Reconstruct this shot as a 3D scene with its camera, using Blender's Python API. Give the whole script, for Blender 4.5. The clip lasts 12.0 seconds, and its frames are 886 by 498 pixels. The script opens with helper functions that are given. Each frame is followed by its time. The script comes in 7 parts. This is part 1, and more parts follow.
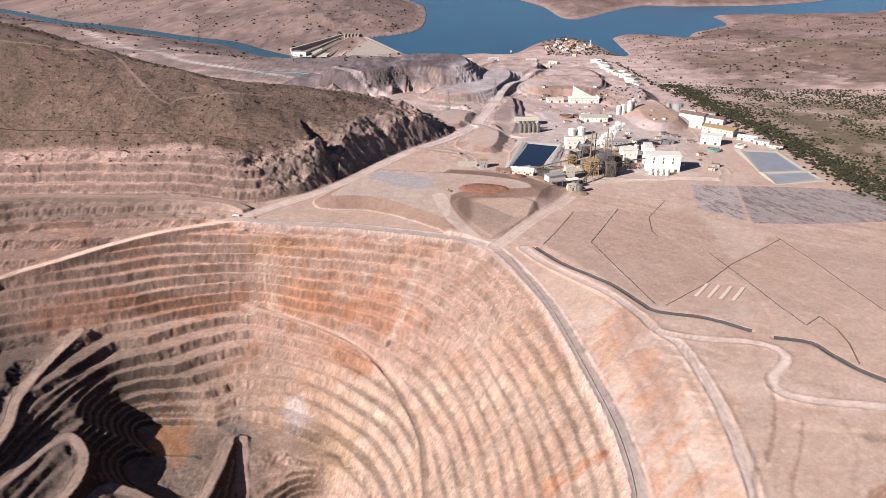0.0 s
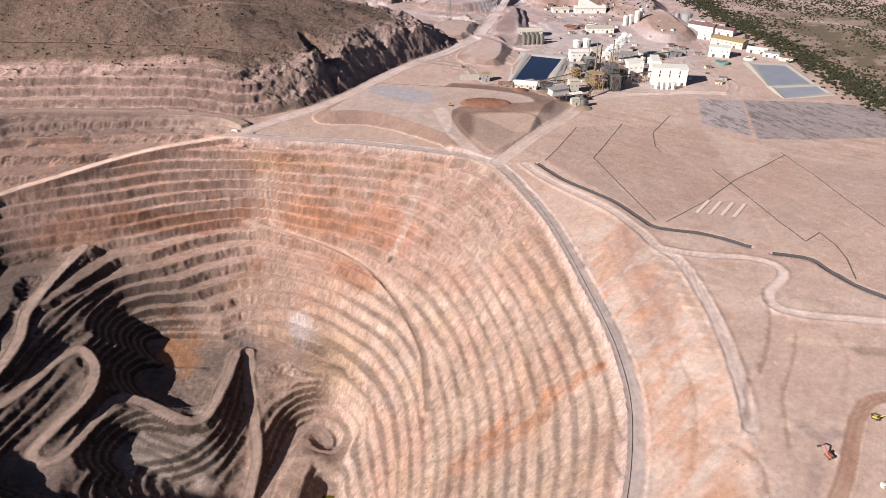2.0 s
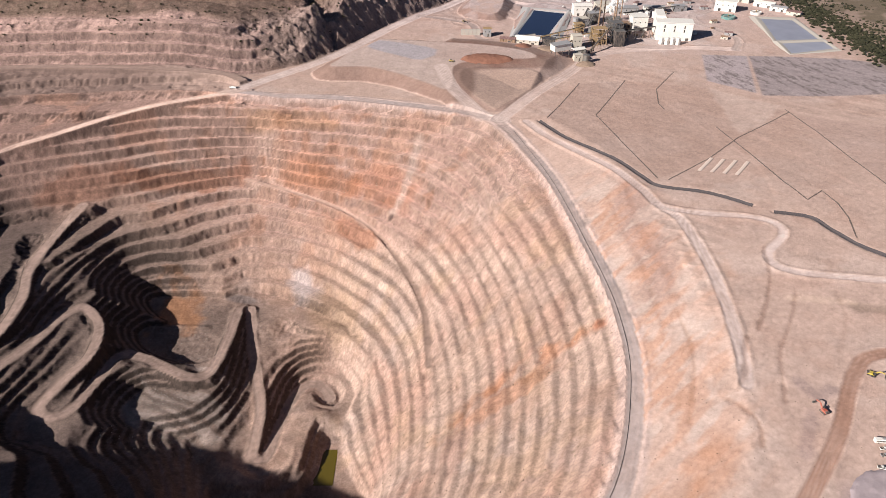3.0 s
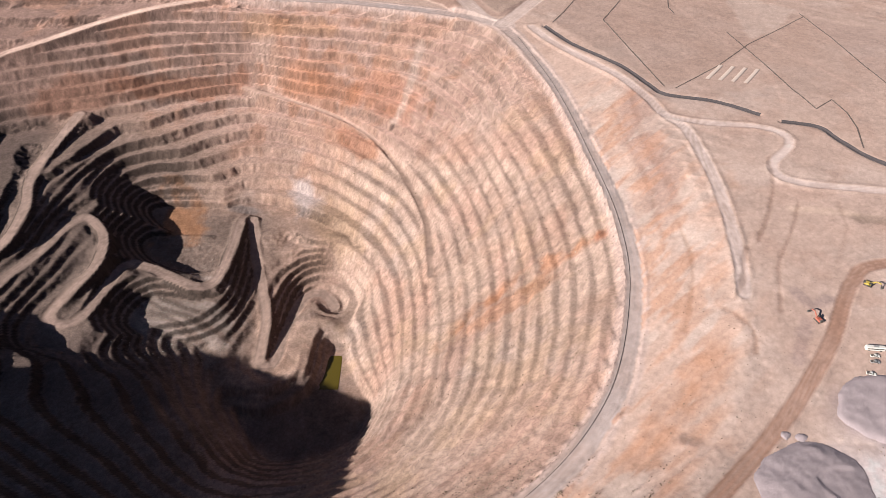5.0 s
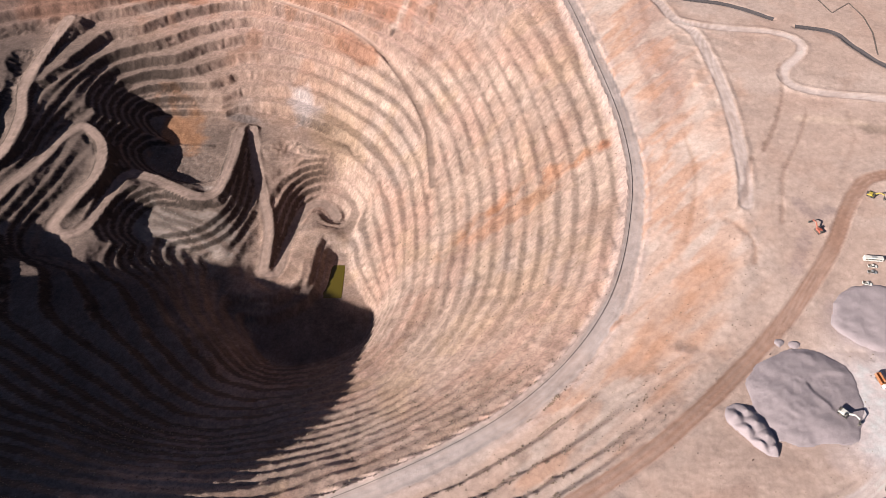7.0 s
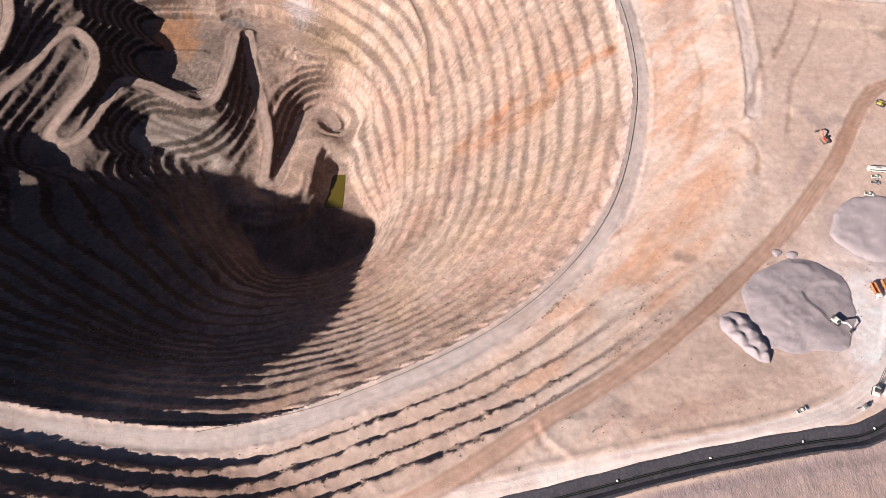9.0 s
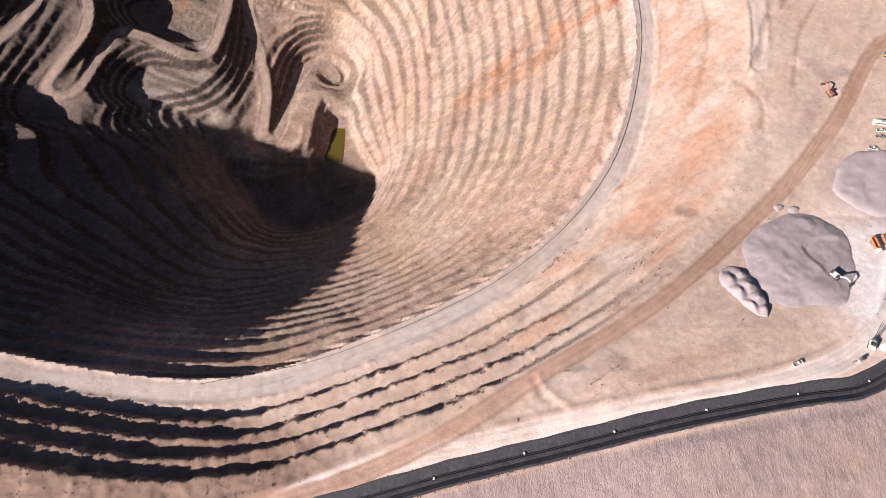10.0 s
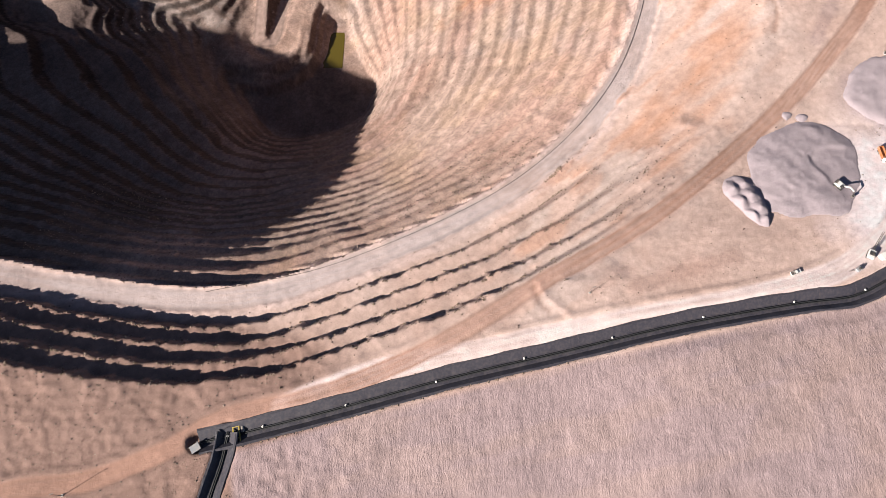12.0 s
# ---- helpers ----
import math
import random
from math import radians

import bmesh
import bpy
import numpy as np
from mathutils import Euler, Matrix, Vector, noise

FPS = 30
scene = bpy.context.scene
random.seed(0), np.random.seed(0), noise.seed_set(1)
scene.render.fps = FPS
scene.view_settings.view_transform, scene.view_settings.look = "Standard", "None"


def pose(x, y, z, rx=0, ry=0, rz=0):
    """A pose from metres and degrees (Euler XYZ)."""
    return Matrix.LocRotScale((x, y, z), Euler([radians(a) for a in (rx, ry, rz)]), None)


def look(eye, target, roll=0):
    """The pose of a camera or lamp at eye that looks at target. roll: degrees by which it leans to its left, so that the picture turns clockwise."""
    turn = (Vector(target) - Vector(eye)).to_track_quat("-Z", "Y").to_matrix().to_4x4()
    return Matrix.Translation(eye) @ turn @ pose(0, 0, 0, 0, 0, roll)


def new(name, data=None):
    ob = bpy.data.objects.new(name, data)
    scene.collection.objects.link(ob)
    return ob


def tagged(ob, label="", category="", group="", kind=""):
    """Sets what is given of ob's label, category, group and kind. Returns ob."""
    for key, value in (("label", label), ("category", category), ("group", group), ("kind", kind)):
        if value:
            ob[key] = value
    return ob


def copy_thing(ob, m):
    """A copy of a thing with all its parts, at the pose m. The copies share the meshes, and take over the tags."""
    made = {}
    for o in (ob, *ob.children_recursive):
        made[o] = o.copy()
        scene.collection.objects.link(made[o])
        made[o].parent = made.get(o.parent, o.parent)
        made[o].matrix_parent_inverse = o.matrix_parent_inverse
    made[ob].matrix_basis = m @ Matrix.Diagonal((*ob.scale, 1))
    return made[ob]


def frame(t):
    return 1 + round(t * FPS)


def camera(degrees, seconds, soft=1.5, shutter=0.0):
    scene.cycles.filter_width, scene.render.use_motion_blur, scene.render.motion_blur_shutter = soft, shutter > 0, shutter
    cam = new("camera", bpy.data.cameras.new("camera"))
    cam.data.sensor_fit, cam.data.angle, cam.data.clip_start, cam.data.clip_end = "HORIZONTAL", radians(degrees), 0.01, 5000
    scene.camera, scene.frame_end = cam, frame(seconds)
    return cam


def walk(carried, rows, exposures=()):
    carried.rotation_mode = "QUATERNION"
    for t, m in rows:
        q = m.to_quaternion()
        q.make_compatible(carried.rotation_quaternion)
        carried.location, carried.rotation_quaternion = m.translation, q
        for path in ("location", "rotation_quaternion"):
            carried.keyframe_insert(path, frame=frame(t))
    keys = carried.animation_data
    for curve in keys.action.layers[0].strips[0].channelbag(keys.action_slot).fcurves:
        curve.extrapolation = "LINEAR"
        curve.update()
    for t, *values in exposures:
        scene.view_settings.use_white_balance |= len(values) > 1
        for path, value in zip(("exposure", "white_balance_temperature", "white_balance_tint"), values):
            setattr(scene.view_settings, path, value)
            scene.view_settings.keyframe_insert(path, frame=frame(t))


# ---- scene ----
# ---- camera: it hovers on one spot and tilts down ----
cam = camera(64.8, 12.0, soft=0.65)
EYE, TILT = 340.0, -25.0
ROWS = [  # seconds, yaw, pitch, roll from the first view
    (0.0, 0.0, 0.0, 0.0), (0.5, 0.03, -1.66, 0.0), (1.0, 0.06, -3.37, 0.0), (1.5, 0.08, -5.12, 0.0), (2.0, 0.1, -6.86, 0.0),
    (2.5, 0.14, -8.55, -0.01), (3.0, 0.17, -10.28, -0.02), (4.0, 0.25, -13.92, -0.02), (5.0, 0.33, -17.6, -0.01),
    (5.5, 0.37, -19.43, 0.0), (6.0, 0.41, -21.28, 0.01), (6.5, 0.45, -23.12, 0.01), (7.0, 0.48, -24.95, 0.02),
    (8.0, 0.52, -28.63, 0.05), (9.0, 0.56, -32.33, 0.08), (9.5, 0.59, -34.18, 0.09), (10.0, 0.62, -36.06, 0.08),
    (10.5, 0.67, -37.92, 0.06), (11.0, 0.73, -39.78, 0.03), (11.5, 0.79, -41.63, 0.01), (12.0, 0.84, -43.49, 0.0)]
EXPOSURE = 1.36
walk(cam, [(t, pose(0, 0, EYE, TILT) @ pose(0, 0, 0, 90 + pitch, 0, yaw) @ pose(0, 0, 0, 0, 0, roll)) for t, yaw, pitch, roll in ROWS],
     [(0.0, EXPOSURE - 0.13), (3.0, EXPOSURE - 0.23), (7.0, EXPOSURE - 0.17), (9.5, EXPOSURE), (12.0, EXPOSURE + 0.04)])

# ---- daylight: clear sky, sun behind the camera's left shoulder ----
SUN_AZ, SUN_EL = 214.0, 28.0   # degrees: the way to the sun in plan (from +x, to the left), and its height
sun_way = Vector((math.cos(radians(SUN_AZ)) * math.cos(radians(SUN_EL)), math.sin(radians(SUN_AZ)) * math.cos(radians(SUN_EL)), math.sin(radians(SUN_EL))))
world = bpy.data.worlds.new("sky")
scene.world = world
world.use_nodes = True
wn = world.node_tree
sky = wn.nodes.new("ShaderNodeTexSky")
sky.sky_type, sky.sun_disc = "NISHITA", False
sky.altitude, sky.air_density, sky.dust_density, sky.ozone_density = 1500.0, 0.4, 0.9, 0.3
sky.sun_elevation, sky.sun_rotation = radians(SUN_EL), radians(90 - SUN_AZ)
wn.links.new(sky.outputs[0], wn.nodes["Background"].inputs[0])
wn.nodes["Background"].inputs[1].default_value = 0.05
sun = new("sun", bpy.data.lights.new("sun", "SUN"))
sun.data.energy, sun.data.angle, sun.data.color = 5.0, radians(0.53), (1.0, 0.94, 0.86)
sun.matrix_world = look(sun_way * 900, (0, 0, 0))


# ---- tools ----
def grain(x, y, seed=0):
    """Smooth lattice noise in -1..1 on arrays."""
    xi, yi = np.floor(x).astype(np.int64), np.floor(y).astype(np.int64)
    fx, fy = x - xi, y - yi
    fx, fy = fx * fx * (3 - 2 * fx), fy * fy * (3 - 2 * fy)

    def corner(a, b):
        h = (a * 374761393 + b * 668265263 + seed * 974634777) & 0xFFFFFFFF
        h = ((h ^ (h >> 13)) * 1274126177) & 0xFFFFFFFF
        h = ((h ^ (h >> 16)) * 2246822519) & 0xFFFFFFFF
        return (h ^ (h >> 15)) / 2147483648.0 - 1.0
    low = corner(xi, yi) * (1 - fx) + corner(xi + 1, yi) * fx
    high = corner(xi, yi + 1) * (1 - fx) + corner(xi + 1, yi + 1) * fx
    return low * (1 - fy) + high * fy


def fractal(x, y, size, octaves=4, seed=0, rough=0.5):
    out, amp, total = 0.0, 1.0, 0.0
    for k in range(octaves):
        f = 2.03 ** k / size
        out = out + amp * grain(x * f + 17.3 * k, y * f - 9.1 * k, seed + 31 * k)
        total += amp
        amp *= rough
    return out / total


def ramp(a, b, v):
    t = np.clip((v - a) / (b - a), 0, 1)
    return t * t * (3 - 2 * t)


def curve(points, step=6.0, closed=False):
    """A smooth line through the points, cut into short pieces."""
    p = np.array(points, float)
    n = len(p)
    out = []
    for i in range(n if closed else n - 1):
        if closed:
            a, b, c, d = p[i - 1], p[i], p[(i + 1) % n], p[(i + 2) % n]
        else:
            a, b, c, d = p[max(i - 1, 0)], p[i], p[i + 1], p[min(i + 2, n - 1)]
        k = max(2, int(np.linalg.norm((c - b)[:2]) / step))
        for t in np.arange(k) / k:
            out.append(0.5 * (2 * b + (c - a) * t + (2 * a - 5 * b + 4 * c - d) * t * t + (3 * b - a - 3 * c + d) * t ** 3))
    if not closed:
        out.append(p[-1])
    return np.array(out)


def to_line(x, y, line, closed=False):
    """Distance of every point to a line, and the line's third value there."""
    best, val = np.full(x.shape, 1e9), np.zeros(x.shape)
    q = np.vstack([line, line[:1]]) if closed else line
    for a, b in zip(q[:-1], q[1:]):
        d = b[:2] - a[:2]
        t = np.clip(((x - a[0]) * d[0] + (y - a[1]) * d[1]) / (d @ d + 1e-9), 0, 1)
        r = np.hypot(x - a[0] - t * d[0], y - a[1] - t * d[1])
        near = r < best
        best[near] = r[near]
        if len(a) > 2:
            val[near] = (a[2] + t * (b[2] - a[2]))[near]
    return best, val


def inside(x, y, poly):
    hit = np.zeros(x.shape, bool)
    for a, b in zip(poly, np.roll(poly, -1, 0)):
        if a[1] != b[1]:
            hit ^= ((a[1] > y) != (b[1] > y)) & (x < (b[0] - a[0]) * (y - a[1]) / (b[1] - a[1]) + a[0])
    return hit


def signed(x, y, poly):
    """Distance to a closed line, positive within."""
    d, _ = to_line(x, y, poly, True)
    return np.where(inside(x, y, poly), d, -d)


def sampled(fn, x0, x1, y0, y1, step, xs, ys):
    """fn worked out on a coarse net and read off at the columns xs and rows ys."""
    cx, cy = np.arange(x0, x1 + step, step), np.arange(y0, y1 + step, step)
    gx, gy = np.meshgrid(cx, cy)
    v = fn(gx, gy)
    fx, fy = np.clip((xs - x0) / step, 0, len(cx) - 1.001), np.clip((ys - y0) / step, 0, len(cy) - 1.001)
    ix, iy = fx.astype(int), fy.astype(int)
    ax, ay = fx - ix, (fy - iy)[:, None]
    top = v[iy][:, ix] * (1 - ax) + v[iy][:, ix + 1] * ax
    low = v[iy + 1][:, ix] * (1 - ax) + v[iy + 1][:, ix + 1] * ax
    return top * (1 - ay) + low * ay


# ---- plan of the mine (metres; the camera hovers over 0, 0) ----
RIM = curve([(-247, 812), (-190, 797), (-129, 790), (-59, 773), (4, 753), (42, 733), (64, 695), (98, 599), (116, 486), (125, 400), (119, 326), (90, 243), (33, 178), (-56, 130), (-125, 112),
             (-228, 125), (-352, 153), (-450, 183), (-518, 232), (-582, 288), (-645, 385), (-640, 567), (-630, 720), (-545, 800), (-440, 818), (-340, 827)], 8, True)
UPPER = curve([(-545, 676), (-505, 705), (-454, 735), (-400, 767), (-345, 794), (-247, 794), (-190, 777), (-135, 764), (-59, 745), (-12, 724), (34, 672), (65, 575), (88, 475), (98, 408), (93, 330), (67, 252), (15, 192),
               (-66, 152), (-138, 139), (-243, 154), (-357, 186), (-445, 216), (-502, 260), (-562, 330), (-602, 428), (-577, 560)], 8, True)
MIDDLE = curve([(-491, 640), (-380, 683), (-244, 735), (-150, 705), (-75, 665), (-15, 600), (20, 520), (33, 430), (30, 340), (10, 275), (-30, 225), (-72, 206),
                (-109, 202), (-146, 201), (-184, 205), (-217, 216), (-248, 232), (-282, 253), (-323, 279), (-358, 306), (-405, 346), (-437, 400), (-455, 510)], 8, True)
LOWER = curve([(-232, 560), (-222, 612), (-165, 612), (-95, 560), (-50, 490), (-38, 410), (-40, 345), (-58, 295), (-86, 271), (-129, 260), (-156, 265), (-175, 275),
               (-197, 296), (-227, 329), (-254, 363), (-285, 392), (-286, 450), (-240, 458), (-214, 480), (-214, 520)], 8, True)
FLOOR = curve([(-131, 424), (-107, 431), (-99, 411), (-81, 381), (-69, 362), (-73, 346), (-82, 328), (-106, 316), (-145, 310), (-162, 322), (-178, 346), (-185, 366),
               (-172, 385), (-150, 392), (-130, 400)], 6, True)
HOLLOWS = [(curve([(-308, 540), (-240, 532), (-228, 500), (-252, 492), (-296, 512)], 8, True), -144.0),
           (curve([(-292, 424), (-280, 456), (-240, 452), (-214, 452), (-212, 396), (-250, 398)], 8, True), -142.0),
           (curve([(-318, 589), (-284, 550), (-232, 552), (-240, 587)], 8, True), -143.0)]
POOL = np.array([(-128, 416), (-105, 418), (-101, 384), (-113, 384), (-126, 391)], float)
BENCH, DEPTHS = 9.25, (0.0, -22.0, -75.0, -135.0, -184.0)

HILL = curve([(-1900, 840), (-760, 856), (-584, 872), (-430, 880), (-330, 884), (-252, 888), (-137, 985), (-72, 1110), (16, 1262), (-60, 1430), (-250, 1560), (-520, 1650),
              (-900, 1760), (-1900, 1850)], 25, True)
LAKE = curve([(-290, 2775), (-188, 2870), (-89, 3105), (-94, 3830), (-206, 4345), (-266, 5300), (3300, 5300), (2267, 3752), (1671, 3509), (1373, 3509), (1281, 3464),
              (1231, 3160), (1022, 2934), (928, 2780), (776, 2870), (656, 2780), (622, 2397), (580, 2397), (552, 2640), (470, 2780), (344, 2640), (230, 2409),
              (127, 2431), (11, 2375), (-161, 2425)], 60, True)
SPIT = curve([(446, 4450), (530, 3913), (565, 3378), (678, 3421), (859, 3701), (1086, 3969), (1252, 3913), (1875, 4028), (2400, 4600), (900, 4900)], 60, True)
RIVER = curve([(-2700, 4300), (-2135, 3811), (-1874, 3581), (-1614, 3435), (-1360, 3263), (-1088, 3058), (-885, 2934), (-722, 2738), (-590, 2600), (-500, 2540)], 60)
LAKE_Z, RIVER_Z = -60.0, -100.0

SWITCHBACK = [(-408, 669, -73), (-420, 574, -82), (-408, 523, -86), (-407, 478, -89), (-421, 445, -93), (-403, 415, -97), (-392, 443, -99), (-380, 476, -102), (-372, 516, -105), (-357, 531, -107), (-334, 508, -109), (-328, 472, -112), (-341, 439, -115), (-350, 409, -118), (-334, 400, -119), (-322, 415, -121), (-317, 448, -124), (-311, 485, -128), (-284, 483, -130), (-245, 464, -134), (-227, 468, -137), (-220, 490, -138), (-219, 532, -141), (-219, 570, -143), (-209, 573, -145)]
SPIRAL = [(-209, 574, -146), (-196, 520, -153), (-184, 484, -158), (-174, 450, -163), (-172, 418, -167), (-172, 400, -169), (-160, 399, -171), (-156, 437, -174),
          (-151, 470, -176), (-143, 491, -178), (-128, 497, -179), (-114, 479, -181)]
# roads: centre line with heights, half width, how much they are worn pale, tint
ring_mid = [(x, y, 0.0) for x, y in ((-259, 819), (-200, 805), (-129, 799), (-59, 782), (9, 762), (52, 740), (74, 702), (105, 600), (123, 487), (132, 400), (126, 324), (96, 238), (37, 171), (-54, 123),
                                    (-125, 105), (-229, 117), (-356, 144), (-508, 225), (-621, 397), (-638, 560))]
ROADS = [
    ("haul_road", ring_mid, 5.4, (0.60, 0.54, 0.50)),
    ("haul_road", [(-247, 823, 0), (-340, 797, -6), (-400, 770, -12), (-454, 737, -19), (-505, 707, -26), (-545, 640, -32)], 5.0, (0.62, 0.51, 0.43)),
    ("haul_road", [(-760, 850, 15), (-584, 863, 14), (-513, 870, 13), (-439, 870, 12), (-365, 872, 9), (-288, 866, 5), (-249, 842, 1)], 5.5, (0.48, 0.37, 0.3)),
    ("dirt_track", [(-252, 834, 0), (-223, 874, 0), (-179, 930, 0), (-139, 994, -1), (-95, 1080, -2), (-43, 1166, -4), (16, 1245, -6), (62, 1334, -8), (106, 1517, -12),
                   (161, 1723, -18), (275, 1958, -28), (396, 2110, -35)], 9.0, (0.86, 0.75, 0.67)),
    ("dirt_track", [(61, 735, 0), (80, 763, -1), (117, 824, -2), (161, 886, -4), (193, 940, -7), (218, 968, -8), (265, 988, -9), (355, 999, -10), (421, 994, -10)], 8.0, (0.84, 0.71, 0.62)),
    ("worn_track", [(66, 733, 0), (42, 750, 1), (23, 783, 5), (10, 809, 11), (2, 840, 13), (-5, 880, 13)], 9.0, (0.84, 0.72, 0.63)),
    ("dirt_track", [(92, 728, 0), (110, 690, 2), (139, 645, 4), (165, 603, 7), (181, 560, 10), (190, 527, 12), (202, 508, 13), (206, 464, 14), (206, 420, 15),
                   (202, 376, 16), (199, 354, 16), (195, 330, 14), (190, 310, 14)], 4.2, (0.86, 0.74, 0.66)),
    ("dirt_track", [(190, 527, 12), (219, 516, 13), (265, 509, 15), (283, 496, 15), (280, 479, 15), (259, 456, 15), (257, 441, 15), (271, 429, 16), (328, 419, 16), (450, 400, 17)],
     3.4, (0.86, 0.74, 0.66)),
    ("haul_road", [(-239, 733, -76), (-149, 697, -83), (-88, 655, -90), (-52, 605, -98), (-24, 540, -106), (-17, 500, -110), (-15, 458, -114)], 2.4, (0.52, 0.41, 0.33)),
    ("haul_road", SWITCHBACK, 5.2, (0.44, 0.36, 0.305)),
    ("haul_road", SPIRAL, 5.0, (0.40, 0.33, 0.28)),
    ("dirt_track", [(553, 2001, -36), (600, 1880, -32), (665, 1773, -28), (735, 1700, -25), (820, 1644, -22), (966, 1515, -14), (1300, 1350, -6)], 8.0, (0.70, 0.6, 0.53)),
    ("worn_track", [(516, 1700, -27), (642, 1526, -20), (780, 1429, -15), (865, 1340, -10), (1200, 1200, -5)], 5.0, (0.66, 0.55, 0.47)),
    ("worn_track", [(-1500, 2900, -45), (-1183, 2581, -45), (-835, 2179, -27), (-589, 2027, -36), (-399, 1885, -34), (-250, 1740, -20), (-120, 1600, -15), (20, 1500, -15), (106, 1450, -15)], 11.0, (0.74, 0.65, 0.58)),
    ("worn_track", [(-768, 1216, 87), (-713, 1226, 89), (-651, 1240, 90), (-586, 1262, 91), (-528, 1202, 82), (-489, 1158, 74), (-445, 1123, 66), (-432, 1154, 68), (-370, 1188, 71), (-301, 1219, 65)],
     2.2, (0.42, 0.31, 0.24)),
    ("dirt_track", [(421, 994, -10), (440, 1040, -10), (425, 1090, -11), (405, 1125, -11), (408, 1165, -12), (440, 1185, -12), (470, 1230, -12), (480, 1330, -15), (470, 1440, -18), (520, 1600, -24)],
     5.0, (0.58, 0.5, 0.43)),
    ("dirt_track", [(-43, 1166, -5), (40, 1120, -10), (60, 1040, -10), (160, 1025, -10), (250, 1010, -10), (330, 1000, -10)], 5.5, (0.56, 0.48, 0.42)),
    ("dirt_track", [(62, 1334, -9), (110, 1260, -12), (200, 1235, -12), (225, 1190, -12), (200, 1120, -11)], 5.0, (0.56, 0.47, 0.41)),
    ("dirt_track", [(-73, 47, 29), (-29, 64, 28), (14, 73, 27), (53, 82, 25), (94, 91, 23), (136, 99, 20), (165, 107, 18), (186, 115, 17), (206, 130, 16), (219, 143, 16), (240, 185, 15)],
     5.0, (0.97, 0.86, 0.79)),
    ("dirt_track", [(-260, -10, 34), (-187, 10, 33), (-152, 15, 33), (-119, 29, 32), (-97, 42, 31), (-49, 55, 30), (1, 79, 27), (41, 105, 23), (85, 132, 19), (116, 155, 17),
                   (149, 184, 16), (190, 224, 15), (227, 267, 15), (252, 305, 15), (265, 322, 15), (290, 338, 15), (400, 350, 16)], 4.2, (0.51, 0.325, 0.235)),
]

CHANNEL = [(-108, 31.5, 28), (-93, 35, 28), (-70, 41, 28), (-48, 47, 27.5), (1, 61, 27), (52, 73.5, 25), (105, 86.5, 22.5), (159, 97, 19), (188, 101.5, 17), (206, 110, 16.5), (240, 128, 16)]
CHANNEL_SOUTH = [(-96, 36, 28), (-97, 24, 28), (-101, 6, 28.5), (-106, -25, 29)]
FAR_CHANNEL = [(106, 728, 2), (114, 712, 3), (132, 678, 4.5), (170, 625, 8), (188, 585, 11), (200, 565, 13), (241, 551, 14), (273, 529, 15)]
FAR_CHANNEL_EAST = [(288, 518, 15), (316, 509, 15), (326, 487, 15), (348, 454, 16), (420, 400, 17)]
LEDGES = [  # raised working pads: outline, height of the top, slope of the bank
    (curve([(-150, 881), (-142, 906), (-111, 983), (-54, 983), (0, 975), (60, 962), (108, 940), (122, 912), (60, 904), (18, 890), (10, 868), (10, 841), (4, 802), (-26, 827), (-63, 858), (-102, 879)], 10, True), 9.0, 0.5),
    (curve([(110, 1080), (150, 1215), (205, 1185), (162, 1055)], 10, True), -8.0, 0.5),
    (curve([(222, 1652), (290, 1640), (354, 1652), (390, 1720), (383, 1805), (253, 1805), (205, 1730)], 14, True), -12.0, 0.6),
    (curve([(-283, 1720), (-213, 1861), (-99, 1948), (25, 1960), (63, 1830), (15, 1745), (-60, 1790), (-118, 1775), (-192, 1700)], 14, True), 18.0, 0.6),
    (curve([(-366, 1727), (-325, 1813), (-240, 1760), (-239, 1680)], 14, True), -6.0, 0.5),
    (curve([(-31, 1615), (8, 1694), (99, 1850), (170, 1880), (160, 1760), (110, 1640), (40, 1590)], 14, True), -11.0, 0.5),
    (curve([(-16, 1390), (19, 1439), (60, 1405), (46, 1330), (6, 1320)], 12, True), -8.0, 0.4),
    (curve([(408, 1440), (450, 1500), (462, 1392), (454, 1330), (415, 1300), (395, 1340)], 12, True), -3.0, 0.5),
    (curve([(100, 1360), (128, 1508), (150, 1560), (142, 1350), (122, 1262)], 12, True), -10.5, 0.4),
    (curve([(120, 1960), (190, 2060), (265, 2030), (240, 1900), (170, 1880)], 14, True), -14.0, 0.6),
    (curve([(20, 1990), (70, 2080), (150, 2100), (120, 2010)], 14, True), -20.0, 0.6),
    (curve([(40, 1180), (60, 1260), (95, 1300), (100, 1220), (80, 1150)], 12, True), -4.0, 0.5),
    (curve([(255, 1840), (300, 1960), (380, 1980), (400, 1860)], 14, True), -20.0, 0.5),
    (curve([(380, 1560), (400, 1660), (450, 1680), (455, 1570), (430, 1520)], 14, True), -6.0, 0.5)]
BASINS = [[(110, 1062), (149, 1186), (198, 1168), (158, 1058)], [(497, 1036), (512, 1142), (560, 1134), (562, 1042)], [(494, 975), (497, 1018), (562, 1026), (564, 995)]]
LEACH_PALE = np.array([(364, 968), (426, 963), (384, 814), (337, 858)], float)
LEACH_DARK = np.array([(429, 963), (544, 951), (643, 912), (760, 860), (760, 780), (592, 815), (463, 803), (388, 806)], float)


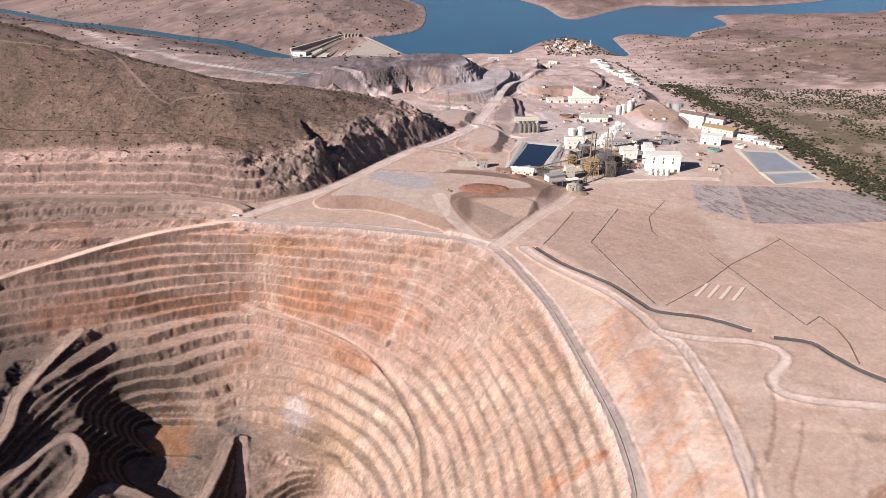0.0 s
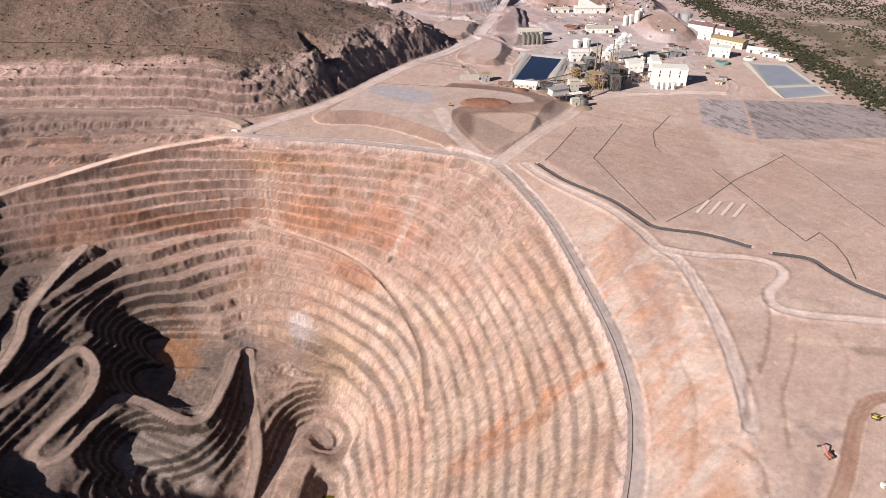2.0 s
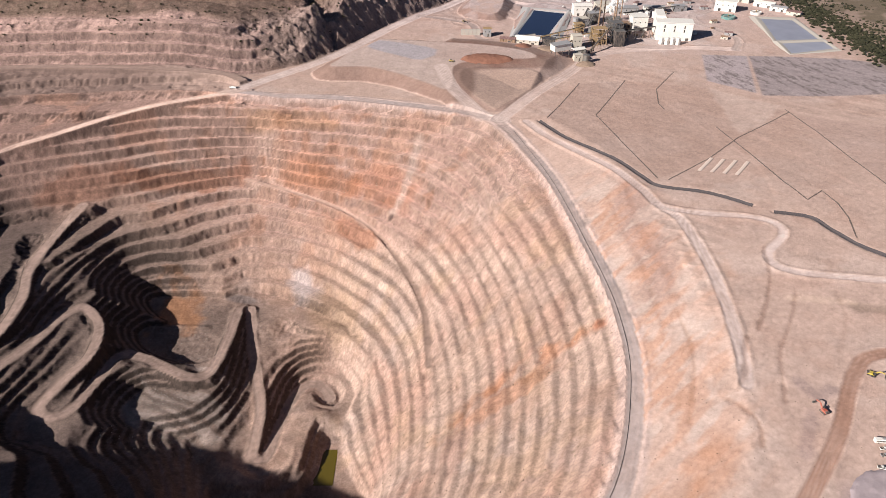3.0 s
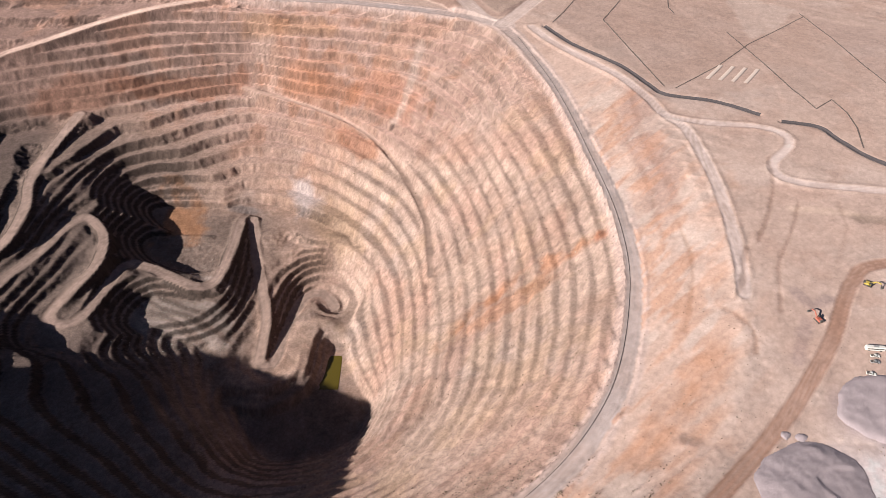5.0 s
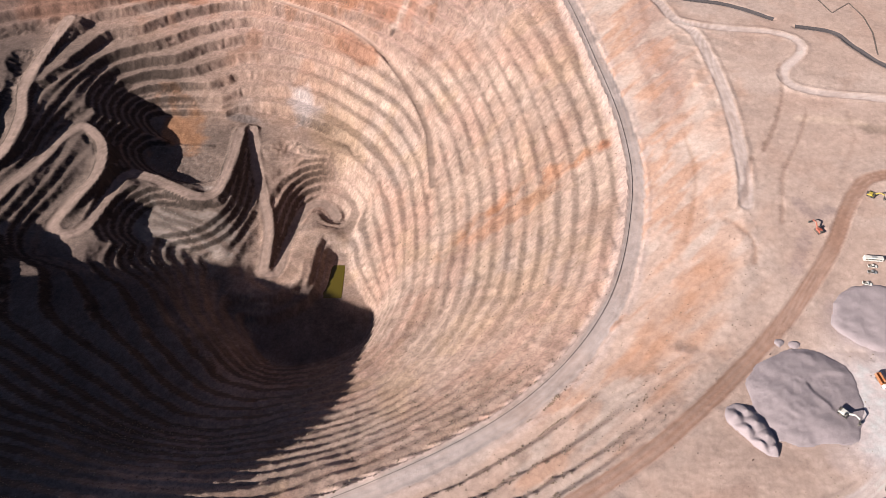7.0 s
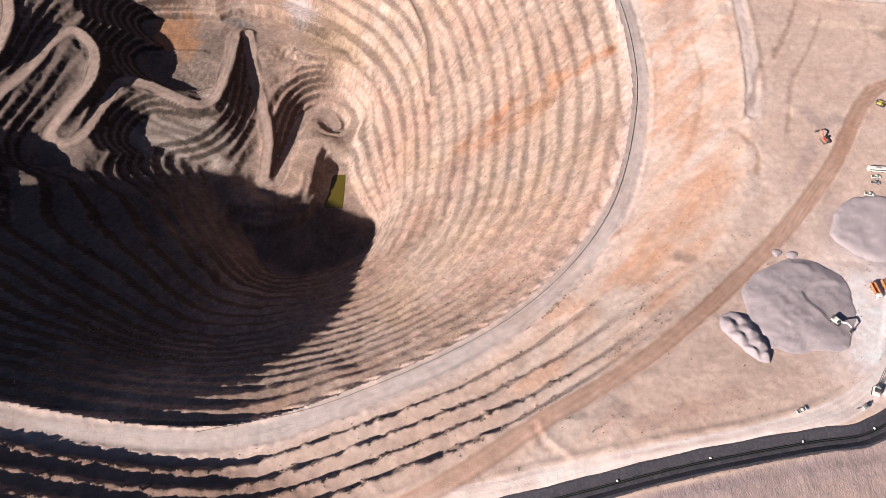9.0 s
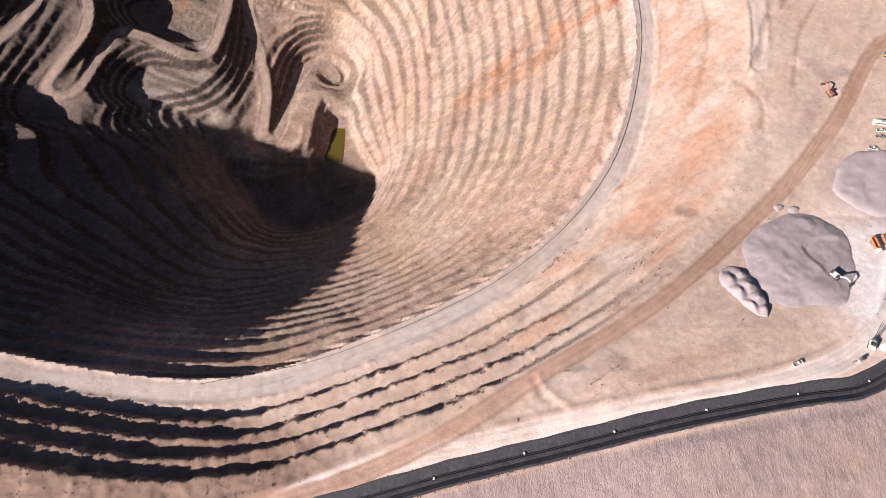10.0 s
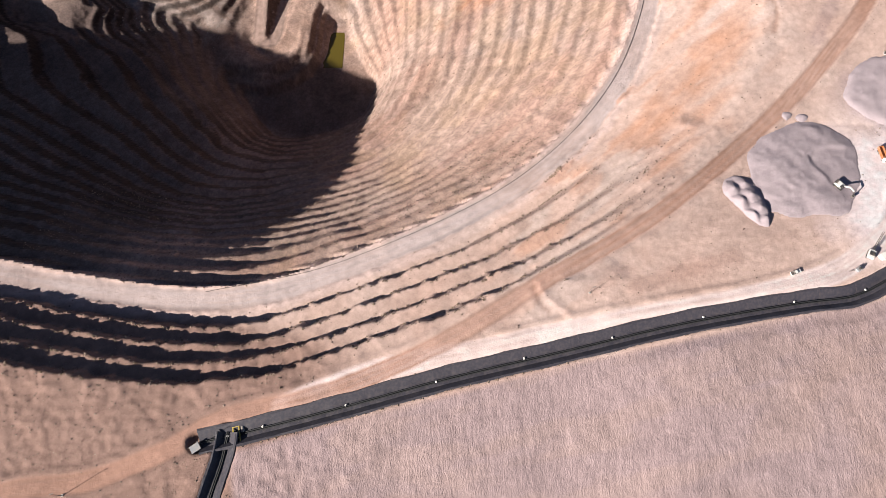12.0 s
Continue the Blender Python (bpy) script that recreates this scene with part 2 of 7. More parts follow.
def fall(gx, gy):
    """The pit before it is cut into benches."""
    rings = [signed(gx, gy, c) for c in (RIM, UPPER, MIDDLE, LOWER, FLOOR)]
    z = np.zeros(gx.shape)
    ledge = np.interp(gx, [-620, -545, -505, -454, -400, -340, -247, -130], [-36, -33, -27, -20, -13, -7, -2, -22])    # the first ledge follows the western ramp
    ledge = DEPTHS[1] + (ledge - DEPTHS[1]) * ramp(520, 640, gy)
    mid = DEPTHS[2] - 15 * ramp(-60, -160, gx) * ramp(360, 300, gy)        # the south-western wall is steeper
    for k in range(4):
        a, b = np.maximum(rings[k], 0), np.maximum(-rings[k + 1], 0)
        low, high = ((ledge, 0.0), (mid, ledge), (DEPTHS[3], mid), (DEPTHS[4], DEPTHS[3]))[k]
        part = high + (low - high) * a / (a + b + 1e-6)
        z = np.where(rings[k] > 0, part, z)
    z = np.where(rings[4] > 0, DEPTHS[4], z)
    tread = np.vstack([curve(SWITCHBACK, 9), curve(SPIRAL, 9)])     # the ramps stand on their own fill
    near, total, mix = np.full(gx.shape, 1e9), 1e-12, 0.0
    for a, b, c in tread:
        d2 = (gx - a) ** 2 + (gy - b) ** 2 + 9.0
        near = np.minimum(near, d2)
        total, mix = total + d2 ** -1.3, mix + c * d2 ** -1.3
    w = ramp(52, 22, np.sqrt(near)) * (rings[0] > 0) * ramp(735, 665, gy) * (1 - 0.95 * ramp(-424, -436, gx) * ramp(440, 470, gy))
    filled = z * (1 - w) + (mix / total) * w
    z = np.where(gy > 640, np.maximum(filled, z - 60 * ramp(668, 640, gy)), filled)
    for poly, low in HOLLOWS:
        off = np.maximum(-signed(gx, gy, poly), 0)
        z = np.minimum(z, low + 0.8 * off)
    mild = z
    for _ in range(5):          # no sharp crease where the ramps' fill meets the northern wall
        mild = (mild + np.roll(mild, 1, 0) + np.roll(mild, -1, 0) + np.roll(mild, 1, 1) + np.roll(mild, -1, 1)) / 5
    soften = ramp(-345, -315, gx) * ramp(-165, -195, gx) * ramp(585, 610, gy) * ramp(720, 695, gy)
    return np.maximum(z + (mild - z) * soften, -184.0)


def rise(gx, gy):
    """Ground outside the rim: it climbs from the ring road."""
    d = np.maximum(-signed(gx, gy, RIM) - 12, 0)
    top = np.interp(gy, [0, 60, 130, 200, 330, 560, 700, 800], [34, 33, 28, 18, 16, 13, 5, 0])
    # south-western ground, mostly out of view, is built up further to cast the pit shadow
    west = np.maximum(top, np.interp(gy, [40, 90, 150, 183, 212, 245, 300, 700, 800, 860], [32, 35, 51, 50, 20, 8, 8, 8, 18, 14]))
    top = top + (west - top) * np.where(gy > 500, ramp(-240, -370, gx), ramp(-100, -200, gx))
    reach = np.interp(gy, [0, 100, 250, 400, 700, 800], [48, 48, 60, 55, 60, 34])
    reach = reach * (1 - 0.4 * ramp(-330, -400, gx) * ramp(280, 240, gy))
    shade_wall = ramp(-520, -590, gx) * ramp(330, 420, gy) * ramp(740, 640, gy)      # added western wall, out of view, to throw shade on the west benches
    return top * np.clip(d / reach, 0, 1) + 34 * shade_wall * np.clip(d / 28, 0, 1)


def stepped(z, high, flat):
    """Cut a slope into benches: a level berm, then a steep face."""
    u = z / high
    k = np.floor(u)
    f = u - k
    return high * (k + np.where(f < flat, 0.07 * f / flat, 0.07 + 0.93 * (f - flat) / (1 - flat)))


def axis(parts):
    """Coordinates along one side of the sheet: (from, to, first step, last step) stretches."""
    out = [parts[0][0]]
    for a, b, s0, s1 in parts:
        while out[-1] < b - 1e-6:
            t = (out[-1] - a) / (b - a)
            out.append(min(b, out[-1] + s0 + (s1 - s0) * t))
    return np.array(out)


# ---- the lie of the land ----
def n_small(x, y):
    return fractal(x, y, 40, 3, 415)


XS = axis([(-3200, -700, 90, 4), (-700, -560, 4, 1.4), (-560, -260, 1.55, 1.4), (-260, 215, 1.35, 1.3), (215, 235, 1.3, 1.7), (235, 480, 1.8, 2.4), (480, 900, 2.6, 7), (900, 3400, 6, 80)])
YS = axis([(-900, -20, 60, 2), (-20, 205, 0.95, 1.0), (205, 880, 1.6, 1.55), (880, 1350, 1.8, 3.4), (1350, 2500, 4.2, 14), (2500, 4990, 14, 50)])
X, Y = np.meshgrid(XS, YS)
pit_in = sampled(lambda a, b: signed(a, b, RIM), -700, 400, -100, 1000, 4, XS, YS)
edge = (X > -690) & (X < 390) & (Y > -90) & (Y < 990)
pit_in = np.where(edge, pit_in, -300.0)


def within(poly, pad=45.0):
    """signed() on the sheet, worked out only round the outline."""
    out = np.full(X.shape, -999.0)
    x0, x1 = np.searchsorted(XS, [poly[:, 0].min() - pad, poly[:, 0].max() + pad])
    y0, y1 = np.searchsorted(YS, [poly[:, 1].min() - pad, poly[:, 1].max() + pad])
    w = (slice(y0, y1), slice(x0, x1))
    out[w] = signed(X[w], Y[w], poly)
    return out


wave = fractal(X, Y, 60, 3, 5)
crumble = fractal(X, Y, 9, 3, 8)
fine = fractal(X, Y, 2.6, 2, 21)

z_pit = sampled(fall, -700, 400, -100, 1000, 4, XS, YS)
deep = ramp(0, 14, pit_in)
ramps = ramp(-100, -140, X) * ramp(620, 570, Y) * ramp(370, 400, Y) * ramp(-80, -95, z_pit)
z_pit = z_pit + deep * ((2.4 * wave + 0.9 * crumble) * (1 - 0.75 * ramps) + 0.25 * fine) * ramp(-183.5, -178, z_pit)
soft_side = np.clip(ramp(-120, 20, X) * ramp(760, 640, Y) * (0.2 + 1.0 * fractal(X * 0.77 + Y * 0.64, 3 * (Y * 0.77 - X * 0.64), 70, 4, 312)), 0, 0.4) * (1 - 0.8 * ramp(400, 320, Y))      # the weathered eastern wall
west_side = ramp(-195, -225, X) * ramp(640, 580, Y) * ramp(340, 380, Y) * ramp(-78, -92, z_pit)      # low benches between the ramps
west_side = np.maximum(west_side, ramp(-98, -115, X) * ramp(560, 530, Y) * ramp(378, 395, Y) * ramp(-115, -128, z_pit))
ty, tx = np.gradient(sampled(fall, -700, 400, -100, 1000, 8, XS, YS), YS, XS)
level = np.clip(1 - 0.93 * np.hypot(tx, ty) / 1.45, 0.36, 0.72)      # wide berms where the wall leans back
cut = stepped(z_pit, BENCH, level) * (1 - west_side) + stepped(z_pit, BENCH / 2, 0.45) * west_side
z_pit = cut * (1 - soft_side) + z_pit * soft_side
py, px = np.gradient(z_pit, YS, XS)
arc, out_way = np.arctan2(Y - 430, X + 170) * 260, np.hypot(X + 170, Y - 430)
rill = 0.8 * fractal(arc + 6 * crumble, out_way * 0.3, 4.5, 3, 301)
face = ramp(0.4, 1.0, np.hypot(px, py))
z_pit = z_pit + (0.1 * fine + face * (0.7 * rill + 0.3 * fine)) * deep

z_out = np.interp(Y, [-900, 800, 1000, 1300, 1900, 2400, 5000], [0, 0, -9, -14, -34, -50, -40])
z_rise = sampled(rise, -900, 900, -500, 1000, 5, XS, YS)
z_rise = np.where(Y > 1000, 0, z_rise)
z_lip = sampled(rise, -900, 900, -500, 1000, 5, XS + 3, YS + 3)
slope_on = ramp(0.3, 1.1, np.abs(z_lip - z_rise))
near_cut = stepped(z_rise + (1.0 * crumble + 0.9 * wave + 0.75 * fine) * slope_on, 7.4, 0.74)
cuts = ramp(230, 150, Y) * ramp(110, 45, X + 0 * Y) + ramp(-180, -260, X) * ramp(30, 60, Y) * ramp(880, 840, Y)
z_out = z_out + z_rise * (1 - np.clip(cuts, 0, 1)) + near_cut * np.clip(cuts, 0, 1)
apron = ramp(2, 14, -pit_in) * ramp(110, 25, -pit_in + 18 * wave) * ramp(-20, 40, X) * ramp(640, 560, Y)
gouge = fractal((X * 0.74 + Y * 0.67) * 0.22 + 2 * wave, Y * 0.74 - X * 0.67 + 1.2 * crumble, 7, 4, 305)
z_out = z_out + 0.5 * wave * ramp(0, 60, -pit_in) + 0.18 * crumble + 0.1 * fine + apron * 1.3 * gouge


def mound(cx, cy, rx, ry, high, turn=0.0, sharp=2.0):
    c, s = math.cos(radians(turn)), math.sin(radians(turn))
    u, v = ((X - cx) * c + (Y - cy) * s) / rx, (-(X - cx) * s + (Y - cy) * c) / ry
    return high * np.exp(-(u * u + v * v) ** (sharp / 2))


far_relief = fractal(X, Y, 420, 5, 40)
z_out = z_out + ramp(2500, 3100, Y) * (16 + 34 * far_relief) + ramp(700, 1500, X) * ramp(700, 1300, Y) * (10 + 22 * far_relief)
z_out = z_out + mound(1350, 2250, 420, 260, 62, 10) * (1 + 0.3 * far_relief) + mound(2000, 1500, 700, 400, 60)
z_out = z_out + mound(450, 2560, 110, 120, 34)
z_out = z_out + mound(-1500, 3300, 900, 450, 60) * (1 + 0.5 * far_relief) + mound(-700, 3700, 500, 400, 50) + mound(-900, 2250, 500, 160, 20)

hill_in = np.where((X < 100) & (Y > 780) & (Y < 1900), sampled(lambda a, b: signed(a, b, HILL), -1900, 120, 760, 1900, 8, XS, YS), -300.0)
first = np.interp(X, [-700, -330, -190, -60, 16], [0.74, 0.76, 0.7, 0.62, 0.5])
hd = np.maximum(hill_in, 0)
crag = fractal(X, Y, 38, 5, 61, 0.6)
h_hill = first * np.minimum(hd, 52) + 0.2 * np.clip(hd - 52, 0, 520) + np.interp(-X, [300, 420, 530, 650, 750, 850, 1000, 1260], [0, 10, 30, 52, 72, 88, 119, 185]) * ramp(40, 380, hd)
rocky = ramp(-330, -200, X + 40 * wave) * ramp(120, 60, hd + 20 * wave) * ramp(0, 10, hd)
h_hill = h_hill + ramp(0, 30, hd) * (7 * fractal(X, Y, 130, 3, 66) + 2.0 * crag) + rocky * 13 * crag + (0.35 + rocky) * ramp(0, 30, hd) * 7 * (0.35 - np.abs(fractal(X, Y, 34, 4, 64, 0.6)))
benched = ramp(-225, -270, X) * ramp(88, 70, hd + 8 * wave)
h_hill = h_hill * (1 - benched) + stepped(h_hill + 1.2 * crumble, 10.5, 0.42) * benched
h_hill = h_hill + rocky * 3 * np.abs(fractal(X, Y, 14, 3, 63))
gully_d, gully_low = to_line(X, Y, curve([(-140, 965, 20), (-165, 1010, 26), (-190, 1060, 18), (-225, 1130, 4)], 40))
gully_d = gully_d + 20 * crag
side = (X + 172) * 0.86 + (Y - 1010) * 0.45
h_hill = h_hill - np.minimum(np.maximum(gully_low - gully_d * np.where(side < 0, 1.2, 0.5), 0), np.maximum(h_hill - 1, 0))
HAUL = curve([p for p in ROADS[3][1] if p[1] < 1600], 12)
haul_d = np.where((X < 420) & (Y > 780) & (Y < 1700), sampled(lambda a, b: to_line(a, b, HAUL)[0], -400, 440, 760, 1720, 8, XS, YS), 900.0)
spur_d = np.where((X < 480) & (Y > 700) & (Y < 1060), sampled(lambda a, b: to_line(a, b, curve(ROADS[4][1], 12))[0], -100, 500, 690, 1080, 6, XS, YS), 900.0)
h_hill = np.minimum(h_hill, 1.1 * np.maximum(haul_d - 13 + 3 * crumble, 0))
z_out = z_out + h_hill
yard = ramp(1050, 1250, Y) * ramp(2350, 2100, Y) * ramp(-80, 60, X) * ramp(520, 440, X)     # worked ground, pushed into low terraces
z_out = z_out + yard * (stepped(6 * fractal(X, Y, 80, 4, 411) + 1.5 * n_small(X, Y), 2.4, 0.8) * (1 - 0.75 * ramp(120, 180, X) * ramp(470, 430, X) * ramp(1480, 1380, Y)))

lake_in = np.where(Y > 2100, sampled(lambda a, b: signed(a, b, LAKE), -3200, 3400, 2060, 5000, 20, XS, YS), -500.0)
spit_in = np.where(Y > 3100, sampled(lambda a, b: signed(a, b, SPIT), -3200, 3400, 2060, 5000, 20, XS, YS), -500.0)
lake_in = np.minimum(lake_in, -spit_in) + 9 * far_relief
shore = np.clip(-lake_in, 0, 400)
z_out = np.where(lake_in > 0, LAKE_Z - 1 - np.minimum(0.1 * lake_in, 9), np.where(Y > 2100, np.maximum(z_out, LAKE_Z + np.minimum(0.3 + 0.05 * shore, 5)), z_out))
z_out = np.where((lake_in <= 0) & (Y > 2300), np.minimum(z_out, LAKE_Z + 1.5 + 0.16 * shore), z_out)
river_d = np.where((X < -100) & (Y > 2200), sampled(lambda a, b: to_line(a, b, RIVER)[0], -3200, 0, 2160, 5000, 20, XS, YS), 900.0)
z_out = np.where(river_d < 600, np.minimum(z_out, RIVER_Z - 3 + 0.2 * np.maximum(river_d - 26, 0)), z_out)
z_out = np.where((X > -470) & (X < -150) & (Y > 2330) & (Y < 2800) & (lake_in < 0), np.maximum(z_out, RIVER_Z + 2 + 0.0 * X), z_out)
front = (157 * (Y - 2765) + 375 * (X + 305) < 0) & (Y > 2300)      # the valley side of the dam
bed_d = to_line(X, Y, np.array([(-520.0, 2550.0), (-370.0, 2500.0)]))[0]
z_out = np.where(front, np.minimum(z_out, -102 + 0.3 * np.maximum(bed_d - 60, 0)), z_out)

Z = np.where(pit_in > 0, z_pit, z_out)

# raised pads and lined trenches
kind_hill = (hill_in > 0).astype(int)
n_dump = fractal(X, Y, 60, 3, 48)
for outline, top, bank in LEDGES:
    x0, x1 = np.searchsorted(XS, [outline[:, 0].min() - 60, outline[:, 0].max() + 60])
    y0, y1 = np.searchsorted(YS, [outline[:, 1].min() - 60, outline[:, 1].max() + 60])
    w = (slice(y0, y1), slice(x0, x1))
    gullied = 1 + 0.35 * fractal(X[w], Y[w], 30, 3, 47) * (top > 10)
    free = np.minimum(haul_d[w] - 13, spur_d[w] - 10)
    gullied = gullied * (1 - 0.74 * ramp(-10, 12, X[w]) * (Y[w] < 1000))
    raised = np.maximum(Z[w], np.minimum(Z[w] + 0.55 * np.maximum(free, 0), top + 0.25 * crumble[w] + (top > 15) * 5 * n_dump[w] - bank * gullied * np.maximum(-signed(X[w], Y[w], outline) + 1.5 * crumble[w], 0)))
    over_road = (233 * (X[w] - 61) - 157 * (Y[w] - 735) > 0) & (Y[w] < 1000)        # the pads end at the road
    Z[w] = np.where(over_road, Z[w], raised)


worked = ramp(-80, 0, X) * ramp(460, 400, X) * ramp(1380, 1480, Y) * ramp(2250, 2100, Y)
worked = np.maximum(worked, ramp(-330, -280, X) * ramp(1640, 1700, Y) * ramp(2100, 2000, Y) * (X < 0)) * (hill_in <= 0)
Z = Z * (1 - worked) + stepped(Z + 1.5 * n_small(X, Y), 6.0, 0.62) * worked


# ---- colours of the ground: dry albedo, with some shade and haze tinted in ----
def tint(c):
    return np.array(c, float)


SOIL = np.empty(X.shape + (3,))
n1, n2, n3 = fractal(X, Y, 55, 4, 70), fractal(X, Y, 22, 4, 75), fractal(X, Y, 150, 3, 79)
SOIL[:] = tint((0.66, 0.515, 0.42))


def dye(mask, colour):
    global SOIL
    m = np.clip(mask, 0, 1)[..., None]
    SOIL = SOIL * (1 - m) + tint(colour) * m


def blot(cx, cy, rx, ry, turn=0.0, edge_noise=0.5):
    c, s = math.cos(radians(turn)), math.sin(radians(turn))
    u, v = ((X - cx) * c + (Y - cy) * s) / rx, (-(X - cx) * s + (Y - cy) * c) / ry
    return ramp(1.15, 0.55, np.hypot(u, v) + edge_noise * n2 + 0.25 * n1)


dye(0.6 * ramp(0.0, 0.5, n1), (0.72, 0.60, 0.51))
dye(0.45 * ramp(0.05, 0.5, -n2), (0.58, 0.42, 0.33))
pit_m = ramp(-2, 2, pit_in)
far_wall = pit_m * ramp(560, 660, Y + 0.25 * X)
dye(pit_m * 0.75, (0.51, 0.40, 0.325))
dye(0.35 * pit_m * ramp(-0.1, 0.5, n2 + 0.4 * n3), (0.50, 0.345, 0.245))
dye(0.5 * pit_m * ramp(0.2, 0.6, -n1 - 0.3 * n2), (0.54, 0.475, 0.42))
dye(0.85 * far_wall, (0.52, 0.385, 0.32))
dye(0.6 * far_wall * ramp(0.1, 0.45, n2 + 0.3 * n3), (0.44, 0.25, 0.16))
dye(0.55 * far_wall * ramp(0.15, 0.5, -n1), (0.58, 0.47, 0.39))
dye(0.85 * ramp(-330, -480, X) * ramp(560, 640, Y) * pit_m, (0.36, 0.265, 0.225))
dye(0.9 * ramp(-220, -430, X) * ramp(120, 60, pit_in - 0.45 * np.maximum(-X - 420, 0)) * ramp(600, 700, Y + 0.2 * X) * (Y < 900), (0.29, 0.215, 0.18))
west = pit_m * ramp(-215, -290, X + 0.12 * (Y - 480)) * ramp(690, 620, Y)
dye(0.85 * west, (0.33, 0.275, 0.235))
# ground west of the upper ramp: missing shadow painted on as a dark tone
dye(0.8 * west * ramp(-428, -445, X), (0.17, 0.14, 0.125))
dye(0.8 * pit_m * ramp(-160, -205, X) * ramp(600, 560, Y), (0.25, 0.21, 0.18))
# terrace fringe under the switchbacks dyed dark to pass as part of the pit shadow
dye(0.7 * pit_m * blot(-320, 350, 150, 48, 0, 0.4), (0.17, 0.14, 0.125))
mott, mott2 = fractal(np.arctan2(Y - 430, X + 170) * 65, np.hypot(X + 170, Y - 430), 24, 4, 505, 0.6), fractal(X, Y, 34, 4, 507, 0.6)
east = pit_m * ramp(-170, -80, X) * (1 - 0.7 * far_wall)
dye(0.45 * east * ramp(0.0, 0.35, mott), (0.64, 0.53, 0.43))
dye(0.4 * east * ramp(0.05, 0.35, -mott), (0.55, 0.36, 0.28))
dye(0.4 * east * ramp(0.1, 0.4, mott2), (0.58, 0.44, 0.30))
dye(0.35 * pit_m * far_wall * ramp(0.1, 0.4, mott2 + 0.4 * mott), (0.60, 0.38, 0.27))
dye(0.4 * pit_m * far_wall * ramp(0.1, 0.4, -mott2), (0.40, 0.30, 0.25))
# bowl floor: dark grey rock, taken darker to deepen the shadow on it
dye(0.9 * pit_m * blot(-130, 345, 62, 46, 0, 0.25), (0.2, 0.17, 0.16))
for ox, oy, rx, ry in ((104, 396, 20, 10), (78, 396, 26, 14), (52, 390, 30, 15), (28, 384, 26, 12), (6, 372, 22, 9)):
    dye(0.6 * pit_m * blot(ox, oy, rx, ry, 8, 1.1) * ramp(-0.35, 0.25, n2 + 0.5 * n1), (0.53, 0.25, 0.12))
dye(0.7 * pit_m * blot(116, 396, 8, 8), (0.5, 0.2, 0.1))
dye(0.35 * blot(150, 235, 60, 16, 60, 0.8), (0.54, 0.31, 0.19))
dye(0.7 * pit_m * blot(-288, 572, 36, 30, -30, 0.9), (0.54, 0.29, 0.14))
dye(0.85 * pit_m * blot(-158, 606, 20, 32, 20, 0.6), (0.66, 0.63, 0.61))
dye(0.5 * pit_m * blot(-70, 690, 55, 26, -40), (0.5, 0.24, 0.14))
dye(0.5 * pit_m * blot(55, 375, 40, 9, 8, 0.7), (0.50, 0.26, 0.14))
dye(0.6 * pit_m * blot(-105, 650, 40, 14, -45, 0.6), (0.42, 0.2, 0.11))
dye(0.6 * pit_m * blot(-310, 722, 75, 14, 12, 0.9), (0.36, 0.17, 0.095))
dye(0.6 * pit_m * blot(-420, 690, 70, 22, 20, 0.7), (0.33, 0.18, 0.12))
dye(0.6 * pit_m * blot(-150, 720, 60, 20, -25, 0.8), (0.48, 0.24, 0.13))
dye(0.4 * pit_m * blot(-190, 775, 60, 11, -8, 0.8), (0.54, 0.32, 0.16))
scar = to_line(X, Y, np.array([(-30.0, 735.0), (-38.0, 705.0), (-48.0, 675.0), (-58.0, 655.0)]))[0] + 3 * crumble
dye(0.6 * pit_m * ramp(8, 2, scar + 2 * n2), (0.66, 0.57, 0.49))
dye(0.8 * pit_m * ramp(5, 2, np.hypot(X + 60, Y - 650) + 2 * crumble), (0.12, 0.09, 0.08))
dye(0.45 * pit_m * blot(-120, 560, 45, 25, -50, 0.6), (0.50, 0.36, 0.22))
dye(0.6 * pit_m * blot(-224, 590, 22, 7, 0, 0.5), (0.27, 0.27, 0.27))
dye(0.8 * west * blot(-245, 425, 42, 32, 0, 0.5), (0.40, 0.36, 0.32))
layer = fractal(X * 0.5 + 6 * wave, (Y + 0.5 * X) * 2.2 + 10 * wave, 12, 3, 461)
dye(0.6 * pit_m * blot(-245, 440, 60, 60, 0, 0.3) * ramp(0.05, 0.3, layer), (0.56, 0.52, 0.47))
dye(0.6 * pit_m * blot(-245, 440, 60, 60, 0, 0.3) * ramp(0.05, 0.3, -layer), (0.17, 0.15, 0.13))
for ox, oy, rx, ry, turn in ((125, 225, 45, 12, 55), (150, 245, 30, 10, 50), (180, 320, 22, 9, 70), (219, 430, 26, 10, 80), (150, 300, 30, 8, 75), (95, 190, 40, 9, 45)):
    dye(0.35 * blot(ox, oy, rx, ry, turn, 0.9), (0.56, 0.33, 0.21))
dye(0.75 * blot(167, 490, 19, 120, 0, 0.4), (0.46, 0.33, 0.27))
SOIL *= (1 - pit_m * (0.08 + 0.06 * far_wall))[..., None]
# the mine yard: red ore pads, pale fines, grey leach fields
dye(0.9 * blot(60, 915, 75, 34, -8, 0.5), (0.42, 0.22, 0.155))
dye(0.7 * blot(30, 960, 60, 30, 0, 0.5), (0.5, 0.29, 0.2))
low_pad = within(curve([(16, 850), (24, 872), (55, 880), (112, 876), (122, 856), (108, 822), (82, 790), (60, 762), (49, 770), (32, 795), (20, 820)], 10, True))
dye(0.75 * ramp(-3, 3, low_pad + 3 * crumble), (0.54, 0.42, 0.335))
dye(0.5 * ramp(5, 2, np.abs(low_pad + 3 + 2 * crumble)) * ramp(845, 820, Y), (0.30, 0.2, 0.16))
